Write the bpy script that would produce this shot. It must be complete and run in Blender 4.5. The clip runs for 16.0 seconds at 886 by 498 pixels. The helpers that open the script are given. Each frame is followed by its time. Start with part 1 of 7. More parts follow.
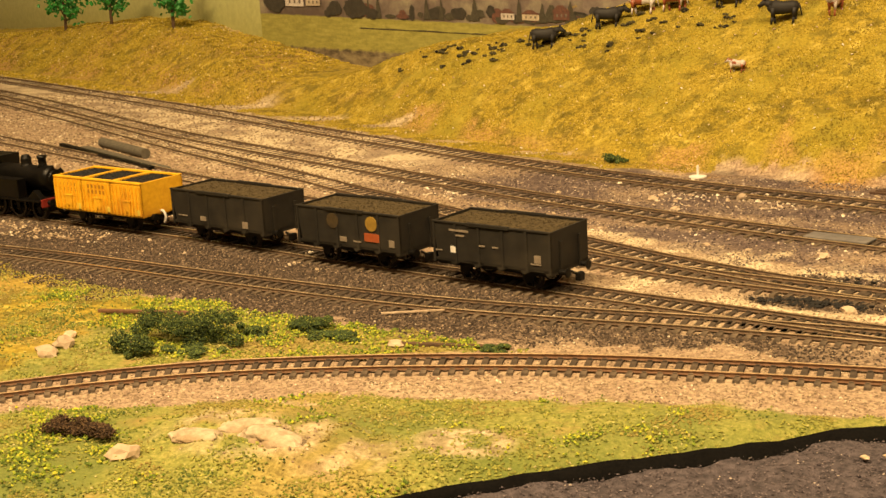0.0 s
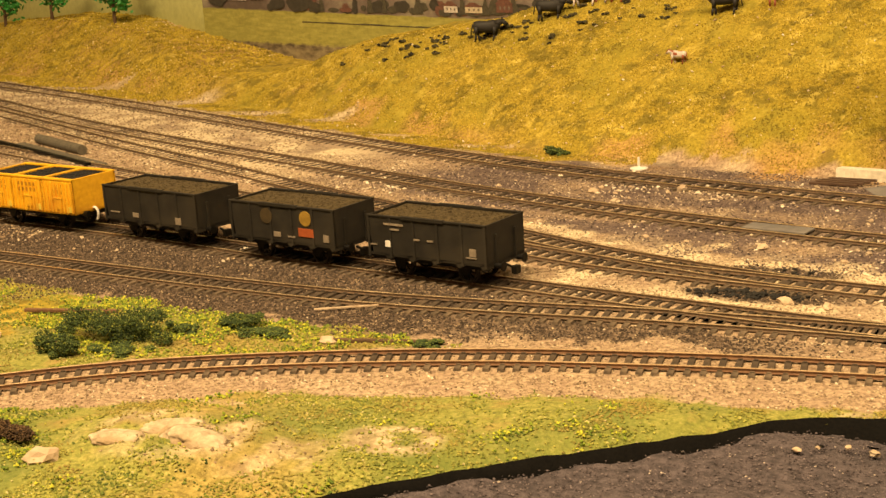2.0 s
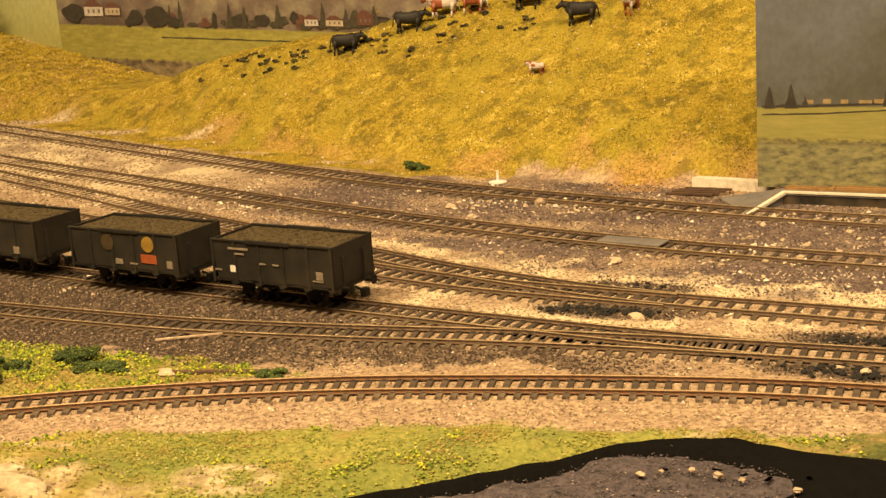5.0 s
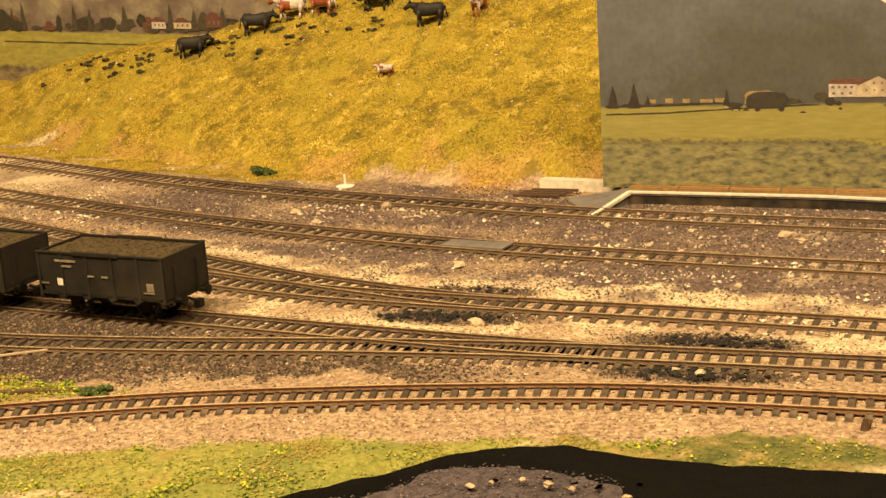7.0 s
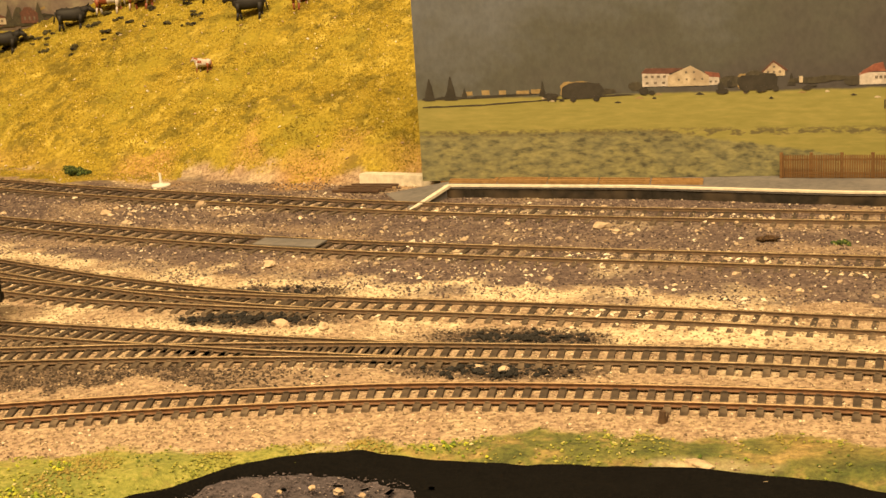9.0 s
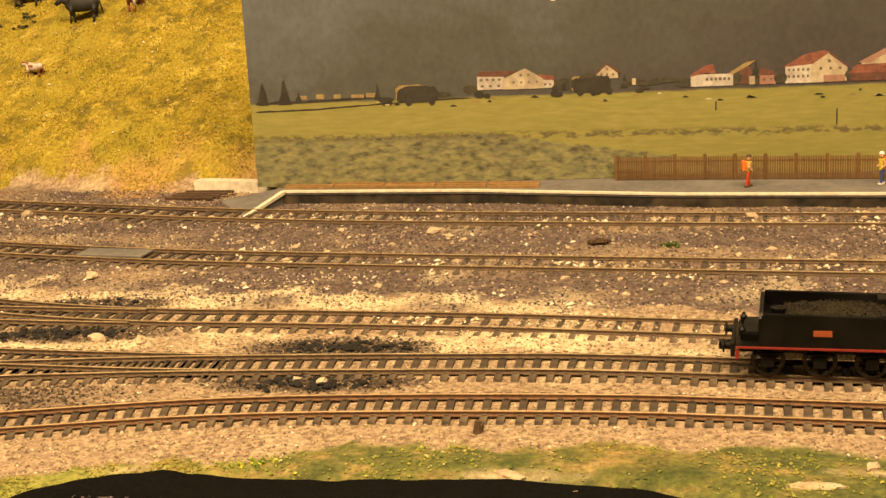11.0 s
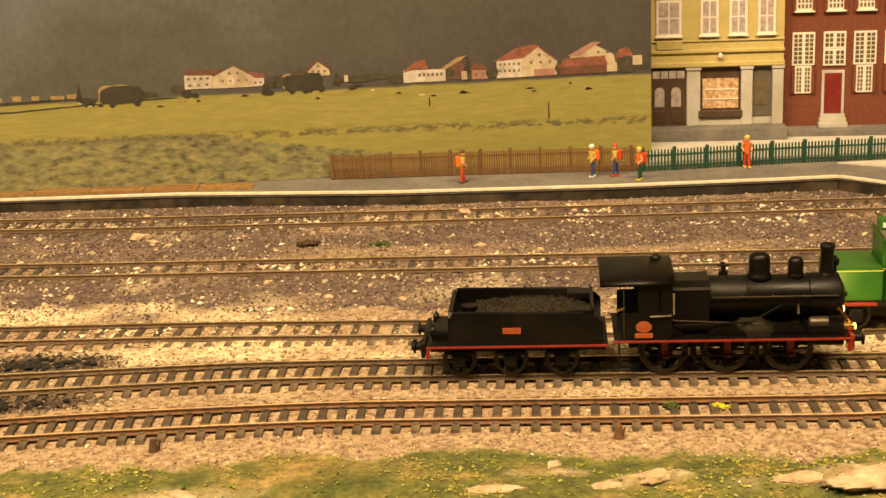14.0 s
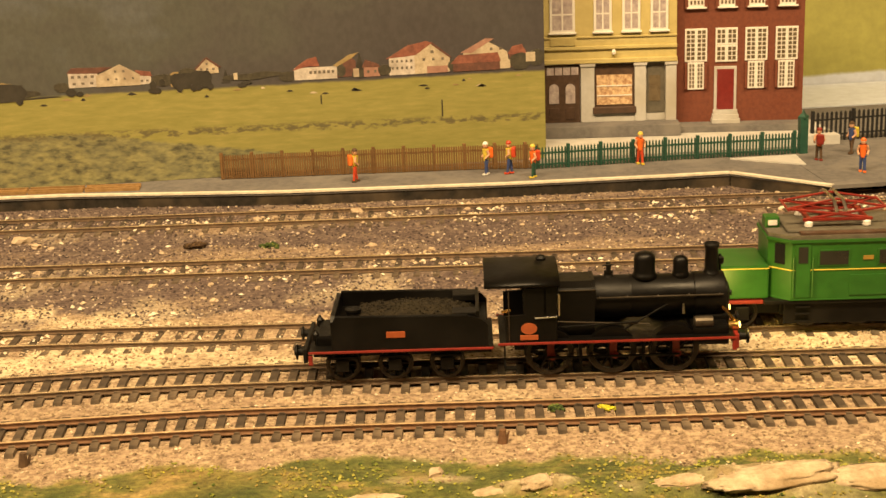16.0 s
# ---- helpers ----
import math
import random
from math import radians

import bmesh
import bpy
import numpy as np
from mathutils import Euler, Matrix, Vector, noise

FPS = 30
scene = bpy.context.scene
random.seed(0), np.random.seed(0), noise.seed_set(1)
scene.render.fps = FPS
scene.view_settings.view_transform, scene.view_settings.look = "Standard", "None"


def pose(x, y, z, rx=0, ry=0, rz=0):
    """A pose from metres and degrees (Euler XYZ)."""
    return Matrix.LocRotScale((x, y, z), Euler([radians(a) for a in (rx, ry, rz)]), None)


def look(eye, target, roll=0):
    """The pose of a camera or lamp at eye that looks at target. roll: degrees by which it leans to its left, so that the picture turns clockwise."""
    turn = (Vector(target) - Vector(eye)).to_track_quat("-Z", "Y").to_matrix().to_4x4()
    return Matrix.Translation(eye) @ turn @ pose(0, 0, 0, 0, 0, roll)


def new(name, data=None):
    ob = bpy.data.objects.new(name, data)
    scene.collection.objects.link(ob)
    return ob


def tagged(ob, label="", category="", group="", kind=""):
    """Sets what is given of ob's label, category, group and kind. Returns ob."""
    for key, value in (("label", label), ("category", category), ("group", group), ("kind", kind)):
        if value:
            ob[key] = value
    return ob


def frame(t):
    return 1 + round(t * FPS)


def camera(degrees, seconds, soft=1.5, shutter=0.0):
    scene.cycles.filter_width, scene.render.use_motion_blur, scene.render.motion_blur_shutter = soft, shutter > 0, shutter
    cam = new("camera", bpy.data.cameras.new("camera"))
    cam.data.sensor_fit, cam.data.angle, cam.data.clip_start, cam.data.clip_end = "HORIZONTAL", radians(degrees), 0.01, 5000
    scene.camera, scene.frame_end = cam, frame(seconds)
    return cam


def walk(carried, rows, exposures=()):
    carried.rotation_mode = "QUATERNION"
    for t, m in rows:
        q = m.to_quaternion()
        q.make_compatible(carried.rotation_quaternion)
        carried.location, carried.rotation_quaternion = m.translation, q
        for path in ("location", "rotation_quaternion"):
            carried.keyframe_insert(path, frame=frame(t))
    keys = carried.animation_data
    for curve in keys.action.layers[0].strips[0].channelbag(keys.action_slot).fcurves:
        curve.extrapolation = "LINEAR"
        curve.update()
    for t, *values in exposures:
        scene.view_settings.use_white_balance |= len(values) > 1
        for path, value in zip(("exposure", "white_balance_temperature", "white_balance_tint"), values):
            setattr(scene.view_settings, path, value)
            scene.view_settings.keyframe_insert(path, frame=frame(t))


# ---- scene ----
cam = camera(35.04, 16.0)
PATH = [
    (0, (-0.00445, -0.56881, 0.18857), (-0.50317, 0.26508, -0.04787), -3.364),
    (0.5, (-0.00305, -0.56569, 0.18837), (-0.49785, 0.27031, -0.04888), -3.519),
    (1, (-0.00307, -0.56184, 0.18735), (-0.49069, 0.27812, -0.05075), -3.462),
    (1.5, (-0.00289, -0.55994, 0.18723), (-0.48435, 0.28346, -0.05126), -3.422),
    (2, (-0.00055, -0.55528, 0.18477), (-0.47146, 0.29326, -0.05655), -3.488),
    (2.5, (0.00214, -0.55418, 0.18561), (-0.45671, 0.30068, -0.05658), -3.552),
    (3, (0.00528, -0.54857, 0.18600), (-0.43814, 0.31493, -0.05431), -3.690),
    (3.5, (0.00635, -0.54273, 0.18663), (-0.42194, 0.32876, -0.05226), -3.945),
    (6, (0.01205, -0.52078, 0.18311), (-0.35233, 0.37834, -0.05940), -3.690),
    (6.5, (0.01607, -0.51483, 0.18263), (-0.32149, 0.39439, -0.06105), -3.708),
    (7, (0.01805, -0.51107, 0.18229), (-0.29727, 0.40587, -0.06224), -3.763),
    (7.5, (0.02461, -0.50399, 0.18093), (-0.26105, 0.42193, -0.06617), -3.737),
    (8, (0.02918, -0.49937, 0.18018), (-0.23111, 0.43366, -0.06824), -3.699),
    (8.5, (0.03028, -0.49440, 0.17881), (-0.21175, 0.44261, -0.07305), -3.691),
    (9, (0.03580, -0.48979, 0.17814), (-0.18258, 0.45225, -0.07655), -3.649),
    (11.5, (0.05867, -0.47336, 0.17598), (-0.04737, 0.48708, -0.08155), -2.867),
    (12, (0.06341, -0.47252, 0.17601), (-0.01541, 0.49081, -0.08049), -2.576),
    (12.5, (0.06926, -0.46842, 0.17338), (0.01911, 0.49662, -0.08391), -2.674),
    (13, (0.07573, -0.46298, 0.17356), (0.05994, 0.50260, -0.08606), -2.738),
    (13.5, (0.07962, -0.45839, 0.17326), (0.08834, 0.50665, -0.08869), -2.670),
    (14, (0.08342, -0.45398, 0.17027), (0.11389, 0.50952, -0.09570), -2.575),
    (14.5, (0.08670, -0.45187, 0.17091), (0.13404, 0.51054, -0.09651), -2.413),
    (15, (0.08885, -0.45009, 0.16967), (0.14981, 0.51105, -0.09960), -2.393),
    (15.5, (0.09115, -0.44674, 0.16909), (0.16782, 0.51255, -0.10274), -2.298),
    (16, (0.09377, -0.44582, 0.16993), (0.18602, 0.51202, -0.10216), -2.203),
]
walk(cam, [(t, look(eye, target, roll)) for t, eye, target, roll in PATH])

MM = 0.001

# ---- light ----
world = bpy.data.worlds.new("room_light")
scene.world = world
world.use_nodes = True
world.node_tree.nodes["Background"].inputs[0].default_value = (1.0, 0.72, 0.40, 1)
world.node_tree.nodes["Background"].inputs[1].default_value = 0.10


def ceiling_lamp(x, y, z, sx, sy, power, target):
    data = bpy.data.lights.new("ceiling_lamp", "AREA")
    data.shape, data.size, data.size_y = "RECTANGLE", sx, sy
    data.energy, data.color = power, (1.0, 0.70, 0.36)
    ob = new("ceiling_lamp", data)
    ob.matrix_world = look((x, y, z), target)
    return ob


ceiling_lamp(-0.75, -0.62, 1.30, 1.2, 0.12, 43.0, (-0.7, 0.2, 0))
ceiling_lamp(0.45, -0.62, 1.30, 1.2, 0.12, 39.0, (0.45, 0.15, 0))

# ---- materials ----
def nodes_of(name):
    m = bpy.data.materials.new(name)
    m.use_nodes = True
    nt = m.node_tree
    return m, nt, nt.nodes["Principled BSDF"]


def noise_node(nt, scale, detail=4.0, rough=0.6, coord="Object"):
    tc = nt.nodes.new("ShaderNodeTexCoord")
    n = nt.nodes.new("ShaderNodeTexNoise")
    n.inputs["Scale"].default_value, n.inputs["Detail"].default_value, n.inputs["Roughness"].default_value = scale, detail, rough
    nt.links.new(tc.outputs[coord], n.inputs["Vector"])
    return n.outputs["Fac"]


def ramp(nt, fac, stops):
    r = nt.nodes.new("ShaderNodeValToRGB")
    e = r.color_ramp.elements
    while len(e) < len(stops):
        e.new(0.5)
    for el, (p, c) in zip(e, stops):
        el.position, el.color = p, (*c, 1)
    nt.links.new(fac, r.inputs["Fac"])
    return r.outputs["Color"]


def mix(nt, a, b, fac, how="MIX"):
    m = nt.nodes.new("ShaderNodeMix")
    m.data_type, m.blend_type = "RGBA", how
    for sock, v in ((m.inputs[6], a), (m.inputs[7], b)):
        if isinstance(v, tuple):
            sock.default_value = (*v, 1)
        else:
            nt.links.new(v, sock)
    if isinstance(fac, (int, float)):
        m.inputs[0].default_value = fac
    else:
        nt.links.new(fac, m.inputs[0])
    return m.outputs[2]


def bump(nt, bsdf, fac, dist, strength=1.0):
    b = nt.nodes.new("ShaderNodeBump")
    b.inputs["Distance"].default_value, b.inputs["Strength"].default_value = dist, strength
    nt.links.new(fac, b.inputs["Height"])
    nt.links.new(b.outputs["Normal"], bsdf.inputs["Normal"])


def paint(name, dark, light, rough=0.5, metal=0.0, scale=300.0, bumps=0.00008, grime=None, vary=0.0, spec=0.5):
    """A worn painted or plain surface: two tones by fine noise, grime by coarse noise, slight relief."""
    m, nt, bsdf = nodes_of(name)
    fine = noise_node(nt, scale, 5.0, 0.65)
    col = ramp(nt, fine, ((0.3, dark), (0.7, light)))
    coarse = noise_node(nt, scale * 0.13, 3.0)
    if grime:
        mask = ramp(nt, coarse, ((0.48, (0, 0, 0)), (0.68, (0.8, 0.8, 0.8))))
        col = mix(nt, col, grime, mask)
    if vary:
        info = nt.nodes.new("ShaderNodeObjectInfo")
        tone = ramp(nt, info.outputs["Random"], ((0.0, (1 - vary,) * 3), (1.0, (1.0,) * 3)))
        col = mix(nt, col, tone, 1.0, "MULTIPLY")
    nt.links.new(col, bsdf.inputs["Base Color"])
    bsdf.inputs["Metallic"].default_value = metal
    bsdf.inputs["Specular IOR Level"].default_value = spec
    rr = ramp(nt, coarse, ((0.3, (max(rough - 0.12, 0.05),) * 3), (0.7, (min(rough + 0.12, 1.0),) * 3)))
    nt.links.new(rr, bsdf.inputs["Roughness"])
    if bumps:
        bump(nt, bsdf, fine, bumps)
    return m


def glow(name, colour, strength):
    m, nt, bsdf = nodes_of(name)
    bsdf.inputs["Base Color"].default_value = (*colour, 1)
    bsdf.inputs["Emission Color"].default_value = (*colour, 1)
    bsdf.inputs["Emission Strength"].default_value = strength
    return m


def ground_material():
    """Scenic ground: masks for grass, stained ballast, bare earth and pale ballast are stored on the mesh."""
    m, nt, bsdf = nodes_of("scenic_ground")

    def mask(name):
        a = nt.nodes.new("ShaderNodeAttribute")
        a.attribute_name = name
        return a.outputs["Fac"]

    grit = noise_node(nt, 420, 4.0, 0.7)
    mid = noise_node(nt, 75, 4.0, 0.6)
    broad = noise_node(nt, 14, 3.0, 0.5)
    gravel = ramp(nt, grit, ((0.30, (0.08, 0.050, 0.030)), (0.44, (0.27, 0.187, 0.12)), (0.62, (0.48, 0.365, 0.24))))
    gravel = mix(nt, gravel, (0.28, 0.19, 0.13), ramp(nt, mid, ((0.45, (0, 0, 0)), (0.7, (0.5, 0.5, 0.5)))))
    brown = ramp(nt, grit, ((0.3, (0.05, 0.034, 0.030)), (0.52, (0.115, 0.080, 0.070)), (0.72, (0.25, 0.185, 0.145))))
    brown = mix(nt, brown, (0.26, 0.20, 0.15), ramp(nt, mid, ((0.52, (0, 0, 0)), (0.75, (0.7, 0.7, 0.7)))))
    pale = ramp(nt, grit, ((0.3, (0.34, 0.26, 0.155)), (0.6, (0.74, 0.63, 0.43))))
    dirty = ramp(nt, grit, ((0.32, (0.03, 0.022, 0.016)), (0.55, (0.11, 0.075, 0.052)), (0.74, (0.30, 0.22, 0.15))))
    straw = ramp(nt, grit, ((0.3, (0.155, 0.112, 0.008)), (0.5, (0.325, 0.240, 0.017)), (0.7, (0.50, 0.385, 0.048))))
    green = ramp(nt, grit, ((0.3, (0.11, 0.12, 0.024)), (0.5, (0.24, 0.245, 0.045)), (0.72, (0.42, 0.38, 0.11))))
    green = mix(nt, green, (0.33, 0.225, 0.07), ramp(nt, mid, ((0.54, (0, 0, 0)), (0.72, (0.8, 0.8, 0.8)))))
    green = mix(nt, green, (0.11, 0.15, 0.025), ramp(nt, broad, ((0.47, (0, 0, 0)), (0.6, (0.7, 0.7, 0.7)))))
    clump = noise_node(nt, 60, 5.0, 0.7)
    straw = mix(nt, straw, (0.16, 0.125, 0.010), ramp(nt, clump, ((0.50, (0, 0, 0)), (0.58, (0.85, 0.85, 0.85)))))
    straw = mix(nt, straw, (0.66, 0.52, 0.10), ramp(nt, mid, ((0.54, (0, 0, 0)), (0.68, (0.6, 0.6, 0.6)))))
    straw = mix(nt, straw, (0.30, 0.25, 0.020), ramp(nt, broad, ((0.45, (0, 0, 0)), (0.62, (0.6, 0.6, 0.6)))))
    orange = ramp(nt, grit, ((0.3, (0.22, 0.11, 0.03)), (0.65, (0.55, 0.34, 0.12))))
    col = mix(nt, gravel, brown, mask("brown"))
    col = mix(nt, col, pale, mask("pale"))
    col = mix(nt, col, dirty, mask("dirty"))
    col = mix(nt, col, green, mask("green"))
    deep = ramp(nt, mid, ((0.35, (0.060, 0.076, 0.016)), (0.52, (0.125, 0.130, 0.030)), (0.64, (0.25, 0.19, 0.065)), (0.78, (0.40, 0.30, 0.13))))
    deep = mix(nt, deep, ramp(nt, grit, ((0.35, (0.6, 0.6, 0.6)), (0.65, (1.35, 1.35, 1.3)))), 1.0, "MULTIPLY")
    col = mix(nt, col, deep, mask("deep"))
    col = mix(nt, col, straw, mask("straw"))
    col = mix(nt, col, orange, mask("orange"))
    plaster = ramp(nt, grit, ((0.3, (0.40, 0.30, 0.17)), (0.65, (0.72, 0.60, 0.40))))
    plaster = mix(nt, plaster, (0.24, 0.185, 0.10), ramp(nt, mid, ((0.47, (0, 0, 0)), (0.58, (0.85, 0.85, 0.85)))))
    plaster = mix(nt, plaster, (0.42, 0.20, 0.10), ramp(nt, broad, ((0.58, (0, 0, 0)), (0.72, (0.5, 0.5, 0.5)))))
    col = mix(nt, col, plaster, mask("plaster"))
    nt.links.new(col, bsdf.inputs["Base Color"])
    bsdf.inputs["Roughness"].default_value = 0.95
    bump(nt, bsdf, grit, 0.0016, 0.9)
    return m


GROUND = ground_material()
STEEL = paint("rail_top_steel", (0.60, 0.45, 0.26), (0.86, 0.68, 0.44), 0.26, 0.7, 500, 0.00002)
RUST = paint("rail_side_rust", (0.075, 0.046, 0.027), (0.16, 0.104, 0.06), 0.75, 0.1, 500)
RUST_RED = paint("rail_side_red_rust", (0.11, 0.053, 0.026), (0.20, 0.106, 0.053), 0.7, 0.1, 500)
SLEEPER = paint("sleeper_plastic", (0.036, 0.025, 0.016), (0.105, 0.074, 0.048), 0.8, 0, 420, 0.0001, (0.21, 0.155, 0.10), 0.4)
COAL = paint("coal", (0.0015, 0.0014, 0.0012), (0.012, 0.010, 0.008), 0.75, 0.0, 700, 0.0006)
TENDER_COAL = paint("brownish_coal", (0.004, 0.0032, 0.002), (0.030, 0.023, 0.013), 0.85, 0.0, 600, 0.0005, (0.022, 0.018, 0.010), 0.0, 0.2)
ASH_COAL = paint("dusty_coal", (0.020, 0.015, 0.008), (0.10, 0.076, 0.040), 0.95, 0.0, 500, 0.0004, (0.075, 0.058, 0.030), 0.0, 0.15)
WAGON_GREY = paint("wagon_grey", (0.0135, 0.0120, 0.0098), (0.0245, 0.0218, 0.0175), 0.65, 0.0, 160, 0.00006, (0.042, 0.034, 0.022), 0.2, 0.3)
YELLOW = paint("yellow_plastic", (0.66, 0.33, 0.010), (0.86, 0.50, 0.022), 0.5, 0.0, 260, 0.00006, (0.50, 0.22, 0.012))
# wagon yellow darkened to ochre: the shade inside the openings, as colour
VENT = paint("shaded_yellow_recess", (0.30, 0.14, 0.008), (0.46, 0.23, 0.012), 0.7)
RED = paint("red_paint", (0.15, 0.012, 0.007), (0.23, 0.02, 0.011), 0.5, 0.0, 300)
PLATE = paint("orange_plate", (0.26, 0.055, 0.012), (0.36, 0.085, 0.02), 0.6)
BRASS = paint("brass", (0.60, 0.38, 0.10), (0.85, 0.60, 0.2), 0.25, 1.0)
NICKEL = paint("nickel", (0.45, 0.42, 0.38), (0.7, 0.66, 0.6), 0.3, 1.0)
GREEN = paint("green_paint", (0.016, 0.082, 0.009), (0.023, 0.11, 0.013), 0.38, 0.0, 200, 0.00002)
ROOF_GREY = paint("grey_roof", (0.07, 0.062, 0.046), (0.125, 0.11, 0.08), 0.75)
DARK_GLASS = paint("dark_glass", (0.012, 0.012, 0.011), (0.02, 0.02, 0.018), 0.12, 0.0, 50, 0)
WHITE = paint("white_paint", (0.66, 0.63, 0.58), (0.80, 0.77, 0.72), 0.6, 0.0, 200)
BLUE_WHITE = paint("bluish_white_board", (0.46, 0.50, 0.58), (0.56, 0.61, 0.70), 0.7, 0.0, 120)
LEMON = paint("yellow_line", (0.55, 0.42, 0.05), (0.70, 0.55, 0.08), 0.5)
CREAM_WALL = paint("yellow_wall", (0.44, 0.36, 0.14), (0.54, 0.455, 0.19), 0.7, 0.0, 160, 0.00005, (0.40, 0.32, 0.12))
STONE_WALL = paint("pale_stone", (0.42, 0.41, 0.39), (0.53, 0.52, 0.50), 0.75, 0.0, 160, 0.0001, (0.36, 0.33, 0.27))
BRICK_WALL = paint("brick_red_wall", (0.128, 0.034, 0.017), (0.185, 0.053, 0.026), 0.75, 0.0, 400, 0.00012)
DOOR_WOOD = paint("dark_door_wood", (0.05, 0.028, 0.018), (0.095, 0.055, 0.035), 0.5)
DOOR_RED = paint("dark_red_door", (0.14, 0.014, 0.012), (0.20, 0.022, 0.018), 0.45)
CURTAIN = paint("curtained_glass", (0.27, 0.22, 0.23), (0.55, 0.48, 0.46), 0.35, 0.0, 420, 0)
OLD_GLASS = paint("brown_tinted_pane", (0.10, 0.075, 0.045), (0.17, 0.13, 0.08), 0.25, 0.0, 300, 0)
SHOP_GLASS = paint("shop_display", (0.25, 0.10, 0.05), (0.85, 0.65, 0.40), 0.3, 0.0, 420, 0)
PAVING = paint("grey_paving", (0.11, 0.104, 0.102), (0.17, 0.16, 0.155), 0.9, 0.0, 300, 0.0001, (0.20, 0.185, 0.17), 0.0, 0.2)
PLATFORM_SIDE = paint("sooty_platform_wall", (0.012, 0.010, 0.008), (0.036, 0.030, 0.023), 0.9, 0.0, 240, 0.0002, (0.11, 0.08, 0.05), 0.0, 0.25)
PALE_EDGE = paint("worn_white_edge", (0.50, 0.45, 0.36), (0.78, 0.72, 0.6), 0.7, 0.0, 300)
FENCE_WOOD = paint("brown_fence", (0.13, 0.065, 0.02), (0.22, 0.12, 0.04), 0.7, 0.0, 300, 0.0001, None, 0.3)
LATH = paint("tan_lath", (0.24, 0.13, 0.04), (0.40, 0.24, 0.09), 0.7, 0.0, 300, 0.0001, None, 0.3)
FENCE_GREEN = paint("dark_green_fence", (0.012, 0.05, 0.035), (0.022, 0.085, 0.055), 0.5)
FENCE_BLACK = paint("black_fence", (0.008, 0.008, 0.009), (0.02, 0.02, 0.02), 0.5)
CLOTH_BLACK = paint("black_cloth", (0.002, 0.002, 0.002), (0.006, 0.0055, 0.005), 0.95, 0.0, 900, 0.0002, None, 0.0, 0.08)
RUG = paint("grey_brown_pile", (0.020, 0.016, 0.020), (0.125, 0.102, 0.115), 1.0, 0.0, 220, 0.003, (0.055, 0.046, 0.054))
ROCK = paint("pale_rock", (0.42, 0.30, 0.19), (0.72, 0.58, 0.42), 0.9, 0.0, 260, 0.0004, None, 0.35)
BARK = paint("brown_twig", (0.05, 0.028, 0.014), (0.12, 0.07, 0.035), 0.9, 0.0, 300)
PLASTIC_LEAF = paint("bright_green_leaf", (0.018, 0.14, 0.022), (0.035, 0.25, 0.04), 0.5, 0.0, 150)
COW_BLACK = paint("black_figure_paint", (0.006, 0.005, 0.005), (0.014, 0.012, 0.011), 0.7)
COW_BROWN = paint("brown_figure_paint", (0.20, 0.05, 0.02), (0.30, 0.085, 0.035), 0.5)
SKIN = paint("flesh_figure_paint", (0.55, 0.30, 0.18), (0.62, 0.36, 0.22), 0.5)
BLUE = paint("blue_figure_paint", (0.03, 0.05, 0.16), (0.05, 0.08, 0.22), 0.5)
SCARLET = paint("scarlet_figure_paint", (0.45, 0.045, 0.015), (0.55, 0.07, 0.025), 0.45)
ORANGE = paint("orange_figure_paint", (0.75, 0.13, 0.02), (0.85, 0.20, 0.03), 0.45)
HEADLAMP = glow("headlamp_bulb", (1.0, 0.62, 0.14), 7.0)
TYRE = paint("dark_steel_tyre", (0.02, 0.017, 0.014), (0.06, 0.052, 0.042), 0.34, 0.7, 400)
DULL_STEEL = paint("dull_dark_steel", (0.05, 0.04, 0.03), (0.12, 0.10, 0.075), 0.45, 0.8, 400)
OCHRE = paint("dull_ochre", (0.20, 0.12, 0.015), (0.32, 0.20, 0.03), 0.6)
RUST_TOP = paint("rusty_rail_top", (0.42, 0.29, 0.16), (0.66, 0.48, 0.28), 0.34, 0.45, 500, 0.00002)
BLACK = paint("black_paint", (0.0014, 0.0012, 0.001), (0.0040, 0.0034, 0.0028), 0.44, 0.0, 320, 0.00012, (0.007, 0.006, 0.0045), 0.0, 0.22)

# ---- mesh helpers ----
def link(name, bm, mats, parent=None, label="", smooth=False):
    me = bpy.data.meshes.new(name)
    bm.to_mesh(me)
    bm.free()
    for m in mats if isinstance(mats, (list, tuple)) else [mats]:
        me.materials.append(m)
    if smooth:
        for p in me.polygons:
            p.use_smooth = True
    ob = new(name, me)
    if parent:
        ob.parent = parent
    if label:
        ob["label"] = label
    return ob


def part(name, bm, material, parent, label="", smooth=False):
    return link(name, bm, material, parent, label, smooth)


def base(name, m, label, category, group="", kind=""):
    ob = new(name)
    ob.empty_display_size = 0.01
    ob.matrix_world = m
    return tagged(ob, label, category, group, kind)


def box(x0, x1, y0, y1, z0, z1, bevel=0.0, bm=None):
    """A box in millimetres, with its edges rounded."""
    out = bm or bmesh.new()
    m = pose((x0 + x1) / 2 * MM, (y0 + y1) / 2 * MM, (z0 + z1) / 2 * MM) @ Matrix.Diagonal(((x1 - x0) * MM, (y1 - y0) * MM, (z1 - z0) * MM, 1))
    made = bmesh.ops.create_cube(out, size=1, matrix=m)
    if bevel:
        vs = set(made["verts"])
        es = [e for e in out.edges if e.verts[0] in vs and e.verts[1] in vs]
        bmesh.ops.bevel(out, geom=es, offset=bevel * MM, segments=2, affect="EDGES", profile=0.6)
    return out


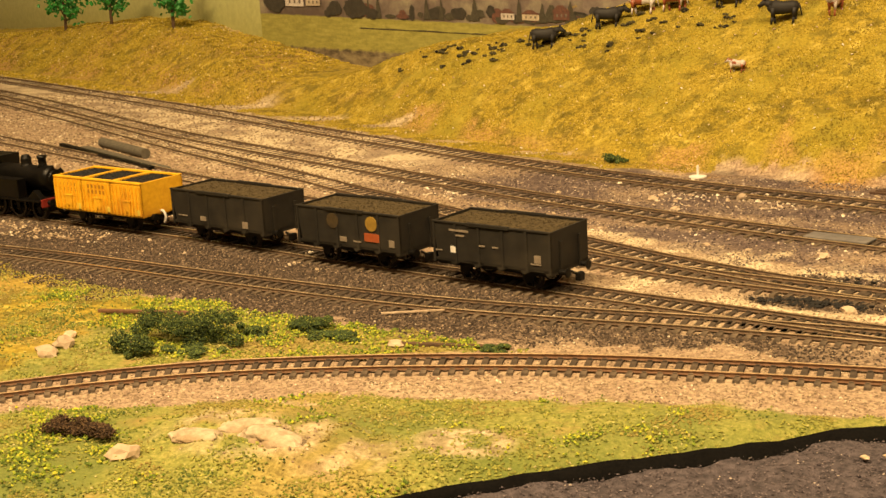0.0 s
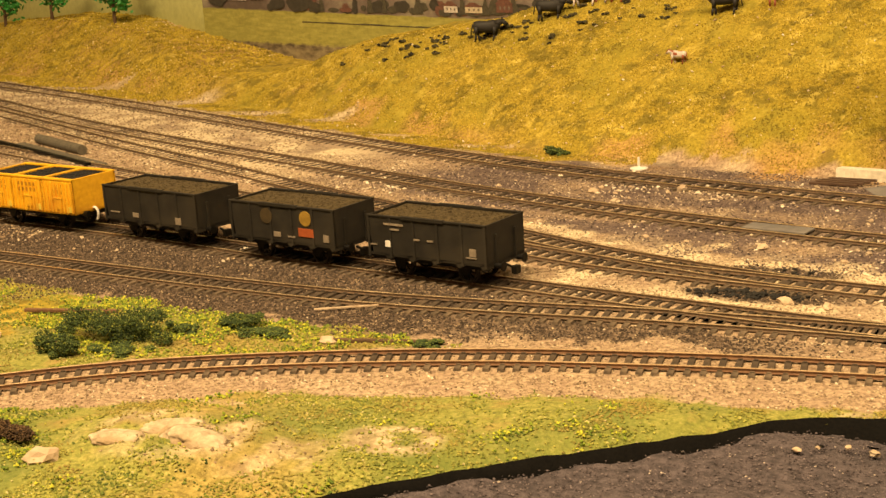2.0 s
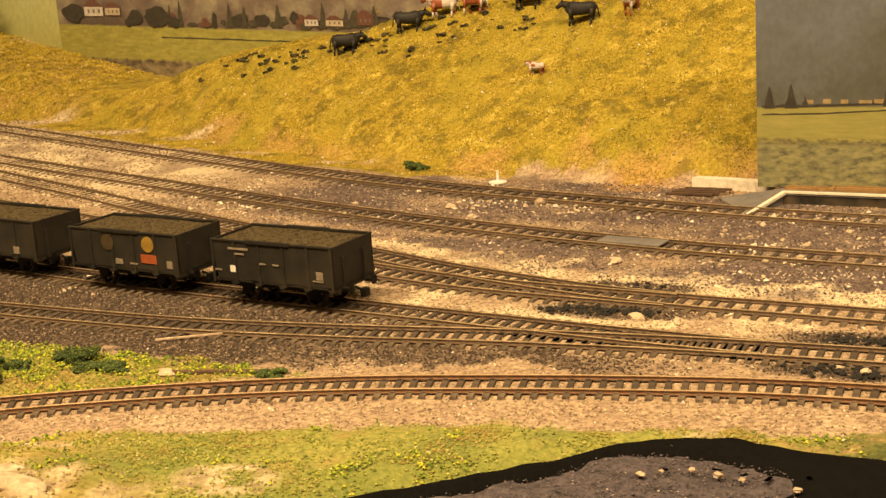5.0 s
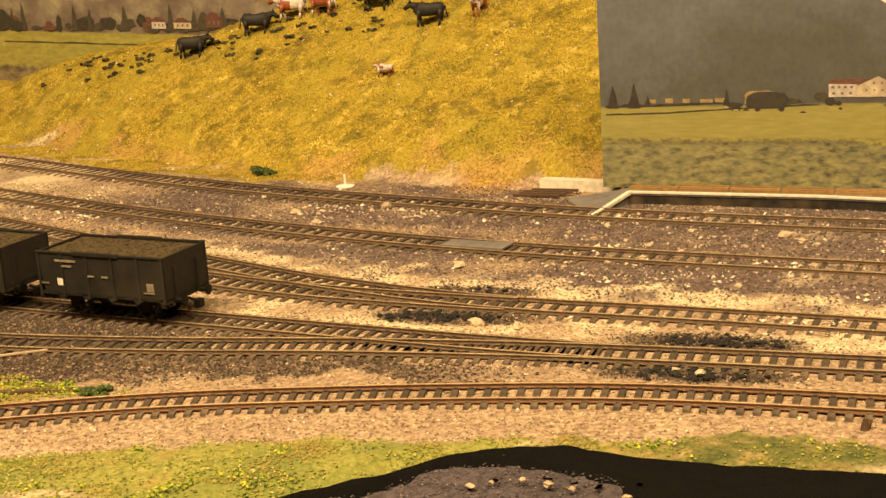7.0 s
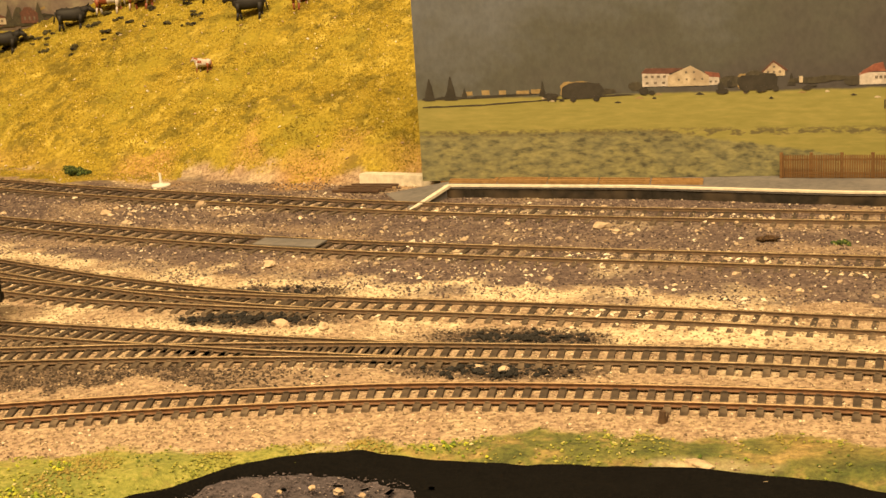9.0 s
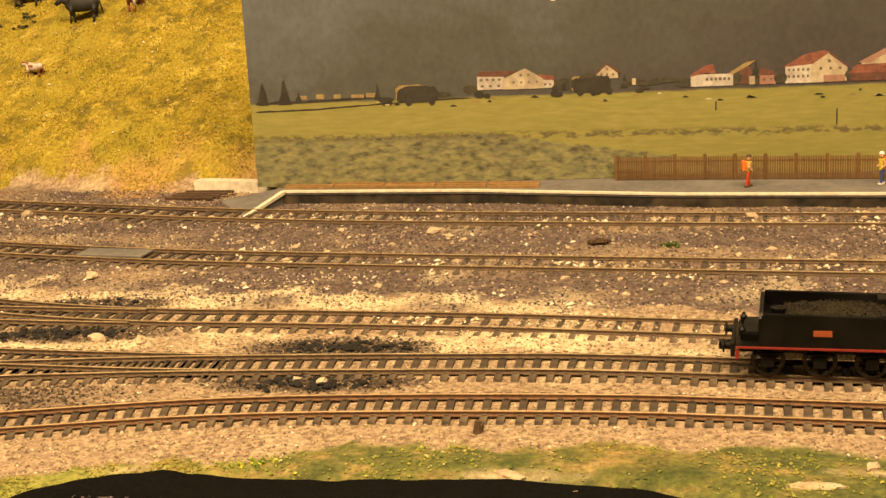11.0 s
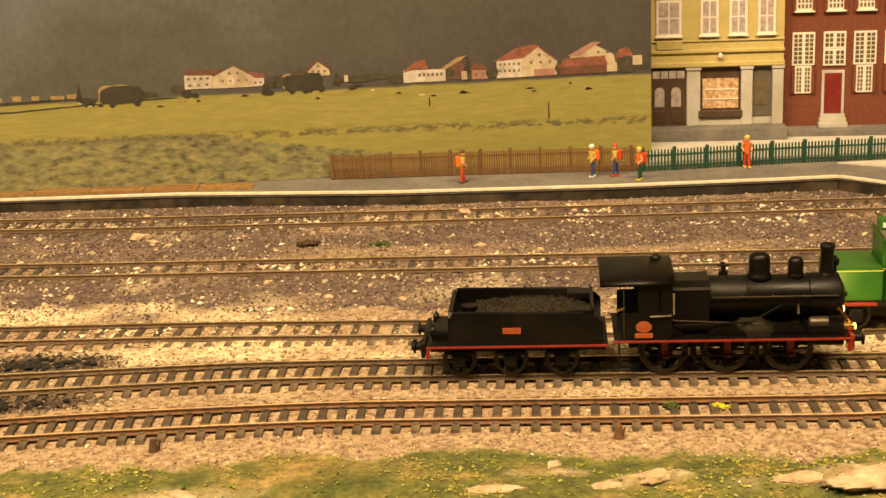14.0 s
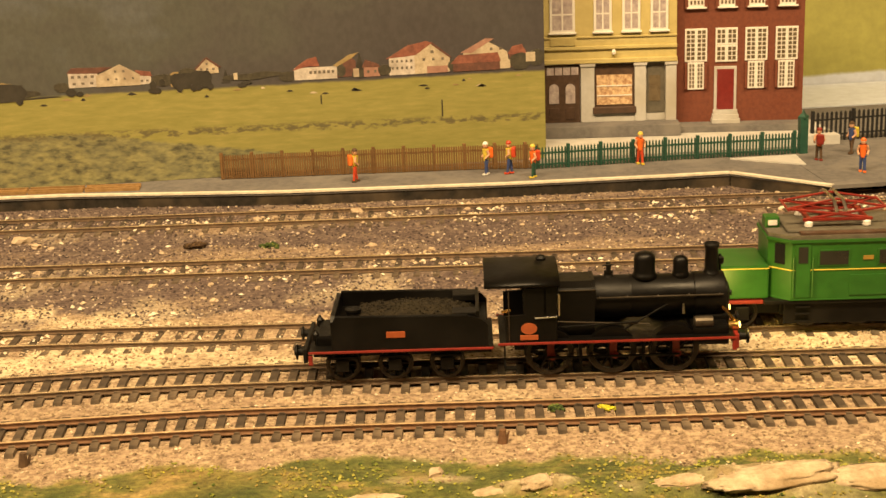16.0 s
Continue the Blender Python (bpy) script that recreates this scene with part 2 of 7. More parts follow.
def rod(a, b, r, r2=None, n=12, bm=None, caps=True):
    """A round bar in millimetres from a to b."""
    out = bm or bmesh.new()
    a, b = Vector(a) * MM, Vector(b) * MM
    m = Matrix.Translation((a + b) / 2) @ (b - a).to_track_quat("Z", "Y").to_matrix().to_4x4()
    bmesh.ops.create_cone(out, cap_ends=caps, segments=n, radius1=r * MM, radius2=(r if r2 is None else r2) * MM, depth=(b - a).length, matrix=m)
    return out


def lathe(profile, n=24, axis="z", at=(0, 0, 0), bm=None, ring_only=False):
    """A turned body: profile of (radius, height) in millimetres along an axis."""
    out = bm or bmesh.new()
    rings = []
    for r, h in profile:
        ring = []
        for i in range(n):
            a = 2 * math.pi * i / n
            u, v = r * math.cos(a), r * math.sin(a)
            p = {"z": (u, v, h), "x": (h, u, v), "y": (v, h, u)}[axis]
            ring.append(out.verts.new([(p[k] + at[k]) * MM for k in range(3)]))
        rings.append(ring)
    for ra, rb in zip(rings, rings[1:]):
        for i in range(n):
            out.faces.new((ra[i], ra[(i + 1) % n], rb[(i + 1) % n], rb[i]))
    if ring_only:
        for i in range(n):
            out.faces.new((rings[-1][i], rings[-1][(i + 1) % n], rings[0][(i + 1) % n], rings[0][i]))
    else:
        out.faces.new(rings[0][::-1])
        out.faces.new(rings[-1])
    bmesh.ops.recalc_face_normals(out, faces=out.faces)
    return out


def prism(outline, y0, y1, bm=None, plane="xz"):
    """An outline in one plane drawn out along the third axis, in millimetres."""
    out = bm or bmesh.new()
    put = {"xz": lambda u, v, w: (u, w, v), "yz": lambda u, v, w: (w, u, v), "xy": lambda u, v, w: (u, v, w)}[plane]
    a = [out.verts.new([c * MM for c in put(u, v, y0)]) for u, v in outline]
    b = [out.verts.new([c * MM for c in put(u, v, y1)]) for u, v in outline]
    n = len(a)
    for i in range(n):
        out.faces.new((a[i], a[(i + 1) % n], b[(i + 1) % n], b[i]))
    out.faces.new(a[::-1])
    out.faces.new(b)
    bmesh.ops.recalc_face_normals(out, faces=out.faces)
    return out


def blob(r, seed, flat=0.7, rough=0.35, sub=2, bm=None, at=(0, 0, 0), stretch=(1, 1)):
    """An uneven lump in millimetres."""
    out = bm or bmesh.new()
    made = bmesh.ops.create_icosphere(out, subdivisions=sub, radius=1)
    for v in made["verts"]:
        k = 1 + rough * noise.noise(v.co * 1.7 + Vector((seed * 7.1, seed * 3.3, seed)))
        v.co = Vector((v.co.x * r * k * stretch[0] + at[0], v.co.y * r * k * stretch[1] + at[1], v.co.z * r * k * flat + at[2])) * MM
    return out


# ---- the plan of the tracks: centre lines in millimetres ----
def smooth_line(pts, step=3.0):
    """A smooth line through the points, resampled at even steps."""
    p = np.array(pts, float)
    q = np.vstack([2 * p[0] - p[1], p, 2 * p[-1] - p[-2]])
    out = []
    for i in range(1, len(q) - 2):
        a, b, c, d = q[i - 1 : i + 3]
        ta, tb = (c - a) / 2, (d - b) / 2
        n = max(2, int(np.linalg.norm(c - b) / 2))
        for k in range(n):
            s = k / n
            out.append(b * (2 * s**3 - 3 * s**2 + 1) + ta * (s**3 - 2 * s**2 + s) + c * (3 * s**2 - 2 * s**3) + tb * (s**3 - s**2))
    out.append(p[-1])
    out = np.array(out)
    for _ in range(40):
        out[1:-1] = (out[:-2] + 2 * out[1:-1] + out[2:]) / 4
    d = np.r_[0, np.cumsum(np.hypot(*np.diff(out, axis=0).T))]
    s = np.arange(0, d[-1], step)
    return np.stack([np.interp(s, d, out[:, 0]), np.interp(s, d, out[:, 1])], 1)


T1 = smooth_line([(-1900, 900), (-1409, 718), (-1200, 635), (-1004, 556), (-630, 397), (-403, 312), (-228, 265), (-100, 239), (57, 220), (189, 206), (352, 189), (620, 160)])
T2 = smooth_line([(-1900, 850), (-1281, 598), (-885, 410), (-560, 283), (-362, 214), (-200, 172), (-76, 152), (54, 136), (164, 122), (235, 113), (620, 66)])
T3 = smooth_line([(-1500, 670), (-1090, 478), (-820, 345), (-640, 264), (-519, 207), (-320, 122), (-262, 99), (-193, 78), (-137, 68), (-97, 65), (-2, 56), (70, 46), (268, 19.5), (620, -28)])
T3C = smooth_line([(-1500, 500), (-1018, 337), (-857, 281), (-600, 192), (-420, 131), (-310, 94), (-250, 80), (-180, 71), (-120, 65)])
TW = smooth_line([(-1200, 120), (-900, 103), (-714, 88), (-592, 76), (-498, 63), (-412, 48), (-290, 32), (-230, 24), (-150, 14), (-90, 9), (-30, 7)])
T4 = smooth_line([(-1200, 15), (-659, 4), (-563, 0), (-485, -5), (-368, -10), (-278, -5), (-205, 3), (-111, 8), (6, 7.2), (40, 5.4), (90, 0), (255, -20.5), (620, -69)])
T5 = smooth_line([(-560, -300), (-500, -230), (-455, -184), (-420, -153), (-380, -125), (-317, -94), (-248, -68.5), (-181, -52), (-140, -44), (-88, -36), (-28, -33.5), (48, -35), (90, -39), (151, -46), (220, -54), (263, -58), (620, -104)])

# ---- ground ----
HILL_FOOT = ((-1900, 960), (-1553, 831), (-1229, 713), (-902, 571), (-760, 518), (-591, 438), (-410, 372), (-269, 330), (-200, 318), (-155, 312), (-70, 330), (60, 520), (640, 760))
HILL_TOP = ((-1900, 24), (-1617, 34), (-1494, 44), (-1359, 55), (-1212, 56), (-1073, 42), (-954, 24), (-860, 12), (-782, 30), (-716, 52), (-620, 63), (-558, 70), (-506, 87), (-456, 96), (-383, 108), (-300, 120), (-200, 130), (300, 130))
CLOTH = ((-420, -400), (-300, -275), (-243, -212), (-216, -183), (-187, -156), (-154, -131), (-122, -97), (-99, -88), (-75, -88), (-57, -93), (-4, -93), (57, -100), (120, -135), (200, -190), (620, -330))
GRASS_FRONT = ((-520, -280), (-436, -204), (-356, -159), (-317, -137), (-253, -111), (-189, -93), (-127, -84), (-60, -72), (0, -64), (58, -67), (81, -68), (162, -80), (252, -95), (620, -140))


ROCK_MOUNDS = ((-312, -194, 46, 30, 6.5), (216, -109, 50, 9.5, 3.5), (150, -100, 13, 5, 2.5))


def lattice(x, y, seed):
    """A fixed random number for each whole x, y."""
    n = np.sin(x * 127.1 + y * 311.7 + seed * 74.7) * 43758.5453
    return n - np.floor(n)


def wave(x, y, size, seed=0):
    """Smooth uneven values from 0 to 1 with bumps about that many millimetres wide."""
    u, v = x / size, y / size
    i, j = np.floor(u), np.floor(v)
    f, g = u - i, v - j
    f, g = f * f * (3 - 2 * f), g * g * (3 - 2 * g)
    a = lattice(i, j, seed) * (1 - f) + lattice(i + 1, j, seed) * f
    b = lattice(i, j + 1, seed) * (1 - f) + lattice(i + 1, j + 1, seed) * f
    return a * (1 - g) + b * g


def line_at(pts, x):
    p = np.array(pts, float)
    return np.interp(x, p[:, 0], p[:, 1])


def ground_height(x, y):
    x, y = np.asarray(x, float), np.asarray(y, float)
    z = 0.15 + 0.6 * wave(x, y, 9, 1) + 0.55 * wave(x, y, 30, 2)
    up = np.maximum(y - line_at(HILL_FOOT, x), 0)
    top = line_at(HILL_TOP, x)
    slope = 0.55 * up
    hill = np.minimum(slope, top + 0.02 * (slope - top))
    hill = hill + (4.0 * wave(x, y, 38, 3) + 3.0 * wave(x, y, 13, 4) + 1.8 * wave(x, y, 6.5, 7)) * np.clip(up / 20, 0, 1)
    front = np.clip((line_at(GRASS_FRONT, x) - y) / 25, 0, 1)
    front = front * np.clip((y - line_at(CLOTH, x)) / 14, 0.05, 1)
    turf = front * (1.5 + 3.0 * wave(x, y, 34, 5) + 1.4 * wave(x, y, 8, 6))
    crag = 0
    for cx, cy, rx, ry, h in ROCK_MOUNDS:
        dome = np.clip(1 - ((x - cx) / rx) ** 2 - ((y - cy) / ry) ** 2, 0, 1)
        crag = crag + np.sqrt(dome) * h * (0.45 + 0.6 * np.abs(wave(x + 0.6 * y, y, 15, 8) - 0.5) * 2 + 0.35 * wave(x, y, 6, 9))
    bury = sum(near_track(t, x, y, g) for t, g in ((T1, 17), (T2, 16), (T3, 15))) * np.clip((x + 190) / 150, 0, 1)
    far = sum(near_track(t, x, y, 16) for t in (T1, T2, T3, T3C)) * np.clip((-430 - x) / 150, 0, 1)
    return z + hill + turf + crag + 0.75 * np.minimum(bury, 1) + 0.8 * np.minimum(far, 1)


def near_track(line, x, y, half):
    """1 on the track bed, falling to 0 beside it."""
    lx = line[:, 0]
    ly = np.interp(x, lx, line[:, 1])
    slope = np.interp(x, lx, np.gradient(line[:, 1], lx))
    d = np.abs(y - ly) / np.sqrt(1 + slope**2)
    return np.clip((half - d) / 6 + 0.5, 0, 1)


def ground_masks(x, y):
    rag = 26 * (wave(x, y, 24, 11) - 0.5) + 14 * (wave(x, y, 7, 12) - 0.5)
    soft = lambda d, w=5.0: np.clip(d / w + 0.5, 0, 1)
    t1, t2, t3, t4, t5, tw = (np.interp(x, t[:, 0], t[:, 1]) for t in (T1, T2, T3, T4, T5, TW))
    foot = line_at(HILL_FOOT, x)
    out = {}
    edge = np.where(x < -330, np.minimum(foot, t1 + 18 + np.clip((x + 430) / 4, 0, 60)), foot)
    out["straw"] = soft(y - edge - 6 + rag * 0.7)
    out["orange"] = soft(22 - np.abs(y - foot - 4) + rag * 1.4) * np.clip(wave(x, y, 40, 13) * 2.2 - 0.75, 0, 0.7)
    out["orange"] = np.maximum(out["orange"], 0.45 * out["straw"] * np.clip((-820 - x) / 150, 0, 1) * np.clip(wave(x, y, 60, 29) * 2 - 0.4, 0, 1))
    out["brown"] = soft(y - t3 - 26 + rag) * soft(foot - y + rag) * np.clip((x + 560) / 120, 0.42, 1)
    out["brown"] = np.maximum(out["brown"] * np.clip(1.95 - 1.5 * wave(x, y * 1.9, 44, 14) - 0.5 * wave(x, y * 1.6, 11, 23), 0, 1), 0)
    pale = soft(16 - np.abs(y - t3 - 25) + rag * 1.1) * np.clip((x + 420) / 80, 0, 1) * np.clip((60 - x) / 60, 0, 1)
    pale = np.maximum(pale, soft(13 - np.abs(y - (t3 + t4) / 2) + rag) * np.clip((x + 330) / 60, 0, 1))
    pale = np.maximum(pale, soft(18 - np.abs(y - (t1 + t2) / 2) + rag) * np.clip((-480 - x) / 100, 0, 1))
    pale = np.maximum(pale, 0.9 * np.clip((-500 - x) / 120, 0, 1) * soft(y - t3 + 10 + rag))
    pale = np.maximum(pale, 0.7 * np.clip(wave(x, y, 30, 15) * 3 - 2.2, 0, 1))
    out["pale"] = pale * np.clip(wave(x, y, 16, 18) * 1.8 + wave(x, y * 2.5, 34, 19) * 1.2 - 0.75, 0.15, 1)
    dirty = soft(tw + 8 + 16 * np.clip((-320 - x) / 60, 0, 1) - y + rag) * soft(y - t4 + 45 + rag) * np.clip((-235 - x) / 70, 0, 1)
    dirty = np.maximum(dirty, 0.85 * soft(13 - np.abs(y - t4 + 22) + rag) * np.clip((-110 - x) / 60, 0, 1))
    for cx, cy, rx, ry in ((-58, 31, 34, 12), (-57, -8, 32, 8), (-180, 92, 34, 8), (-172, 52, 36, 9)):
        dirty = np.maximum(dirty, np.clip(1.7 - ((x - cx) / rx) ** 2 - ((y - cy) / ry) ** 2 + rag * 0.03, 0, 1))
    out["dirty"] = dirty
    island = soft(np.interp(x, (-700, -637, -532, -447, -329, -285), (-8, -14, -34, -46, -50, -58)) - y + rag * 0.5) * soft(y - t5 - 17 + rag * 0.5) * soft(-270 - x + rag)
    green = np.maximum(soft(line_at(GRASS_FRONT, x) - y + rag * 0.6), island)
    out["green"] = green
    bare = np.clip(wave(x, y, 55, 16) * 3.4 - 1.75, 0, 1) * green
    out["orange"] = np.maximum(out["orange"], bare * 0.4)
    out["straw"] = np.maximum(out["straw"], island * soft(-480 - x + rag))
    out["deep"] = green * soft(x + 70 + rag, 40.0)
    rock = np.zeros_like(x)
    for cx, cy, rx, ry in ((20, -90, 17, 5), (216, -110, 52, 10), (260, -120, 40, 9), (150, -101, 12, 4), (-312, -196, 38, 22), (60, -108, 9, 4), (-288, -196, 34, 22), (-240, -168, 16, 14), (-100, -84, 12, 3), (-262, -118, 10, 3), (-330, -152, 14, 4), (120, -90, 12, 4)):
        rock = np.maximum(rock, np.clip(1.3 - ((x - cx) / rx) ** 2 - ((y - cy) / ry) ** 2 + rag * 0.06, 0, 1))
    scree = np.zeros_like(x)
    for cx, cy, rx, ry in ((-915, 566, 60, 16), (-795, 508, 50, 12), (-1146, 648, 90, 10), (-584, 420, 26, 7), (-480, 386, 24, 6), (-1090, 860, 70, 40), (-690, 480, 40, 8)):
        scree = np.maximum(scree, np.clip(1.2 - ((x - cx) / rx) ** 2 - ((y - cy) / ry) ** 2 + rag * 0.05, 0, 1))
    near_foot = soft(9 - np.abs(y - edge - 3) + rag * 0.9) * np.clip(wave(x, y, 30, 27) * 2.6 - 1.3, 0, 0.4)
    out["plaster"] = np.maximum(rock * np.clip(wave(x, y, 9, 17) * 1.9 - 0.35, 0, 0.7), np.maximum(scree * np.clip(wave(x, y, 11, 28) * 1.8 - 0.1, 0, 0.9), near_foot))
    out["green"] = out["green"] * (1 - 0.5 * out["plaster"])
    out["straw"] = out["straw"] * (1 - 0.9 * scree)
    return out


def build_ground():
    xs = np.r_[np.arange(-1900, -660, 9), np.arange(-660, 480, 2.8), np.arange(480, 625, 8)]
    ys = np.r_[np.arange(-420, 345, 2.8), np.arange(345, 640, 3.4), np.arange(640, 1100, 12)]
    gx, gy = np.meshgrid(xs, ys)
    gz = ground_height(gx, gy)
    gz = np.where(gy < line_at(CLOTH, gx) - 4, -6.0, gz)
    verts = np.stack([gx, gy, gz], -1).reshape(-1, 3) * MM
    nx, ny = len(xs), len(ys)
    i = (np.arange(ny - 1)[:, None] * nx + np.arange(nx - 1)[None]).ravel()
    faces = np.stack([i, i + 1, i + nx + 1, i + nx], 1)
    me = bpy.data.meshes.new("ground")
    me.from_pydata(verts.tolist(), [], faces.tolist())
    for name, values in ground_masks(gx.ravel(), gy.ravel()).items():
        a = me.attributes.new(name, "FLOAT", "POINT")
        a.data.foreach_set("value", values.astype(np.float32))
    me.materials.append(GROUND)
    me.polygons.foreach_set("use_smooth", np.ones(len(faces), bool))
    return tagged(new("ground", me), "scenic model railway ground of ballast, turf and earth", "ground", kind="structure")


build_ground()


# ---- tracks ----
def sleeper_mesh(length, width):
    bm = bmesh.new()
    l, w, h = length / 2, width / 2, 1.7
    lo = [bm.verts.new(Vector(p) * MM) for p in ((-w, -l, 0), (w, -l, 0), (w, l, 0), (-w, l, 0))]
    k = 0.88
    hi = [bm.verts.new(Vector(p) * MM) for p in ((-w * k, -l + 0.4, h), (w * k, -l + 0.4, h), (w * k, l - 0.4, h), (-w * k, l - 0.4, h))]
    for i in range(4):
        bm.faces.new((lo[i], lo[(i + 1) % 4], hi[(i + 1) % 4], hi[i]))
    bm.faces.new(hi)
    for side in (-1, 1):
        for q in (-1, 1):
            y = side * l * 0.53 + q * 1.2
            box(-0.9, 0.9, y - 0.45, y + 0.45, h - 0.1, h + 0.55, bm=bm)
    me = bpy.data.meshes.new("sleeper")
    bm.to_mesh(me)
    bm.free()
    me.materials.append(SLEEPER)
    return me


def rail(line, off, parent, side_mat, top_mat):
    """One rail: foot, web and head swept along the line."""
    t = np.gradient(line, axis=0)
    t /= np.linalg.norm(t, axis=1)[:, None]
    nrm = np.stack([-t[:, 1], t[:, 0]], 1)
    prof = ((-1.0, 1.6), (1.0, 1.6), (1.0, 1.85), (0.32, 2.1), (0.32, 2.8), (0.5, 2.95), (0.5, 3.35), (0.36, 3.45), (-0.36, 3.45), (-0.5, 3.35), (-0.5, 2.95), (-0.32, 2.8), (-0.32, 2.1), (-1.0, 1.85))
    bm = bmesh.new()
    rings = []
    for p, n in zip(line, nrm):
        rings.append([bm.verts.new(((p[0] + n[0] * (off + u)) * MM, (p[1] + n[1] * (off + u)) * MM, w * MM)) for u, w in prof])
    k = len(prof)
    for a, b in zip(rings, rings[1:]):
        for i in range(k):
            f = bm.faces.new((a[i], b[i], b[(i + 1) % k], a[(i + 1) % k]))
            f.material_index = 1 if 6 <= i <= 8 else 0
    bmesh.ops.recalc_face_normals(bm, faces=bm.faces)
    return part("rail", bm, [side_mat, top_mat], parent)


def track(line, gauge, spacing, label, x_from=-2000, x_to=2000, side_mat=None, skip=(), wide=0.47):
    thing = base("railway_track", Matrix(), label, "railway track", "model railway tracks")
    keep = line[(line[:, 0] > x_from) & (line[:, 0] < x_to)]
    for s in (-1, 1):
        rail(keep, s * gauge / 2, thing, side_mat or RUST, RUST_TOP if side_mat else STEEL)
    me = sleeper_mesh(gauge * 1.75, spacing * wide)
    d = np.r_[0, np.cumsum(np.hypot(*np.diff(keep, axis=0).T))]
    rnd = random.Random(int(d[-1]))
    for s in np.arange(spacing / 2, d[-1], spacing):
        x, y = np.interp(s, d, keep[:, 0]), np.interp(s, d, keep[:, 1])
        x2, y2 = np.interp(s + 2, d, keep[:, 0]), np.interp(s + 2, d, keep[:, 1])
        if any(a < x < b for a, b in skip):
            continue
        ob = new("sleeper", me)
        ob.parent = thing
        ob.matrix_world = pose(x * MM, y * MM, 0.1 * MM, 0, 0, math.degrees(math.atan2(y2 - y, x2 - x + 1e-9)) + rnd.uniform(-1.5, 1.5))
    return thing


track(T1, 20.5, 8.6, "brown weathered model track on ballast below the hill", -1500, 600, wide=0.34)
track(T2, 19.0, 8.4, "brown weathered model track between dirt strips", -1400, 600, wide=0.34)
track(T3, 17.0, 7.6, "weathered model track on pale ballast", -1400, 600, wide=0.38)
track(T3C, 18.0, 7.8, "weathered model siding track joining a turnout", -1300, -150, wide=0.36)
track(TW, 17.0, 6.4, "weathered model siding track under the parked wagons", -1000, -95)
track(T4, 16.8, 6.4, "polished model main line track on ballast", -1000, 600)
track(T5, 15.6, 6.2, "rusty curved model track in pale gravel", -550, 600, RUST_RED)

# ---- far boards ----
def board_material(name, kind):
    m, nt, bsdf = nodes_of(name)
    tc = nt.nodes.new("ShaderNodeTexCoord")
    sep = nt.nodes.new("ShaderNodeSeparateXYZ")
    nt.links.new(tc.outputs["Object"], sep.inputs[0])
    n1 = noise_node(nt, 40, 5.0, 0.65)
    wob = nt.nodes.new("ShaderNodeMath")
    wob.operation = "MULTIPLY_ADD"
    nt.links.new(n1, wob.inputs[0])
    wob.inputs[1].default_value = 0.006
    nt.links.new(sep.outputs["Z"], wob.inputs[2])
    scale = nt.nodes.new("ShaderNodeMath")
    scale.operation = "MULTIPLY"
    nt.links.new(wob.outputs[0], scale.inputs[0])
    scale.inputs[1].default_value = 5.0
    col = ramp(nt, scale.outputs[0], kind)
    fine = noise_node(nt, 130, 4.0, 0.6)
    col = mix(nt, col, ramp(nt, fine, ((0.3, (0.86, 0.86, 0.86)), (0.7, (1.08, 1.08, 1.08)))), 1.0, "MULTIPLY")
    nt.links.new(col, bsdf.inputs["Base Color"])
    bsdf.inputs["Roughness"].default_value = 0.5
    return m


def print_tools(nt):
    """Maths and stretched noise for the printed photographs."""
    tc = nt.nodes.new("ShaderNodeTexCoord")
    sep = nt.nodes.new("ShaderNodeSeparateXYZ")
    nt.links.new(tc.outputs["Object"], sep.inputs[0])

    def calc(how, a, b, c=None):
        n = nt.nodes.new("ShaderNodeMath")
        n.operation = how
        for sock, v in zip(n.inputs, (a, b, c)):
            if v is None:
                continue
            if isinstance(v, (int, float)):
                sock.default_value = v
            else:
                nt.links.new(v, sock)
        return n.outputs[0]

    def streaks(scale, stretch, detail=4.0):
        mp = nt.nodes.new("ShaderNodeMapping")
        mp.inputs["Scale"].default_value = stretch
        nt.links.new(tc.outputs["Object"], mp.inputs["Vector"])
        n = nt.nodes.new("ShaderNodeTexNoise")
        n.inputs["Scale"].default_value, n.inputs["Detail"].default_value, n.inputs["Roughness"].default_value = scale, detail, 0.62
        nt.links.new(mp.outputs[0], n.inputs["Vector"])
        return n.outputs["Fac"]

    return calc, streaks, sep.outputs["X"], sep.outputs["Z"]


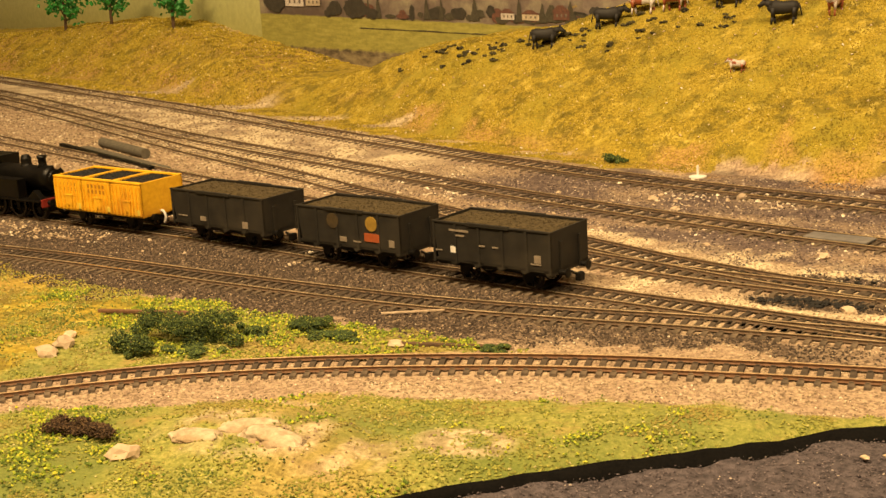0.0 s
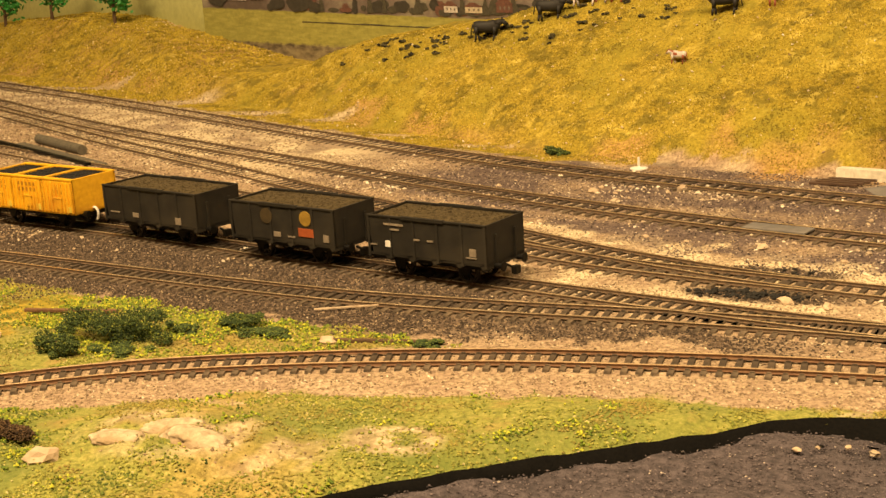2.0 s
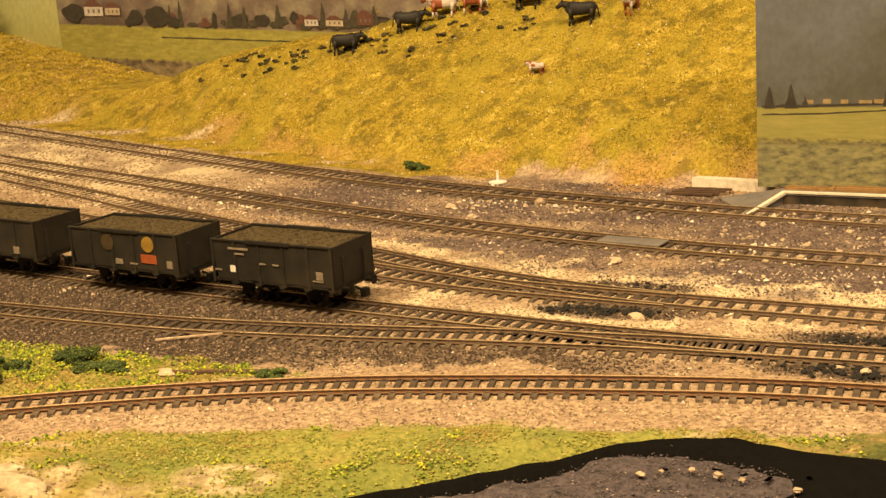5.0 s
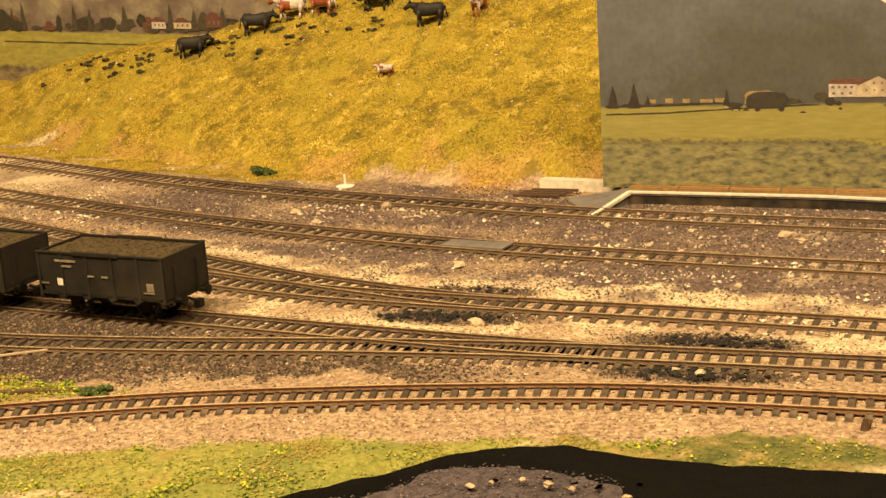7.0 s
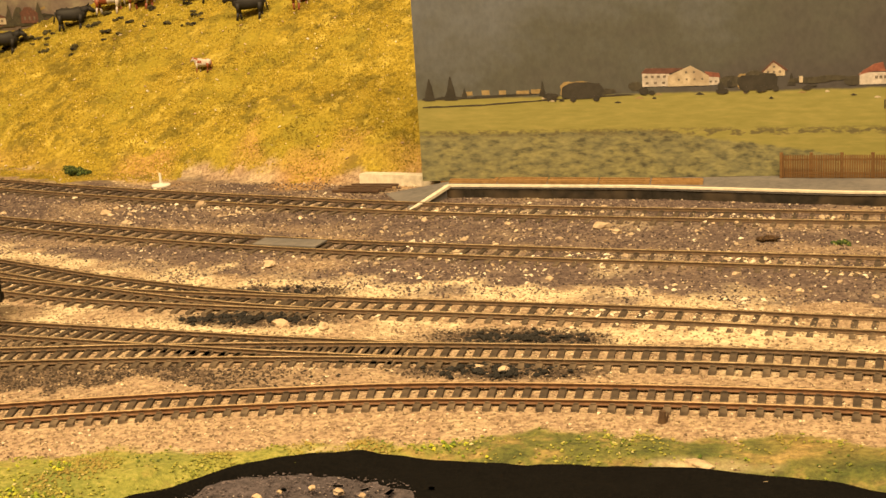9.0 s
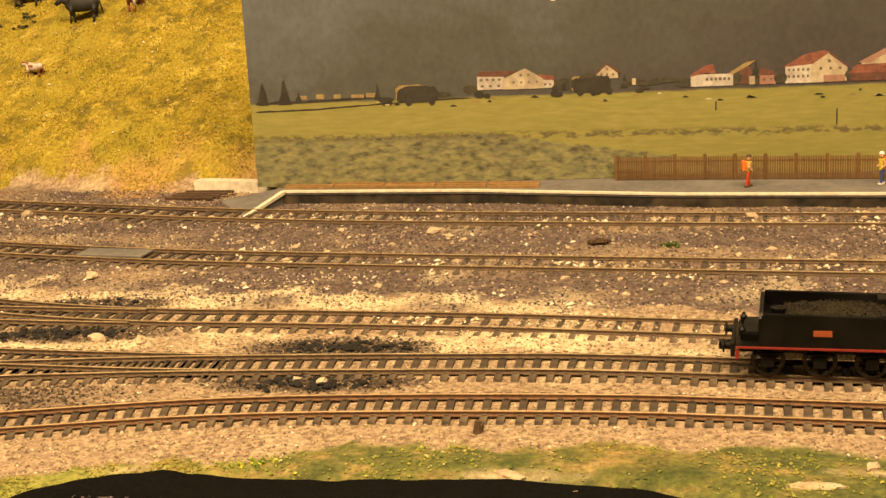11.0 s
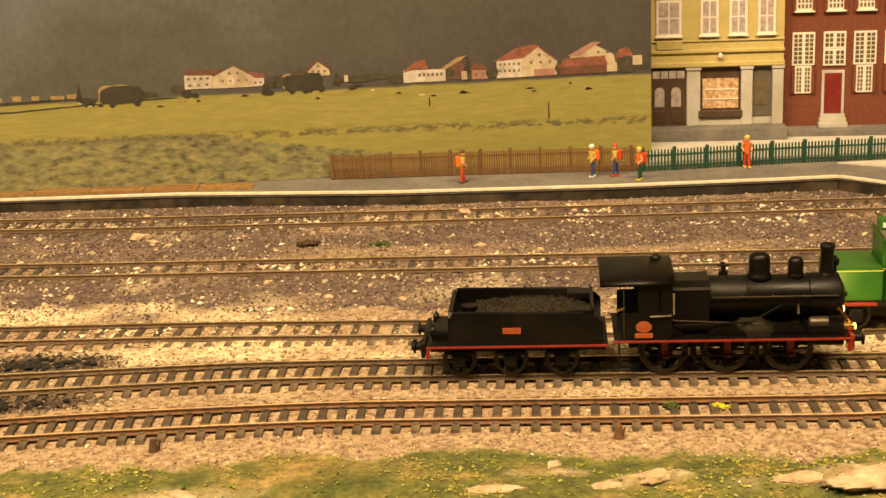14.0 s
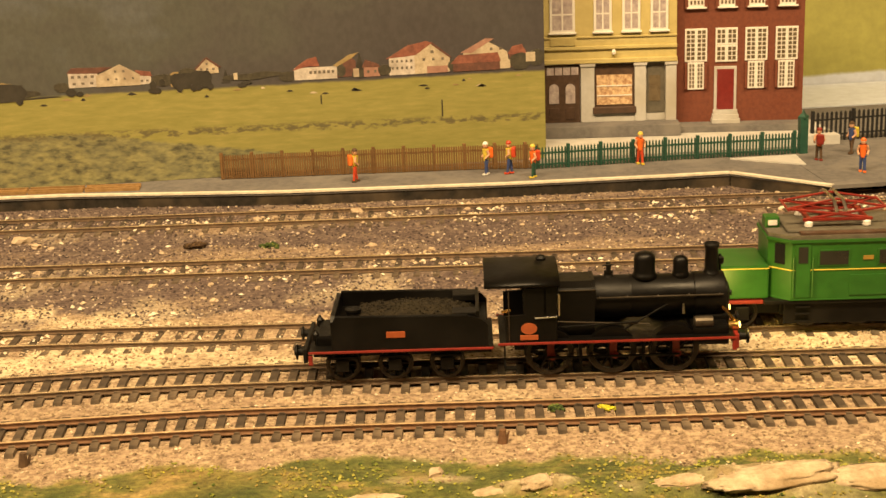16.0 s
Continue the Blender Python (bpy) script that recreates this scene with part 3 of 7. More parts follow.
def valley_material():
    """A printed photograph: ploughed field below, bright meadow, hedge, wooded slope above."""
    m, nt, bsdf = nodes_of("printed_valley")
    calc, streaks, x, z = print_tools(nt)
    clods, grain, slope = streaks(70, (1, 1, 2.2), 5.0), streaks(60, (1, 1, 5.0)), streaks(12, (1, 1, 1.5), 5.0)
    ploughed = ramp(nt, clods, ((0.36, (0.075, 0.058, 0.038)), (0.5, (0.17, 0.135, 0.085)), (0.66, (0.27, 0.225, 0.13))))
    meadow = ramp(nt, grain, ((0.3, (0.24, 0.225, 0.055)), (0.55, (0.32, 0.30, 0.075)), (0.75, (0.40, 0.36, 0.11))))
    wood = ramp(nt, slope, ((0.38, (0.10, 0.075, 0.065)), (0.52, (0.17, 0.135, 0.115)), (0.62, (0.28, 0.25, 0.18)), (0.7, (0.42, 0.37, 0.20))))
    ragged = calc("MULTIPLY_ADD", clods, 0.012, z)
    col = mix(nt, ploughed, meadow, ramp(nt, calc("MULTIPLY", ragged, 10.0), ((0.43, (0, 0, 0)), (0.46, (1, 1, 1)))))
    far = calc("MULTIPLY_ADD", grain, 0.005, calc("MULTIPLY_ADD", x, 0.012, z))
    col = mix(nt, col, wood, ramp(nt, calc("MULTIPLY", far, 10.0), ((0.655, (0, 0, 0)), (0.67, (1, 1, 1)))))
    col = mix(nt, col, ramp(nt, noise_node(nt, 240, 3.0, 0.7), ((0.3, (0.85, 0.85, 0.85)), (0.7, (1.1, 1.1, 1.1)))), 1.0, "MULTIPLY")
    nt.links.new(col, bsdf.inputs["Base Color"])
    bsdf.inputs["Roughness"].default_value = 0.5
    return m


def meadow_material():
    """A printed photograph: rough turf below, mown field, dark wooded hills above."""
    m, nt, bsdf = nodes_of("printed_meadow")
    calc, streaks, x, z = print_tools(nt)
    mid = noise_node(nt, 70, 4.0, 0.7)
    ridge, trees, blades, tufts = streaks(16, (1, 1, 1.6), 6.0), streaks(330, (1, 1, 0.7)), streaks(90, (1, 1, 6.0)), streaks(170, (1, 1, 2.3))
    hills = calc("MULTIPLY_ADD", x, -1.1, calc("MULTIPLY_ADD", z, 2.6, calc("MULTIPLY", ridge, 0.55)))
    forest = ramp(nt, hills, ((0.20, (0.066, 0.060, 0.064)), (0.40, (0.076, 0.073, 0.074)), (0.52, (0.086, 0.090, 0.082)), (0.60, (0.106, 0.114, 0.122)), (0.72, (0.126, 0.140, 0.168))))
    forest = mix(nt, forest, ramp(nt, trees, ((0.35, (0.90, 0.90, 0.89)), (0.65, (1.09, 1.09, 1.08)))), 1.0, "MULTIPLY")
    field = ramp(nt, blades, ((0.3, (0.225, 0.215, 0.062)), (0.55, (0.275, 0.255, 0.08)), (0.75, (0.33, 0.29, 0.10))))
    rough = ramp(nt, tufts, ((0.34, (0.068, 0.066, 0.042)), (0.44, (0.15, 0.145, 0.08)), (0.56, (0.23, 0.218, 0.10)), (0.72, (0.32, 0.295, 0.14))))
    rough = mix(nt, rough, (0.19, 0.19, 0.11), ramp(nt, mid, ((0.45, (0, 0, 0)), (0.7, (0.55, 0.55, 0.55)))))
    line = calc("MULTIPLY_ADD", calc("MAXIMUM", calc("ADD", x, 0.02), 0.0), 0.155, z)
    line = calc("MULTIPLY_ADD", tufts, 0.004, line)
    low = ramp(nt, calc("MULTIPLY", line, 10.0), ((0.362, (1, 1, 1)), (0.376, (0, 0, 0))))
    col = mix(nt, field, rough, low)
    strip = calc("ABSOLUTE", calc("SUBTRACT", calc("MULTIPLY_ADD", tufts, 0.009, calc("MULTIPLY_ADD", x, 0.012, z)), 0.0390), 0.0)
    broken = mix(nt, (0, 0, 0), ramp(nt, tufts, ((0.46, (0, 0, 0)), (0.56, (0.85, 0.85, 0.85)))), ramp(nt, calc("MULTIPLY", strip, 300.0), ((0.3, (1, 1, 1)), (0.75, (0, 0, 0)))))
    col = mix(nt, col, (0.10, 0.085, 0.05), broken)
    edge = calc("MULTIPLY_ADD", mid, 0.002, z)
    high = ramp(nt, calc("MULTIPLY", edge, 10.0), ((0.560, (0, 0, 0)), (0.572, (1, 1, 1))))
    col = mix(nt, col, forest, high)
    nt.links.new(col, bsdf.inputs["Base Color"])
    bsdf.inputs["Roughness"].default_value = 0.42
    return m


MEADOW_PRINT = meadow_material()
FAR_PRINT = valley_material()
PALE_PRINT = board_material("printed_pale_field", ((0.0, (0.32, 0.29, 0.085)), (0.2, (0.40, 0.39, 0.13)), (0.45, (0.50, 0.51, 0.22)), (0.9, (0.58, 0.58, 0.36))))
RIGHT_PRINT = board_material("printed_field", ((0.0, (0.50, 0.54, 0.62)), (0.086, (0.50, 0.54, 0.62)), (0.096, (0.30, 0.29, 0.075)), (0.8, (0.34, 0.32, 0.11))))

tagged(link("backdrop", box(-155, 223, 292, 295, 8, 190), MEADOW_PRINT), "printed backdrop board of a meadow before dark hills", "backdrop", kind="structure")
tagged(link("backdrop", prism(((-1060, 800), (-560, 640), (-60, 600), (-60, 606), (-560, 646), (-1058, 806)), -10, 320, plane="xy"), FAR_PRINT), "printed backdrop board of a valley with fields", "backdrop", kind="structure")
tagged(link("backdrop", prism(((-2200, 1350), (-1060, 800), (-1062, 806), (-2203, 1356)), -10, 380, plane="xy"), PALE_PRINT), "printed backdrop board with a pale field", "backdrop", kind="structure")
tagged(link("backdrop", box(223.5, 700, 470, 474, 8, 300), RIGHT_PRINT), "printed backdrop board of a green field", "backdrop", kind="structure")


# ---- rolling stock ----
def wheel(x, r, side, parent, spokes=10, pin=None, name="wheel"):
    """A spoked wheel on the near (-1) or far (1) rail with a tyre and flange."""
    y = side * 8.4
    bm = lathe(((r * 0.80, -1.1), (r * 0.98, -1.1), (r, -0.9), (r, 0.7), (r * 1.08, 0.9), (r * 1.08, 1.2), (r * 0.80, 1.2)), 28, "y", (x, y, r), None, True)
    w = part(name, bm, TYRE, parent)
    sp = bmesh.new()
    rod((x, y - 1.0, r), (x, y + 1.0, r), r * 0.24, n=12, bm=sp)
    for i in range(spokes):
        a = 2 * math.pi * i / spokes
        rod((x, y, r), (x + r * 0.84 * math.cos(a), y, r + r * 0.84 * math.sin(a)), 0.42, 0.34, 6, sp)
    part("spoke_ring", sp, BLACK, w)
    if pin:
        part("crank_boss", rod((x + pin[0], y - 1.9 * 1, r + pin[1]), (x + pin[0], y - 1.0, r + pin[1]), 1.25, n=10), RED, w, "small red crank boss")
        part("balance_weight", box(x - 0.8, x + 1.6, y - 1.6, y - 1.0, r - 1.5, r + 4.0, 0.3), RED, w, "red painted web")
    return w


def buffers(x, d, parent, z=11.3, beam=RED):
    """A buffer beam with two sprung buffers pointing along d (-1 or 1)."""
    part("buffer_beam", box(min(x, x + 1.4 * d), max(x, x + 1.4 * d), -14.2, 14.2, z - 2.4, z + 2.4, 0.3), beam, parent)
    for y in (-9.2, 9.2):
        b = part("buffer", rod((x + 1.3 * d, y, z), (x + 4.6 * d, y, z), 1.5, 1.1, 14), BLACK, parent)
        part("buffer_head", lathe(((0.7, 0), (2.4, 0.25), (2.5, 0.7), (1.6, 0.95)), 18, "x", (x + 4.4 * d, y, z)), BLACK, b)
    hook = rod((x + 1.2 * d, 0, z - 1.5), (x + 4.5 * d, 0, z - 2.5), 0.8, n=8)
    box(min(x + 4 * d, x + 6 * d), max(x + 4 * d, x + 6 * d), -1.6, 1.6, z - 4.2, z - 1.4, 0.3, hook)
    part("coupling_hook", hook, BLACK, parent)


def arch(half, edge, crest, thick, n=30):
    """Outline of an arched roof across the y axis."""
    top = [(half * math.sin(a), edge + (crest - edge) * (math.cos(a * 1.0) - math.cos(math.pi / 2 * 0.98)) / (1 - math.cos(math.pi / 2 * 0.98))) for a in np.linspace(-math.pi / 2 * 0.98, math.pi / 2 * 0.98, n)]
    return top + [(y * 0.97, z - thick) for y, z in reversed(top)]


def coal_heap(x0, x1, half, z, rise, seed, parent, mat):
    rnd = random.Random(seed)
    bm = bmesh.new()
    nx, ny = 26, 14
    grid = [[bm.verts.new(((x0 + (x1 - x0) * i / nx) * MM, (-half + 2 * half * j / ny) * MM, (z + rise * max(0.0, math.sin(math.pi * i / nx)) ** 0.6 * max(0.0, math.sin(math.pi * j / ny)) ** 0.6 + rnd.uniform(-0.25, 0.25)) * MM)) for j in range(ny + 1)] for i in range(nx + 1)]
    for i in range(nx):
        for j in range(ny):
            bm.faces.new((grid[i][j], grid[i + 1][j], grid[i + 1][j + 1], grid[i][j + 1]))
    for _ in range(520):
        i, j = rnd.randint(1, nx - 1), rnd.randint(1, ny - 1)
        c = grid[i][j].co
        r = rnd.uniform(0.22, 0.5) * MM
        m = Matrix.Translation(c + Vector((rnd.uniform(-1, 1), rnd.uniform(-1, 1), 0.1)) * MM) @ Euler((rnd.uniform(0, 3), rnd.uniform(0, 3), 0)).to_matrix().to_4x4() @ Matrix.Diagonal((r, r * rnd.uniform(0.6, 1.2), r * 0.8, 1))
        bmesh.ops.create_icosphere(bm, subdivisions=1, radius=1, matrix=m)
    return part("coal_load", bm, mat, parent, "heap of small dark coal lumps")


def steam_locomotive(m):
    """Six-coupled engine; x runs forwards from the rear buffers of its tender, z from the rail top."""
    e = base("steam_locomotive", m, "black model steam locomotive with red footplate edge on the track", "locomotive")
    part("running_plate", box(71, 147, -14.6, 14.6, 12.5, 13.3, 0.2), BLACK, e)
    for s in (-1, 1):
        part("valance", box(70.5, 147, s * 14.8 - 0.35, s * 14.8 + 0.35, 12.6, 13.3, 0.1), RED, e, "red painted footplate edge")
    part("main_frame", box(76, 146, -5.6, 5.6, 7.5, 12, 0.4), BLACK, e)
    part("boiler", lathe(((6.6, 101), (7.1, 101.4), (7.1, 102), (7.1, 113.9), (7.17, 114.0), (7.17, 114.7), (7.1, 114.8), (7.1, 134.8), (7.1, 135)), 40, "x", (0, 0, 23.4)), BLACK, e, smooth=True)
    sb = part("smokebox", lathe(((7.35, 135), (7.5, 135.3), (7.5, 144.8), (7.2, 145.2), (6.0, 145.4)), 40, "x", (0, 0, 23.4)), BLACK, e, smooth=True)
    part("smokebox_door", lathe(((5.6, 145.3), (5.4, 145.9), (3.6, 146.8), (1.0, 147.2), (0.9, 148.0), (0.1, 148.1)), 30, "x", (0, 0, 23.4)), BLACK, sb)
    hr = bmesh.new()
    rod((103, -7.9, 25.4), (144, -7.9, 25.4), 0.28, n=6, bm=hr)
    for x in (104, 113, 123, 133, 143):
        rod((x, -6.6, 25.4), (x, -8.0, 25.4), 0.35, n=6, bm=hr)
    part("handrail", hr, DULL_STEEL, e, "thin steel boiler handrail")
    part("saddle", box(135.5, 146.5, -6, 6, 12.4, 18, 0.6), BLACK, e)
    part("chimney", lathe(((3.4, 29.8), (2.7, 30.8), (2.25, 32), (2.15, 39.0), (2.45, 39.4), (2.5, 40.6), (2.1, 40.8), (1.7, 39.8)), 24, "z", (141.3, 0, 0)), BLACK, e, smooth=True)
    part("steam_dome", lathe(((4.6, 29.8), (3.8, 30.9), (3.5, 32), (3.5, 36.2), (3.1, 37.4), (2.0, 38.2), (0.2, 38.4)), 26, "z", (119.4, 0, 0)), BLACK, e, smooth=True)
    part("sand_dome", lathe(((3.4, 29.8), (2.7, 30.8), (2.5, 31.6), (2.5, 35.0), (2.1, 36.0), (1.2, 36.6), (0.2, 36.7)), 24, "z", (131.2, 0, 0)), BLACK, e, smooth=True)
    sv = lathe(((1.9, 30), (1.5, 31), (1.5, 32.2), (0.6, 32.4), (0.1, 32.4)), 16, "z", (107.6, 0, 0))
    for dy in (-1.3, 1.3):
        rod((107.6, dy, 31.8), (107.6, dy, 34.8), 0.6, 0.8, 10, sv)
    rod((105.6, 0, 34.0), (109.6, 0, 34.2), 0.3, n=6, bm=sv)
    part("safety_valve", sv, BLACK, e)
    wl = rod((144.4, 2, 29.5), (144.4, 2, 36.2), 0.45, n=8)
    lathe(((0.9, 32.8), (1.3, 33.3), (1.3, 35.0), (0.5, 35.6)), 12, "z", (144.4, 2, 0), wl)
    part("lamp_bracket", wl, BLACK, e)
    fb = prism(((-8.8, 12.4), (8.8, 12.4), (8.8, 28.4), (8.3, 29.2), (5.0, 30.6), (-5.0, 30.6), (-8.3, 29.2), (-8.8, 28.4)), 90.5, 102.2, plane="yz")
    part("firebox", fb, BLACK, e)
    part("firebox_band", prism(((-9.0, 24), (9.0, 24), (9.0, 28.5), (8.5, 29.4), (5.1, 30.85), (-5.1, 30.85), (-8.5, 29.4), (-9.0, 28.5)), 101.4, 102.6, plane="yz"), BLACK, e)
    # cab with an open side window
    cab = part("cab", box(88.6, 89.8, -13.6, 13.6, 12.4, 33.0, 0.2), BLACK, e)
    for s in (-1, 1):
        y0, y1 = sorted((s * 13.9, s * 12.9))
        side = prism(((73, 12.4), (89.4, 12.4), (89.4, 32.4), (86, 32.4), (86, 30.9), (85, 31.2), (79.6, 31.2), (78.8, 30.4), (78.8, 23.4), (79.6, 22.4), (73, 22.0)), y0, y1)
        part("cab_side", side, BLACK, cab)
        part("cab_post", box(85.4, 86.4, y0, y1, 22, 32, 0.1), BLACK, cab)
        part("grab_rail", rod((74.2, s * 14.3, 13), (74.2, s * 14.3, 31), 0.22, n=6), DULL_STEEL, cab)
        pl = lathe(((0.2, 0), (2.6, 0), (2.6, 0.35), (0.2, 0.36)), 22, "y", (80.6, s * 14.1 - (0.2 if s < 0 else 0.1), 17.8))
        for v in pl.verts:
            v.co.z = (17.8 + (v.co.z / MM - 17.8) * 0.72) * MM
        box(77.7, 83.5, min(s * 13.9, s * 14.4), max(s * 13.9, s * 14.4), 14.0, 15.6, 0.1, pl)
        part("number_plate", pl, PLATE, cab, "orange-red oval plate with a small bar under it")
        gl = part("glazing", box(79, 79.3, s * 13.5 - 0.3, s * 13.5 + 0.3, 22.6, 31.8), BLACK, cab)
    roof = part("cab_roof", prism(arch(15.4, 32.4, 35.9, 0.6), 66.5, 90.6, plane="yz"), BLACK, e)
    for f in roof.data.polygons:
        f.use_smooth = abs(f.normal.x) < 0.5
    part("whistle", lathe(((1.6, 35.4), (1.7, 36.6), (1.1, 37.4), (0.3, 37.7)), 14, "z", (85.6, 3, 0)), BLACK, roof)
    part("injector_pipe", rod((90.3, -12.6, 21.5), (90.3, -12.6, 28.5), 0.55, n=8), NICKEL, e, "bright nickel pipe before the cab")
    part("cab_handrail", rod((82.5, -14.5, 21.4), (89.6, -14.5, 21.6), 0.25, n=6), NICKEL, e)
    part("firebox_moulding", rod((90.8, -8.9, 28.5), (102.2, -8.9, 28.5), 0.22, n=6), DULL_STEEL, e)
    part("clack_valve", rod((131, -8.4, 19.5), (131, -8.0, 22.8), 0.6, 0.4, 8), NICKEL, e)
    part("brass_cock", rod((72, -9, 22), (75, -10, 23), 0.5, n=8), BRASS, e)
    part("backhead", box(86.8, 88.6, -7, 7, 12.6, 27, 0.5), BLACK, e)
    # splashers, tanks and pipes
    for x in (87.3, 107.7, 128.1):
        for s in (-1, 1):
            sp = bmesh.new()
            pts = [(x + 8.3 * math.cos(a), 8.2 + 8.3 * math.sin(a)) for a in np.linspace(math.radians(32), math.radians(148), 12)]
            prism(pts, *sorted((s * 7.2, s * 11.2)), bm=sp)
            part("splasher", sp, BLACK, e)
    part("reversing_rod", rod((90, -11, 18.8), (120, -9.5, 16.6), 0.24, n=6), DULL_STEEL, e)
    part("steam_pipe", rod((110, -10.2, 14.5), (126, -7.4, 22.5), 0.32, n=6), BLACK, e)
    part("pump_pipe", rod((90, -10.8, 16.8), (116, -10, 17.6), 0.3, n=6), BLACK, e)
    part("cylinder_cover", box(133.5, 145.5, -11.8, 11.8, 9.5, 16.2, 1.0), BLACK, e)
    part("air_pump", lathe(((1.4, 134), (1.9, 134.4), (1.9, 140), (1.4, 140.4)), 14, "x", (0, -10.4, 17.2)), DULL_STEEL, e, "dull grey metal pump cylinder")
    for x in (87.3, 107.7, 128.1):
        for s in (-1, 1):
            wheel(x, 7.7, s, e, 12, (0.9, -1.2) if s < 0 else None)
    for s in (-1, 1):
        part("coupling_rod", box(86, 129.6, s * 11.0 - 0.35, s * 11.0 + 0.35, 6.2, 6.9, 0.2), BLACK, e)
    for x in (97.5, 118):
        part("brake_hanger", box(x - 0.5, x + 0.5, -9.2, 9.2, 3, 10.5, 0.2), BLACK, e)
    buffers(146.8, 1, e, 11.4)
    part("step", box(72.5, 76.5, -14.4, -11.5, 3.6, 4.3, 0.1), BLACK, e)
    part("step_plate", box(72.3, 72.9, -14.6, -11.6, 3.6, 12, 0.1), BLACK, e)
    part("front_guard", box(146.0, 147.4, -14.8, -13.6, 8.6, 13.0, 0.2), RED, e)
    for s in (-1, 1):
        lamp = part("headlamp", lathe(((1.2, 145.2), (1.5, 145.4), (1.5, 147.8), (1.9, 148.6), (1.7, 148.7), (0.2, 148.5)), 16, "x", (0, s * 9.2, 15.4)), BRASS, e, "brass headlamp, lit")
        part("bulb", lathe(((0.1, 148.5), (1.1, 148.6), (1.0, 149.2), (0.1, 149.5)), 12, "x", (0, s * 9.2, 15.4)), HEADLAMP, lamp)
    part("lamp_pipe", rod((143.5, -8.2, 21.5), (147.6, -8.6, 16.8), 0.45, n=8), BRASS, e)
    return e


def tender(m):
    t = base("tender", m, "black model coal tender with red lower edge behind the locomotive", "tender")
    part("tender_frame", box(9.5, 68.5, -6, 6, 7.2, 10.8, 0.4), BLACK, t)
    part("running_plate", box(9, 69, -14.5, 14.5, 11.4, 12.2, 0.2), BLACK, t)
    for s in (-1, 1):
        part("valance", box(9, 69, s * 14.7 - 0.35, s * 14.7 + 0.35, 11.5, 12.2, 0.1), RED, t, "red painted lower edge")
        outline = [(17.5, 12), (67.4, 12), (67.4, 19.6), (65.5, 21.6), (61, 22.8), (18.3, 23.4), (17.5, 22.6)]
        part("tank_side", prism(outline, *sorted((s * 13.2, s * 14.2))), BLACK, t)
        part("side_plate", box(34.5, 40.6, *sorted((s * 14.15, s * 14.45)), 16.2, 18.3, 0.1), PLATE, t, "small orange-red plate")
        part("flare", rod((18, s * 13.7, 23.5), (61, s * 13.7, 22.9), 0.45, n=8), BLACK, t)
        for x in (19.6, 36.8, 53.8):
            axle = part("axle_box", box(x - 2.2, x + 2.2, *sorted((s * 10.4, s * 12.6)), 4.2, 8.4, 0.4), BLACK, t)
            part("leaf_spring", box(x - 5, x + 5, *sorted((s * 11.0, s * 12.2)), 8.2, 9.4, 0.4), BLACK, axle)
            wheel(x, 5.4, s, t, 8)
        part("tool_box", box(56, 64, *sorted((s * 6.5, s * 12.8)), 21.2, 23.4, 0.3), BLACK, t)
    part("tank_back", prism(((-14, 11), (14, 11), (14, 22), (12.6, 23.6), (-12.6, 23.6), (-14, 22)), 16.6, 18.0, plane="yz"), BLACK, t)
    part("back_step", box(11, 17, -9, 9, 11, 15.5, 0.8), BLACK, t)
    part("tank_top", box(17.6, 67, -13.3, 13.3, 17.6, 18.6), BLACK, t)
    part("front_bulkhead", box(63.5, 64.7, -13.3, 13.3, 18, 24, 0.3), BLACK, t)
    part("water_filler", lathe(((2.4, 18.4), (2.4, 21.0), (2.7, 21.2), (2.7, 21.9), (0.3, 22.2)), 18, "z", (23, 0, 0)), BLACK, t)
    part("rear_coaming", box(30, 31, -13.2, 13.2, 18, 20.4, 0.2), BLACK, t)
    coal_heap(24.5, 63, 12.9, 19.6, 3.2, 5, t, TENDER_COAL)
    buffers(8.6, -1, t, 10.6, BLACK)
    part("beam_end", box(8.9, 10.2, -14.9, -13.6, 7.6, 11, 0.2), RED, t, "red painted beam end")
    for y in (-7.5, 7.5):
        lb = part("lamp_iron", box(10.5, 11.3, y - 0.3, y + 0.3, 11, 17.5), BLACK, t)
        part("tail_lamp", lathe(((0.9, 13.6), (1.2, 14), (1.2, 16), (0.6, 16.8), (0.3, 17.4)), 12, "z", (10.9, y, 0)), BLACK, lb)
    return t


def on_track(line, x, along=True):
    """The pose of a vehicle with its origin at that x of the track, on the rail tops."""
    y = np.interp(x, line[:, 0], line[:, 1])
    y2 = np.interp(x + 60, line[:, 0], line[:, 1])
    return pose(x * MM, y * MM, 3.45 * MM, 0, 0, math.degrees(math.atan2(y2 - y, 60)))


ENGINE = on_track(T4, 83.0)
steam_locomotive(ENGINE)
tender(ENGINE)
for lamp_y in (-9.2, 9.2):
    d = bpy.data.lights.new("headlamp_light", "SPOT")
    d.energy, d.color, d.spot_size, d.spot_blend, d.shadow_soft_size = 0.03 if lamp_y > 0 else 0.02, (1.0, 0.7, 0.14), radians(130), 0.5, 0.002
    ob = new("headlamp_light", d)
    ob.matrix_world = ENGINE @ look((0.1508, lamp_y * MM, 0.0156), (0.172, lamp_y * MM + (0.016 if lamp_y > 0 else 0.004), 0.024 if lamp_y > 0 else 0.008))


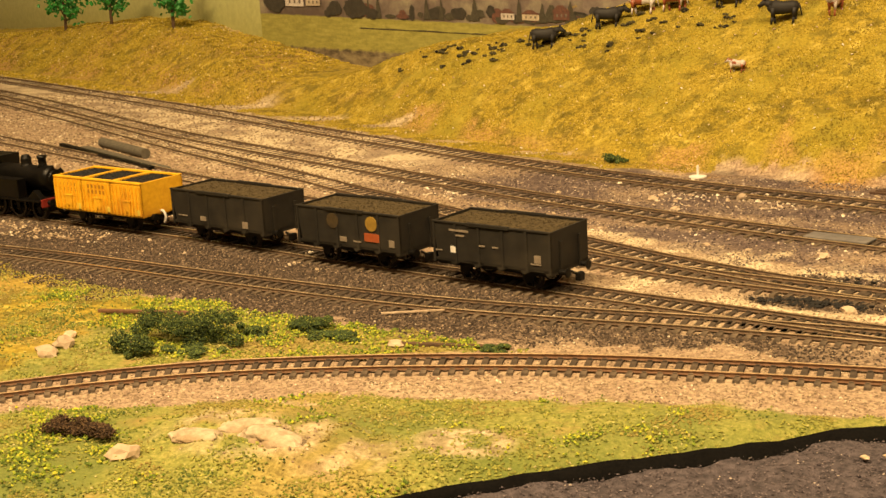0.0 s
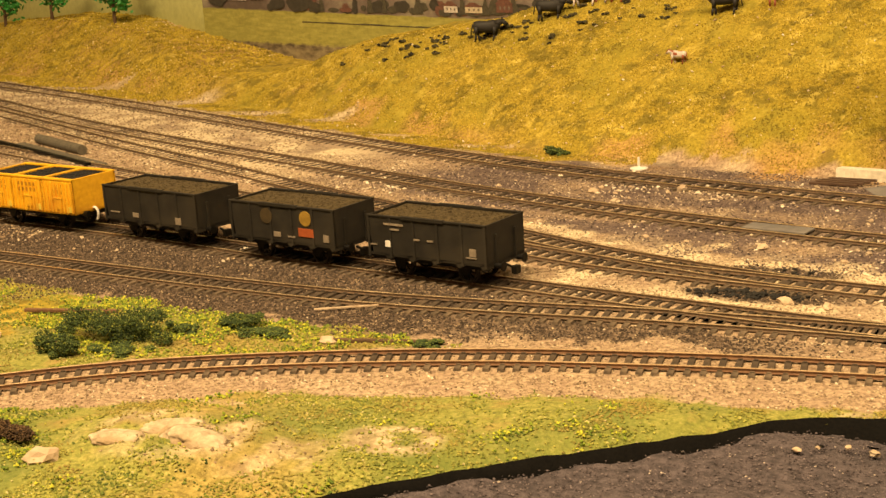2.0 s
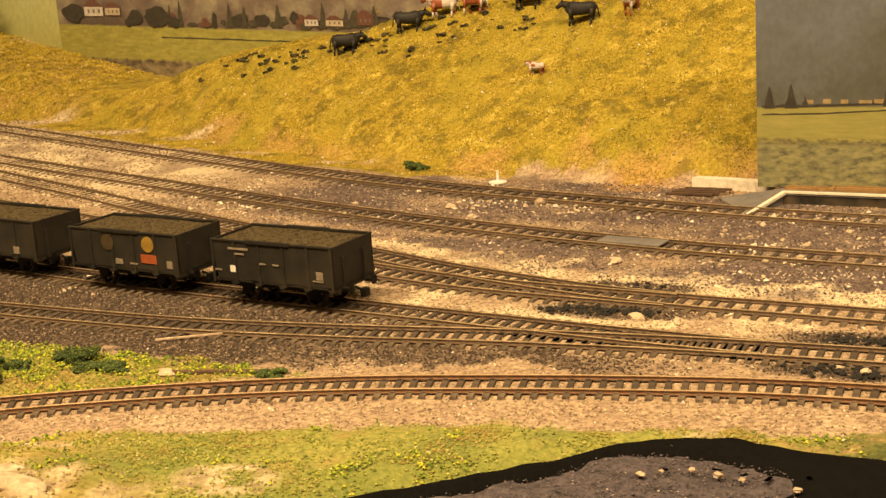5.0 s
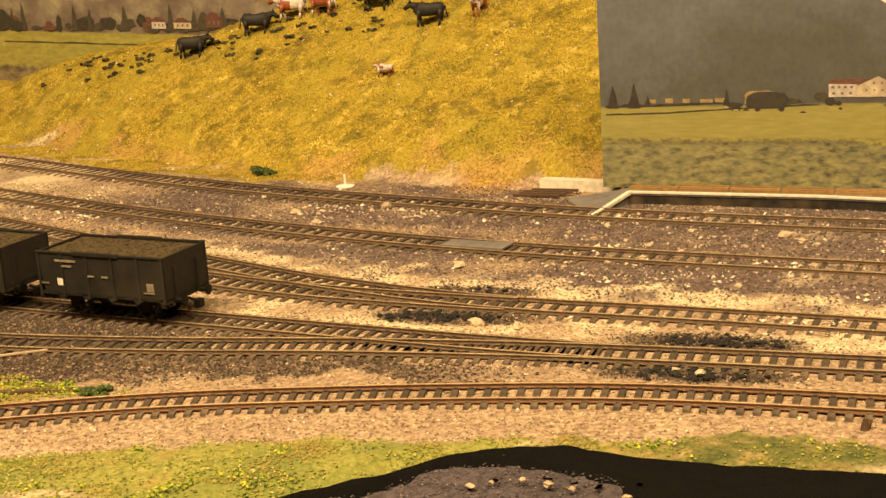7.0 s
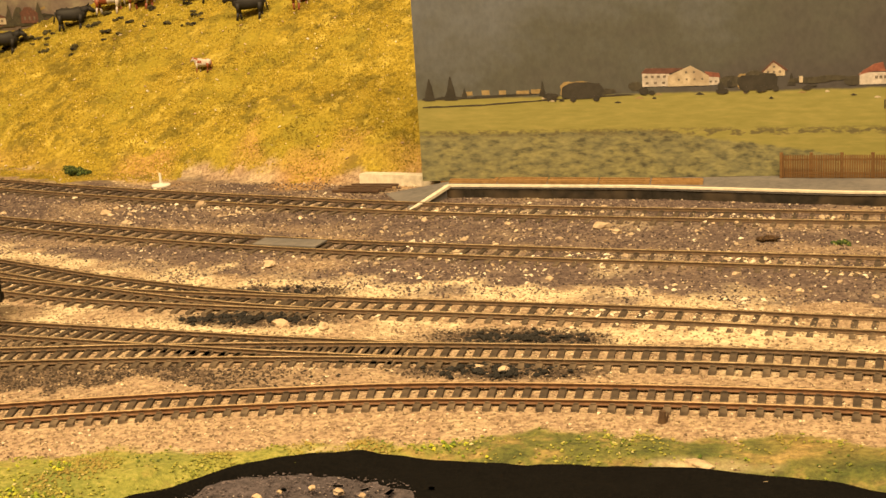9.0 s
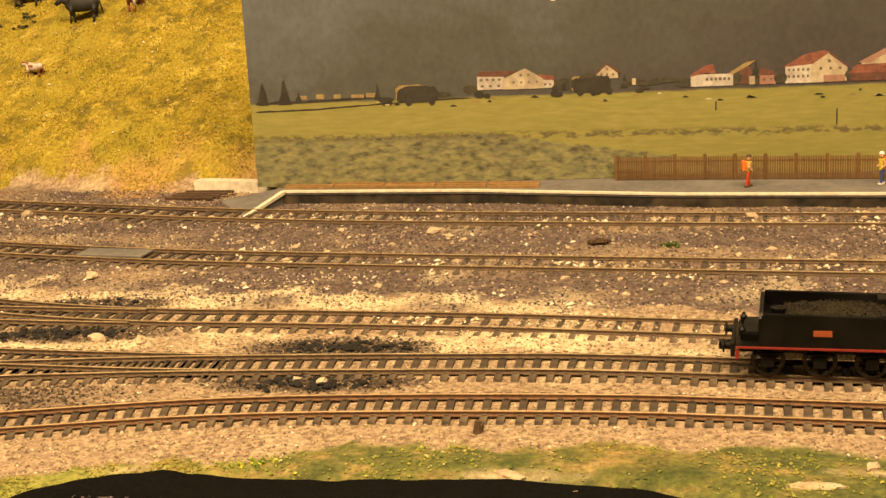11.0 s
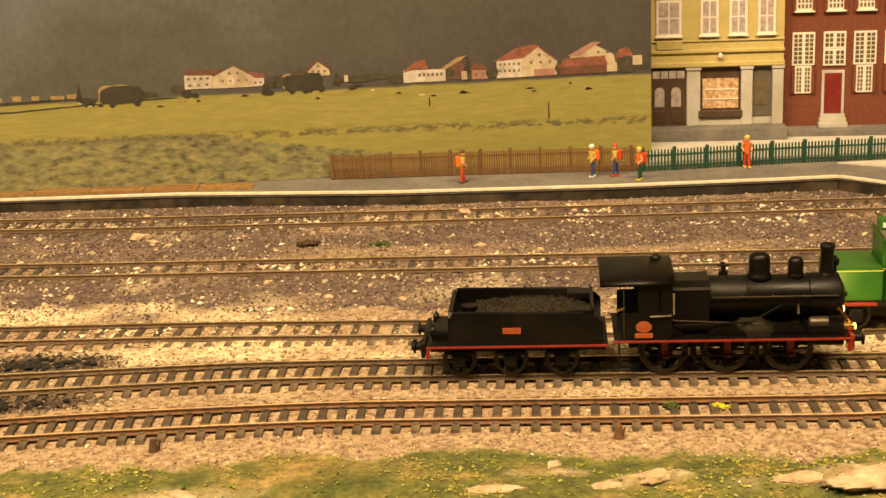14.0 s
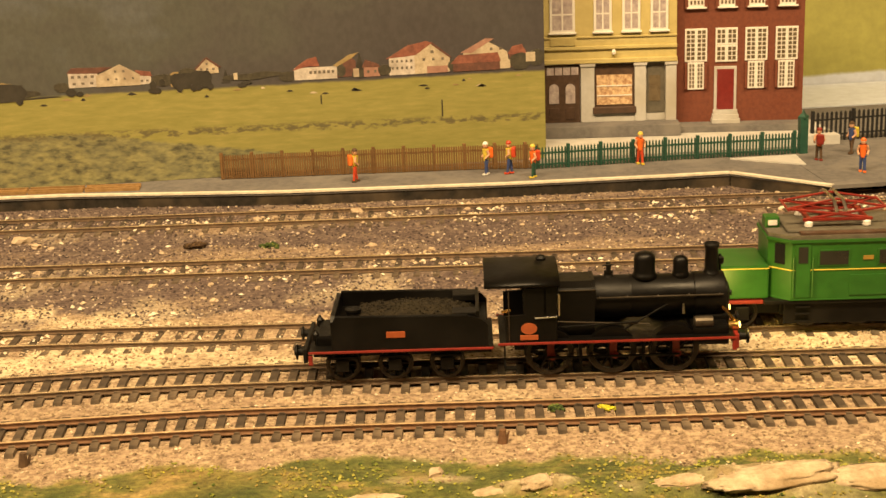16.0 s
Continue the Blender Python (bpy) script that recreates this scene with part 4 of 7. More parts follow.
def coal_wagon(m, length, plates, label, mat=None, coal=ASH_COAL):
    """A steel mineral wagon, centred; x along the track, z from the rail top."""
    w = base("coal_wagon", m, label, "wagon", "parked coal wagons")
    h, half, z0, z1 = length / 2, 16.4, 11.8, 31.0
    grey = mat or WAGON_GREY
    part("floor", box(-h, h, -half, half, z0 - 0.6, z0 + 0.6), grey, w)
    for s in (-1, 1):
        y0, y1 = sorted((s * half, s * (half - 0.9)))
        outline = [(-h, z1), (h, z1), (h, z0)]
        n = 5
        for i in range(n):
            a, b = h - i * length / n, h - (i + 1) * length / n
            outline += [(a - 1.0, z0 - 2.4), (a - 2.6, z0 - 2.4), (a - 4.4, z0), (b + 3.2, z0)]
        side = part("side_panel", prism(outline, y0, y1), grey, w)
        for i in range(n + 1):
            x = -h + i * length / n
            x = min(max(x, -h + 0.8), h - 0.8)
            part("rib", box(x - 0.75, x + 0.75, *sorted((s * half, s * (half + 0.42))), z0 - 1.5, z1 - 0.4, 0.15), grey, side)
        part("top_rim", box(-h - 0.3, h + 0.3, *sorted((s * (half + 0.5), s * (half - 1.1))), z1 - 0.2, z1 + 0.7, 0.2), grey, side)
        part("door_rim", box(-length * 0.2, length * 0.16, *sorted((s * (half + 0.8), s * (half - 1.0))), z1 - 0.6, z1 + 1.1, 0.2), grey, side)
        if s < 0:
            for k, (x, z, a, b, pm, nm) in enumerate(plates):
                part(nm, rod((x, -half - 0.1, z), (x, -half - 0.45, z), a, n=24) if nm == "emblem" else box(x - a, x + a, -half - 0.45, -half - 0.1, z - b, z + b), pm, side)
        for x in (-length * 0.27, length * 0.27):
            wheel(x, 5.6, s, w, 8)
            ax = part("axle_guard", prism(((x - 5, z0), (x + 5, z0), (x + 1.8, 4.5), (x - 1.8, 4.5)), *sorted((s * 11.6, s * 12.4))), BLACK, w)
            part("spring", box(x - 6, x + 6, *sorted((s * 12.2, s * 13.4)), 8.2, 9.6, 0.4), BLACK, ax)
        part("sole_bar", box(-h + 1, h - 1, *sorted((s * 12, s * 14)), 8.6, z0 - 0.5, 0.2), BLACK, w)
    for d in (-1, 1):
        end = part("end_panel", box(min(d * h, d * (h - 0.9)), max(d * h, d * (h - 0.9)), -half, half, z0 - 2, z1 + 0.4), grey, w)
        for y in (-8.5, 8.5):
            part("end_stanchion", box(min(d * h, d * (h + 1)), max(d * h, d * (h + 1)), y - 0.9, y + 0.9, z0 - 2, z1 - 5, 0.2), grey, end)
        for y in (-9.2, 9.2):
            b = part("buffer", rod((d * h, y, 10.6), (d * (h + 4.4), y, 10.6), 1.5, 1.1, 12), BLACK, w)
            part("buffer_head", lathe(((0.7, 0), (2.4, 0.25), (2.5, 0.7), (1.6, 0.95)), 16, "x", (d * (h + 4.2), y, 10.6)), BLACK, b)
        hook = rod((d * h, 0, 9), (d * (h + 5), 0, 7.5), 0.7, n=8)
        box(min(d * (h + 4), d * (h + 7)), max(d * (h + 4), d * (h + 7)), -2.2, 2.2, 5, 9, 0.5, hook)
        part("coupling_hook", hook, BLACK, w)
    coal_heap(-h + 0.7, h - 0.7, half - 0.8, z1 - 0.8, 1.4, int(length * 7), w, coal)
    return w


def mid_track(line, x):
    return on_track(line, x - 0.1)


DIM_PLATE = paint("dusty_label", (0.16, 0.13, 0.095), (0.27, 0.22, 0.16), 0.8)
DARK_EMBLEM = paint("faded_dark_emblem", (0.03, 0.02, 0.008), (0.06, 0.04, 0.014), 0.7)
coal_wagon(mid_track(TW, -524), 79, ((24, 15, 2.2, 1.9, DIM_PLATE, "label_plate"), (-12, 15.5, 2.4, 1.3, DIM_PLATE, "label_plate"), (-30, 16, 4, 0.3, DIM_PLATE, "lettering_bar")), "dark grey steel wagon full of coal beside the yellow wagon")
coal_wagon(mid_track(TW, -421), 73.5, ((-10, 25, 4.2, 4.0, DARK_EMBLEM, "emblem"), (17.5, 25.5, 4.0, 4.0, OCHRE, "emblem"), (17.5, 18, 5.2, 2.2, PLATE, "orange_panel"), (-3, 15.5, 2.4, 1.3, DIM_PLATE, "label_plate"), (7, 15, 2.6, 0.4, DIM_PLATE, "lettering_bar"), (31, 16, 1.8, 1.9, DIM_PLATE, "label_plate")), "dark wagon with yellow emblem and orange panel, full of coal")
coal_wagon(mid_track(TW, -327.5), 71.5, ((-19, 27.5, 6, 0.5, DIM_PLATE, "lettering_bar"), (-18.5, 25, 2.8, 0.4, DIM_PLATE, "lettering_bar"), (-23, 17.5, 1.6, 1.6, WHITE, "label_plate"), (28, 17.6, 1.9, 1.9, DIM_PLATE, "label_plate"), (-5, 21, 1.8, 0.4, DIM_PLATE, "lettering_bar"), (3, 21, 1.8, 0.4, DIM_PLATE, "lettering_bar"), (-32, 16.5, 2, 0.3, DIM_PLATE, "lettering_bar"), (27, 15, 3, 0.3, DIM_PLATE, "lettering_bar")), "dark grey steel wagon full of coal, last in the row")


def yellow_wagon(m):
    w = base("container_wagon", m, "bright yellow wagon with three dark coal bins and white couplings", "wagon")
    h, half, z0, z1 = 41.5, 17, 11, 32
    part("underframe", box(-h + 3, h - 3, -11, 11, 7.5, z0, 0.4), BLACK, w)
    for i in range(3):
        a, b = -h + i * 2 * h / 3 + 0.25, -h + (i + 1) * 2 * h / 3 - 0.25
        bin_ = part("container", box(a, b, -half, half, z0, z0 + 1.2), YELLOW, w)
        for s in (-1, 1):
            y0, y1 = sorted((s * half, s * (half - 1.2)))
            wall = part("container_wall", box(a, b, y0, y1, z0, z1, 0.15), YELLOW, bin_)
            for k in range(8):
                x = a + 1.2 + k * (b - a - 2.4) / 7
                part("wall_rib", box(x - 0.5, x + 0.5, *sorted((s * half, s * (half + 0.9))), z0 + 1, z1 - 1.6), YELLOW, bin_)
            part("rim", box(a, b, *sorted((s * (half + 0.4), s * (half - 2.4))), z1 - 0.3, z1 + 0.7, 0.15), YELLOW, bin_)
            part("hatch", box((a + b) / 2 - 3, (a + b) / 2 + 3, *sorted((s * half, s * (half + 0.7))), z0 + 3, z0 + 9, 0.2), YELLOW, bin_)
            if s < 0:
                # openings are solid squares, their inner shade put into the darker colour
                for k in range((6, 5, 3)[i]):
                    x = a + 4.2 + k * 3.4 + (0, 2, 7)[i]
                    for z in (z1 - 8.6, z1 - 5.2):
                        part("vent_hole", box(x - 0.85, x + 0.85, -half - 0.3, -half + 0.2, z, z + 2.2), VENT, bin_)
                part("hatch_rim", box((a + b) / 2 - 4, (a + b) / 2 + 4, -half - 1.0, -half - 0.2, z0 + 9.2, z0 + 10.2, 0.2), YELLOW, bin_)
                part("label_plate", box(b - 6, b - 2, -half - 0.75, -half - 0.4, z0 + 1.5, z0 + 5), LEMON, bin_)
        for x in (a, b - 1.4):
            part("end_wall", box(x, x + 1.4, -half, half, z0, z1 + 0.5, 0.15), YELLOW, bin_)
        coal_heap(a + 1.4, b - 1.4, half - 2.2, z1 - 0.7, 1.0, 30 + i, bin_, COAL)
    for s in (-1, 1):
        for x in (-23, 23):
            wheel(x, 5.6, s, w, 8)
            part("axle_guard", prism(((x - 5, 10.5), (x + 5, 10.5), (x + 1.8, 4.5), (x - 1.8, 4.5)), *sorted((s * 11.6, s * 12.4))), BLACK, w)
    for d in (-1, 1):
        for y in (-9.2, 9.2):
            part("buffer", rod((d * (h - 3), y, 10.4), (d * (h + 3), y, 10.4), 1.5, 2.2, 12), BLACK, w)
        hook = bmesh.new()
        rings = []
        for a in np.linspace(-1.2, 2.0, 14):
            c = Vector((d * (h + 1.5 + 2.6 * math.cos(a)), -3.0, 9.5 + 3.8 * math.sin(a)))
            out = Vector((d * math.cos(a), 0, math.sin(a)))
            rings.append([hook.verts.new((c + out * 0.75 * math.cos(b) + Vector((0, 0.75 * math.sin(b), 0))) * MM) for b in np.linspace(0, 2 * math.pi, 8, endpoint=False)])
        for ra, rb in zip(rings, rings[1:]):
            for k in range(8):
                hook.faces.new((ra[k], ra[(k + 1) % 8], rb[(k + 1) % 8], rb[k]))
        hook.faces.new(rings[0][::-1])
        hook.faces.new(rings[-1])
        bmesh.ops.recalc_face_normals(hook, faces=hook.faces)
        part("coupling_hook", hook, WHITE, w, "curved white plastic coupling")
    return w


yellow_wagon(mid_track(TW, -630))


def tank_engine(m):
    """Only its front end stands in sight, behind the yellow wagon."""
    e = base("tank_locomotive", m, "dark blue-black model tank locomotive with red buffer beam", "locomotive")
    part("running_plate", box(-70, 0, -15, 15, 11.5, 12.6, 0.2), BLACK, e)
    part("frame", box(-68, -2, -7, 7, 4.5, 12), BLACK, e)
    part("boiler", lathe(((7.2, -50), (7.2, -12), (7.6, -11.9), (7.8, -3), (7.0, -2.4), (0.2, -2.2)), 36, "x", (0, 0, 23)), BLACK, e, smooth=True)
    part("smokebox_door", lathe(((5.6, -2.4), (5.2, -1.6), (2.5, -0.8), (0.2, -0.5)), 28, "x", (0, 0, 23)), BLACK, e)
    part("handwheel", lathe(((0.2, -0.6), (1.2, -0.6), (1.2, 0.1), (0.2, 0.2)), 12, "x", (0, 0, 23)), NICKEL, e)
    part("lamp", lathe(((1.0, -1), (1.7, -0.8), (1.7, 0.6), (0.2, 0.8)), 14, "x", (0, 0, 30.5)), ROCK, e)
    part("chimney", lathe(((3.2, 29.5), (2.4, 31), (2.4, 34.5), (3.0, 35.0), (2.9, 36.4), (1.8, 36.2)), 20, "z", (-13, 0, 0)), BLACK, e, smooth=True)
    part("dome", lathe(((3.8, 29.5), (3.2, 31), (3.2, 34), (2.2, 36), (0.2, 36.4)), 20, "z", (-28, 0, 0)), BLACK, e)
    for s in (-1, 1):
        part("side_tank", box(-62, -20, *sorted((s * 8, s * 14.5)), 12.6, 24, 0.5), BLACK, e)
        part("front_plate", prism(((-14, 12.6), (-1, 12.6), (-8, 18)), *sorted((s * 9, s * 13))), BLACK, e)
        for x in (-9, -28, -47):
            wheel(x, 6.2 if x == -9 else 7.5, s, e, 10)
    part("cab", box(-70, -52, -14, 14, 12.6, 34, 0.6), BLACK, e)
    buffers(-0.6, 1, e, 10.8)
    loop = bmesh.new()
    last = None
    for a in np.linspace(-1.3, 1.3, 8):
        p = (4.5 + 1.8 * math.cos(a), -2.0, 10.5 + 4.5 * math.sin(a))
        if last:
            rod(last, p, 0.7, n=8, bm=loop)
        last = p
    part("coupling_loop", loop, WHITE, e, "curved white plastic coupling")
    return e


tank_engine(mid_track(TW, -687) @ Matrix.Scale(1.12, 4))


def electric_locomotive(m):
    """x runs backwards from the nose; z from the rail top."""
    e = base("electric_locomotive", m, "bright green model electric locomotive with red pantographs", "locomotive")
    part("underframe", box(2, 148, -9, 9, 5, 11, 0.4), BLACK, e)
    part("sole_plate", box(18, 132, -15, 15, 10.0, 11.4, 0.3), BLACK, e)
    for x0, x1 in ((1.5, 20), (130, 148.5)):
        hood = part("nose_hood", box(x0, x1, -12, 12, 11.4, 23.4, 0.7), GREEN, e)
        part("running_board", box(x0 - 1, x1, -12.6, 12.6, 9.7, 10.9, 0.2), RED, hood, "red beam below the hood")
        part("hood_band", box(x0 - 0.1, x1, -12.12, 12.12, 22.3, 22.6), LEMON, hood)
    outline = ((20, -9), (27, -15.2), (123, -15.2), (130, -9), (130, 9), (123, 15.2), (27, 15.2), (20, 9))
    body = part("body", prism(outline, 11.4, 32.6, plane="xy"), GREEN, e)
    grow = [(75 + (x - 75) * 1.005, y * 1.018) for x, y in outline]
    part("body_band", prism(grow, 22.3, 22.6, plane="xy"), LEMON, body, "thin yellow line round the body")
    part("lower_band", prism(grow, 11.5, 11.9, plane="xy"), GREEN, body)
    part("roof_edge", prism([(75 + (x - 75) * 1.012, y * 1.04) for x, y in outline], 32.3, 33.3, plane="xy"), GREEN, body)
    roof = part("roof", prism([(75 + (x - 75) * 1.0, y * 1.0) for x, y in outline], 33.2, 34.7, plane="xy"), ROOF_GREY, e)
    part("roof_crown", box(26, 124, -11.5, 11.5, 34.6, 35.9, 0.6), ROOF_GREY, roof)
    for y in (-13, 13):
        part("roof_walk", box(30, 120, y - 1.6, y + 1.6, 34.6, 35.5), DOOR_WOOD, roof)
    for x in (22.5, 127.5):
        lamp = part("headlight_box", box(x - 2.6, x + 2.6, -3.2, 3.2, 34.5, 38.5, 0.6), GREEN, roof)
        part("label_plate", box(x - 1.6, x + 1.6, -3.5, -3.1, 35.7, 37.5), WHITE, lamp)
    for s in (-1, 1):
        y0, y1 = sorted((s * 15.15, s * 15.5))
        for x0, x1 in ((36.6, 46.4), (57, 70), (80, 93), (103.6, 113.4)):
            f = part("window", box(x0 - 0.6, x1 + 0.6, y0, y1, 23.8, 29.7, 0.1), GREEN, body)
            part("pane", box(x0, x1, *sorted((s * 15.3, s * 15.62)), 24.3, 29.2), DARK_GLASS, f)
        for x0 in (28.2, 116.4):
            d = part("cab_door", box(x0, x0 + 5.4, y0, y1, 12.5, 31.8, 0.15), GREEN, body)
            part("door_pane", box(x0 + 1.1, x0 + 4.3, *sorted((s * 15.3, s * 15.7)), 25, 30.8), DARK_GLASS, d)
            for x in (x0 - 0.6, x0 + 6.0):
                part("grab_rail", rod((x, s * 16, 13), (x, s * 16, 27), 0.28, n=6), GREEN, d)
        for x0 in (61, 83, 105):
            part("louvre_panel", box(x0 - 14, x0 + 1, y0, y1, 13, 20.5, 0.15), GREEN, body)
        part("number_bar", box(51.5, 55, *sorted((s * 15.3, s * 15.55)), 25.8, 27.2), OCHRE, body)
        for x in (11, 34, 52, 98, 116, 139):
            wheel(x, 5.8, s, e, 8)
            part("axle_box", box(x - 2.4, x + 2.4, *sorted((s * 10, s * 12.6)), 3.6, 8.6, 0.4), BLACK, e)
        part("skirt", box(25, 125, *sorted((s * 12.9, s * 13.7)), 2.4, 10.2, 0.3), BLACK, e, "black underframe skirt")
        for x in (29, 119):
            for z in (3.2, 6.0, 8.6):
                part("step", box(x, x + 5, *sorted((s * 13.6, s * 15.0)), z, z + 0.5), BLACK, e)
        part("bogie_frame", box(24, 126, *sorted((s * 10, s * 11.6)), 5, 9.8, 0.5), BLACK, e)
    for s in (-1, 1):
        for (ax, ay), (bx, by) in (((20, -9), (27, -15.2)), ((130, -9), (123, -15.2))):
            n = Vector((by - ay, -(bx - ax), 0)).normalized()
            if (n.x < 0) != (ax < 75):
                n = -n
            if s < 0:
                p, q = [Vector((ax + (bx - ax) * f, ay + (by - ay) * f, 0)) for f in (0.3, 0.72)]
                o = n * 0.25
                pane = prism([(p.x, p.y), (q.x, q.y), (q.x + o.x, q.y + o.y), (p.x + o.x, p.y + o.y)], 24.2, 31.4, plane="xy")
                part("corner_window", pane, DARK_GLASS, body)
    for x in (44, 106):
        for k, y in enumerate((-8, 8)):
            for dx in (-10, 10):
                part("insulator", lathe(((1.0, 35.8), (1.5, 36.3), (1.5, 37.7), (0.9, 38.3)), 12, "z", (x + dx, y, 0)), WHITE, roof, "white insulator")
        pan = bmesh.new()
        for y in (-8, 8):
            box(x - 12, x + 12, y - 0.8, y + 0.8, 38.1, 39.1, 0.2, pan)
        for dx in (-10, 10):
            box(x + dx - 0.7, x + dx + 0.7, -9, 9, 38.2, 39.3, 0.2, pan)
        frame_ = part("pantograph_base", pan, RED, roof, "red folded pantograph base frame")
        for y, w in ((-9, 6), (9, 6)):
            for d in (-1, 1):
                arm = rod((x + d * 9, y * 0.9, 39.1), (x - d * 17, y * w / 9, 42.1), 0.5, n=6)
                rod((x - d * 17, y * w / 9, 42.1), (x, y * 0.6, 45.1), 0.42, n=6, bm=arm)
                part("pantograph_arm", arm, RED, frame_)
        cross = bmesh.new()
        for d in (-1, 1):
            rod((x + d * 17, -8, 42.1), (x + d * 17, 8, 42.1), 0.42, n=6, bm=cross)
            rod((x + d * 9, -8, 39.1), (x - d * 15, 6, 42.1), 0.3, n=6, bm=cross)
        part("pantograph_brace", cross, RED, frame_)
        shoe = bmesh.new()
        for d in (-1.6, 1.6):
            last = None
            for y in np.linspace(-13, 13, 13):
                p = (x + d, y, 45.5 - max(0, abs(y) - 8) * 0.55)
                if last:
                    rod(last, p, 0.6, n=6, bm=shoe)
                last = p
        part("contact_shoe", shoe, NICKEL, frame_, "grey metal contact strips")
    buffers(0.4, -1, e, 10.2)
    part("headlamp", lathe(((1.2, 0.3), (1.6, 0.6), (1.6, 1.8), (1.0, 2.4)), 14, "x", (0, -8, 15.5)), BRASS, e)
    return e


electric_locomotive(on_track(T3, 233.5))


# ---- platform, fences and figures ----
PLAT_EDGE = ((-154, 250), (-138, 279), (-31, 270), (80, 249), (194, 237), (280, 232.5), (307, 232), (345, 192))


def platform():
    p = base("platform", Matrix(), "grey station platform with white edge and sooty wall", "platform", kind="structure")
    edge = [Vector((x, y)) for x, y in PLAT_EDGE]
    part("deck", prism([(x, y) for x, y in PLAT_EDGE[1:-1]] + [(345, 193), (350, 430), (-138, 430)], 6.2, 7.8, plane="xy"), PAVING, p)
    bm = bmesh.new()
    for a, b in zip(edge[1:-1], edge[2:]):
        n = Vector((a.y - b.y, b.x - a.x)).normalized()
        prism([tuple(a + n * 0.6), tuple(b + n * 0.6), tuple(b + n * 2.2), tuple(a + n * 2.2)], 0, 6.3, bm, "xy")
    part("platform_wall", bm, PLATFORM_SIDE, p, "dark sooty platform wall")
    a, b = edge[0], edge[1]
    ramp_ = bmesh.new()
    v = [ramp_.verts.new(Vector(q) * MM) for q in ((a.x, a.y, 0.8), (b.x, b.y, 7.75), (b.x, 292, 7.75), (b.x - 40, 292, 0.8))]
    ramp_.faces.new(v)
    w = [ramp_.verts.new(Vector(q) * MM) for q in ((a.x, a.y, -1), (b.x, b.y, -1), (b.x, 292, -1), (b.x - 40, 292, -1))]
    for i in range(4):
        ramp_.faces.new((w[i], w[(i + 1) % 4], v[(i + 1) % 4], v[i]))
    part("ramp", ramp_, PAVING, p, "sloping platform end")
    for a, b in zip(edge[1:-1], edge[2:]):
        n = Vector((a.y - b.y, b.x - a.x)).normalized()
        part("edge_stone", prism([tuple(a - n * 0.5), tuple(b - n * 0.5), tuple(b + n * 2.6), tuple(a + n * 2.6)], 7.3, 8.3, plane="xy"), PALE_EDGE, p, "worn white platform edge")
    a, b = edge[0], edge[1]
    strip = bmesh.new()
    q = [strip.verts.new(Vector(c) * MM) for c in ((a.x, a.y, 1.2), (a.x + 2.2, a.y - 0.6, 1.2), (b.x + 2, b.y - 0.5, 8.3), (b.x - 0.6, b.y + 1, 8.3), (a.x, a.y, -0.5), (a.x + 2.2, a.y - 0.6, -0.5), (b.x + 2, b.y - 0.5, 6.5), (b.x - 0.6, b.y + 1, 6.5))]
    for f in ((0, 1, 2, 3), (4, 5, 1, 0), (5, 6, 2, 1), (6, 7, 3, 2), (7, 4, 0, 3)):
        strip.faces.new([q[i] for i in f])
    bmesh.ops.recalc_face_normals(strip, faces=strip.faces)
    part("edge_stone", strip, PALE_EDGE, p)
    return p


platform()
part("road", prism(((345.2, 192.6), (700, 192.6), (700, 470), (350.2, 470), (350.2, 430)), 6.0, 7.9, plane="xy"), PAVING, None)
tagged(link("pavement", box(352, 700, 390, 469, 7.95, 8.7), BLUE_WHITE), "white painted strip of board behind the forecourt", "pavement", kind="structure")
tagged(bpy.data.objects["road"], "grey paved forecourt beyond the fence", "road", kind="structure")
tagged(link("kerb", prism(((316, 262), (349, 238), (352, 262)), 7.8, 8.5, plane="xy"), STONE_WALL), "pale white painted corner strip", "kerb", kind="structure")
tagged(link("retaining_block", prism(((-201, 318), (-160, 309), (-149, 296), (-146, 299), (-158, 317), (-198, 324)), 0, 7.5, plane="xy"), PALE_EDGE), "pale concrete block wall below the hill", "wall")


def lying_fence(x0, x1, y):
    """Unused fence panels lying on the platform."""
    for i in range(5):
        a, b = x0 + i * (x1 - x0) / 5, x0 + (i + 1) * (x1 - x0) / 5 - 1
        ya, yb = np.interp((a, b), (x0, x1), y)
        f = base("fence_panel", pose(0, 0, 0), "brown plastic fence strip lying flat on the platform", "fence panel", "fence strips on the platform")
        for k, (dy, w) in enumerate(((0, 1.2), (3, 0.8), (5.5, 0.8), (8.5, 1.2))):
            part("rail_bar", prism(((a, ya + dy), (b, yb + dy), (b, yb + dy + w), (a, ya + dy + w)), 7.8, 9.3 + 0.3 * (k % 2), plane="xy"), LATH, f)
        for x in (a + 1, b - 2):
            yy = np.interp(x, (x0, x1), y)
            part("cross_bar", prism(((x, yy), (x + 1.4, yy), (x + 1.4, yy + 9.5), (x, yy + 9.5)), 7.9, 9.0, plane="xy"), LATH, f)


lying_fence(-138, 8, (286, 272))


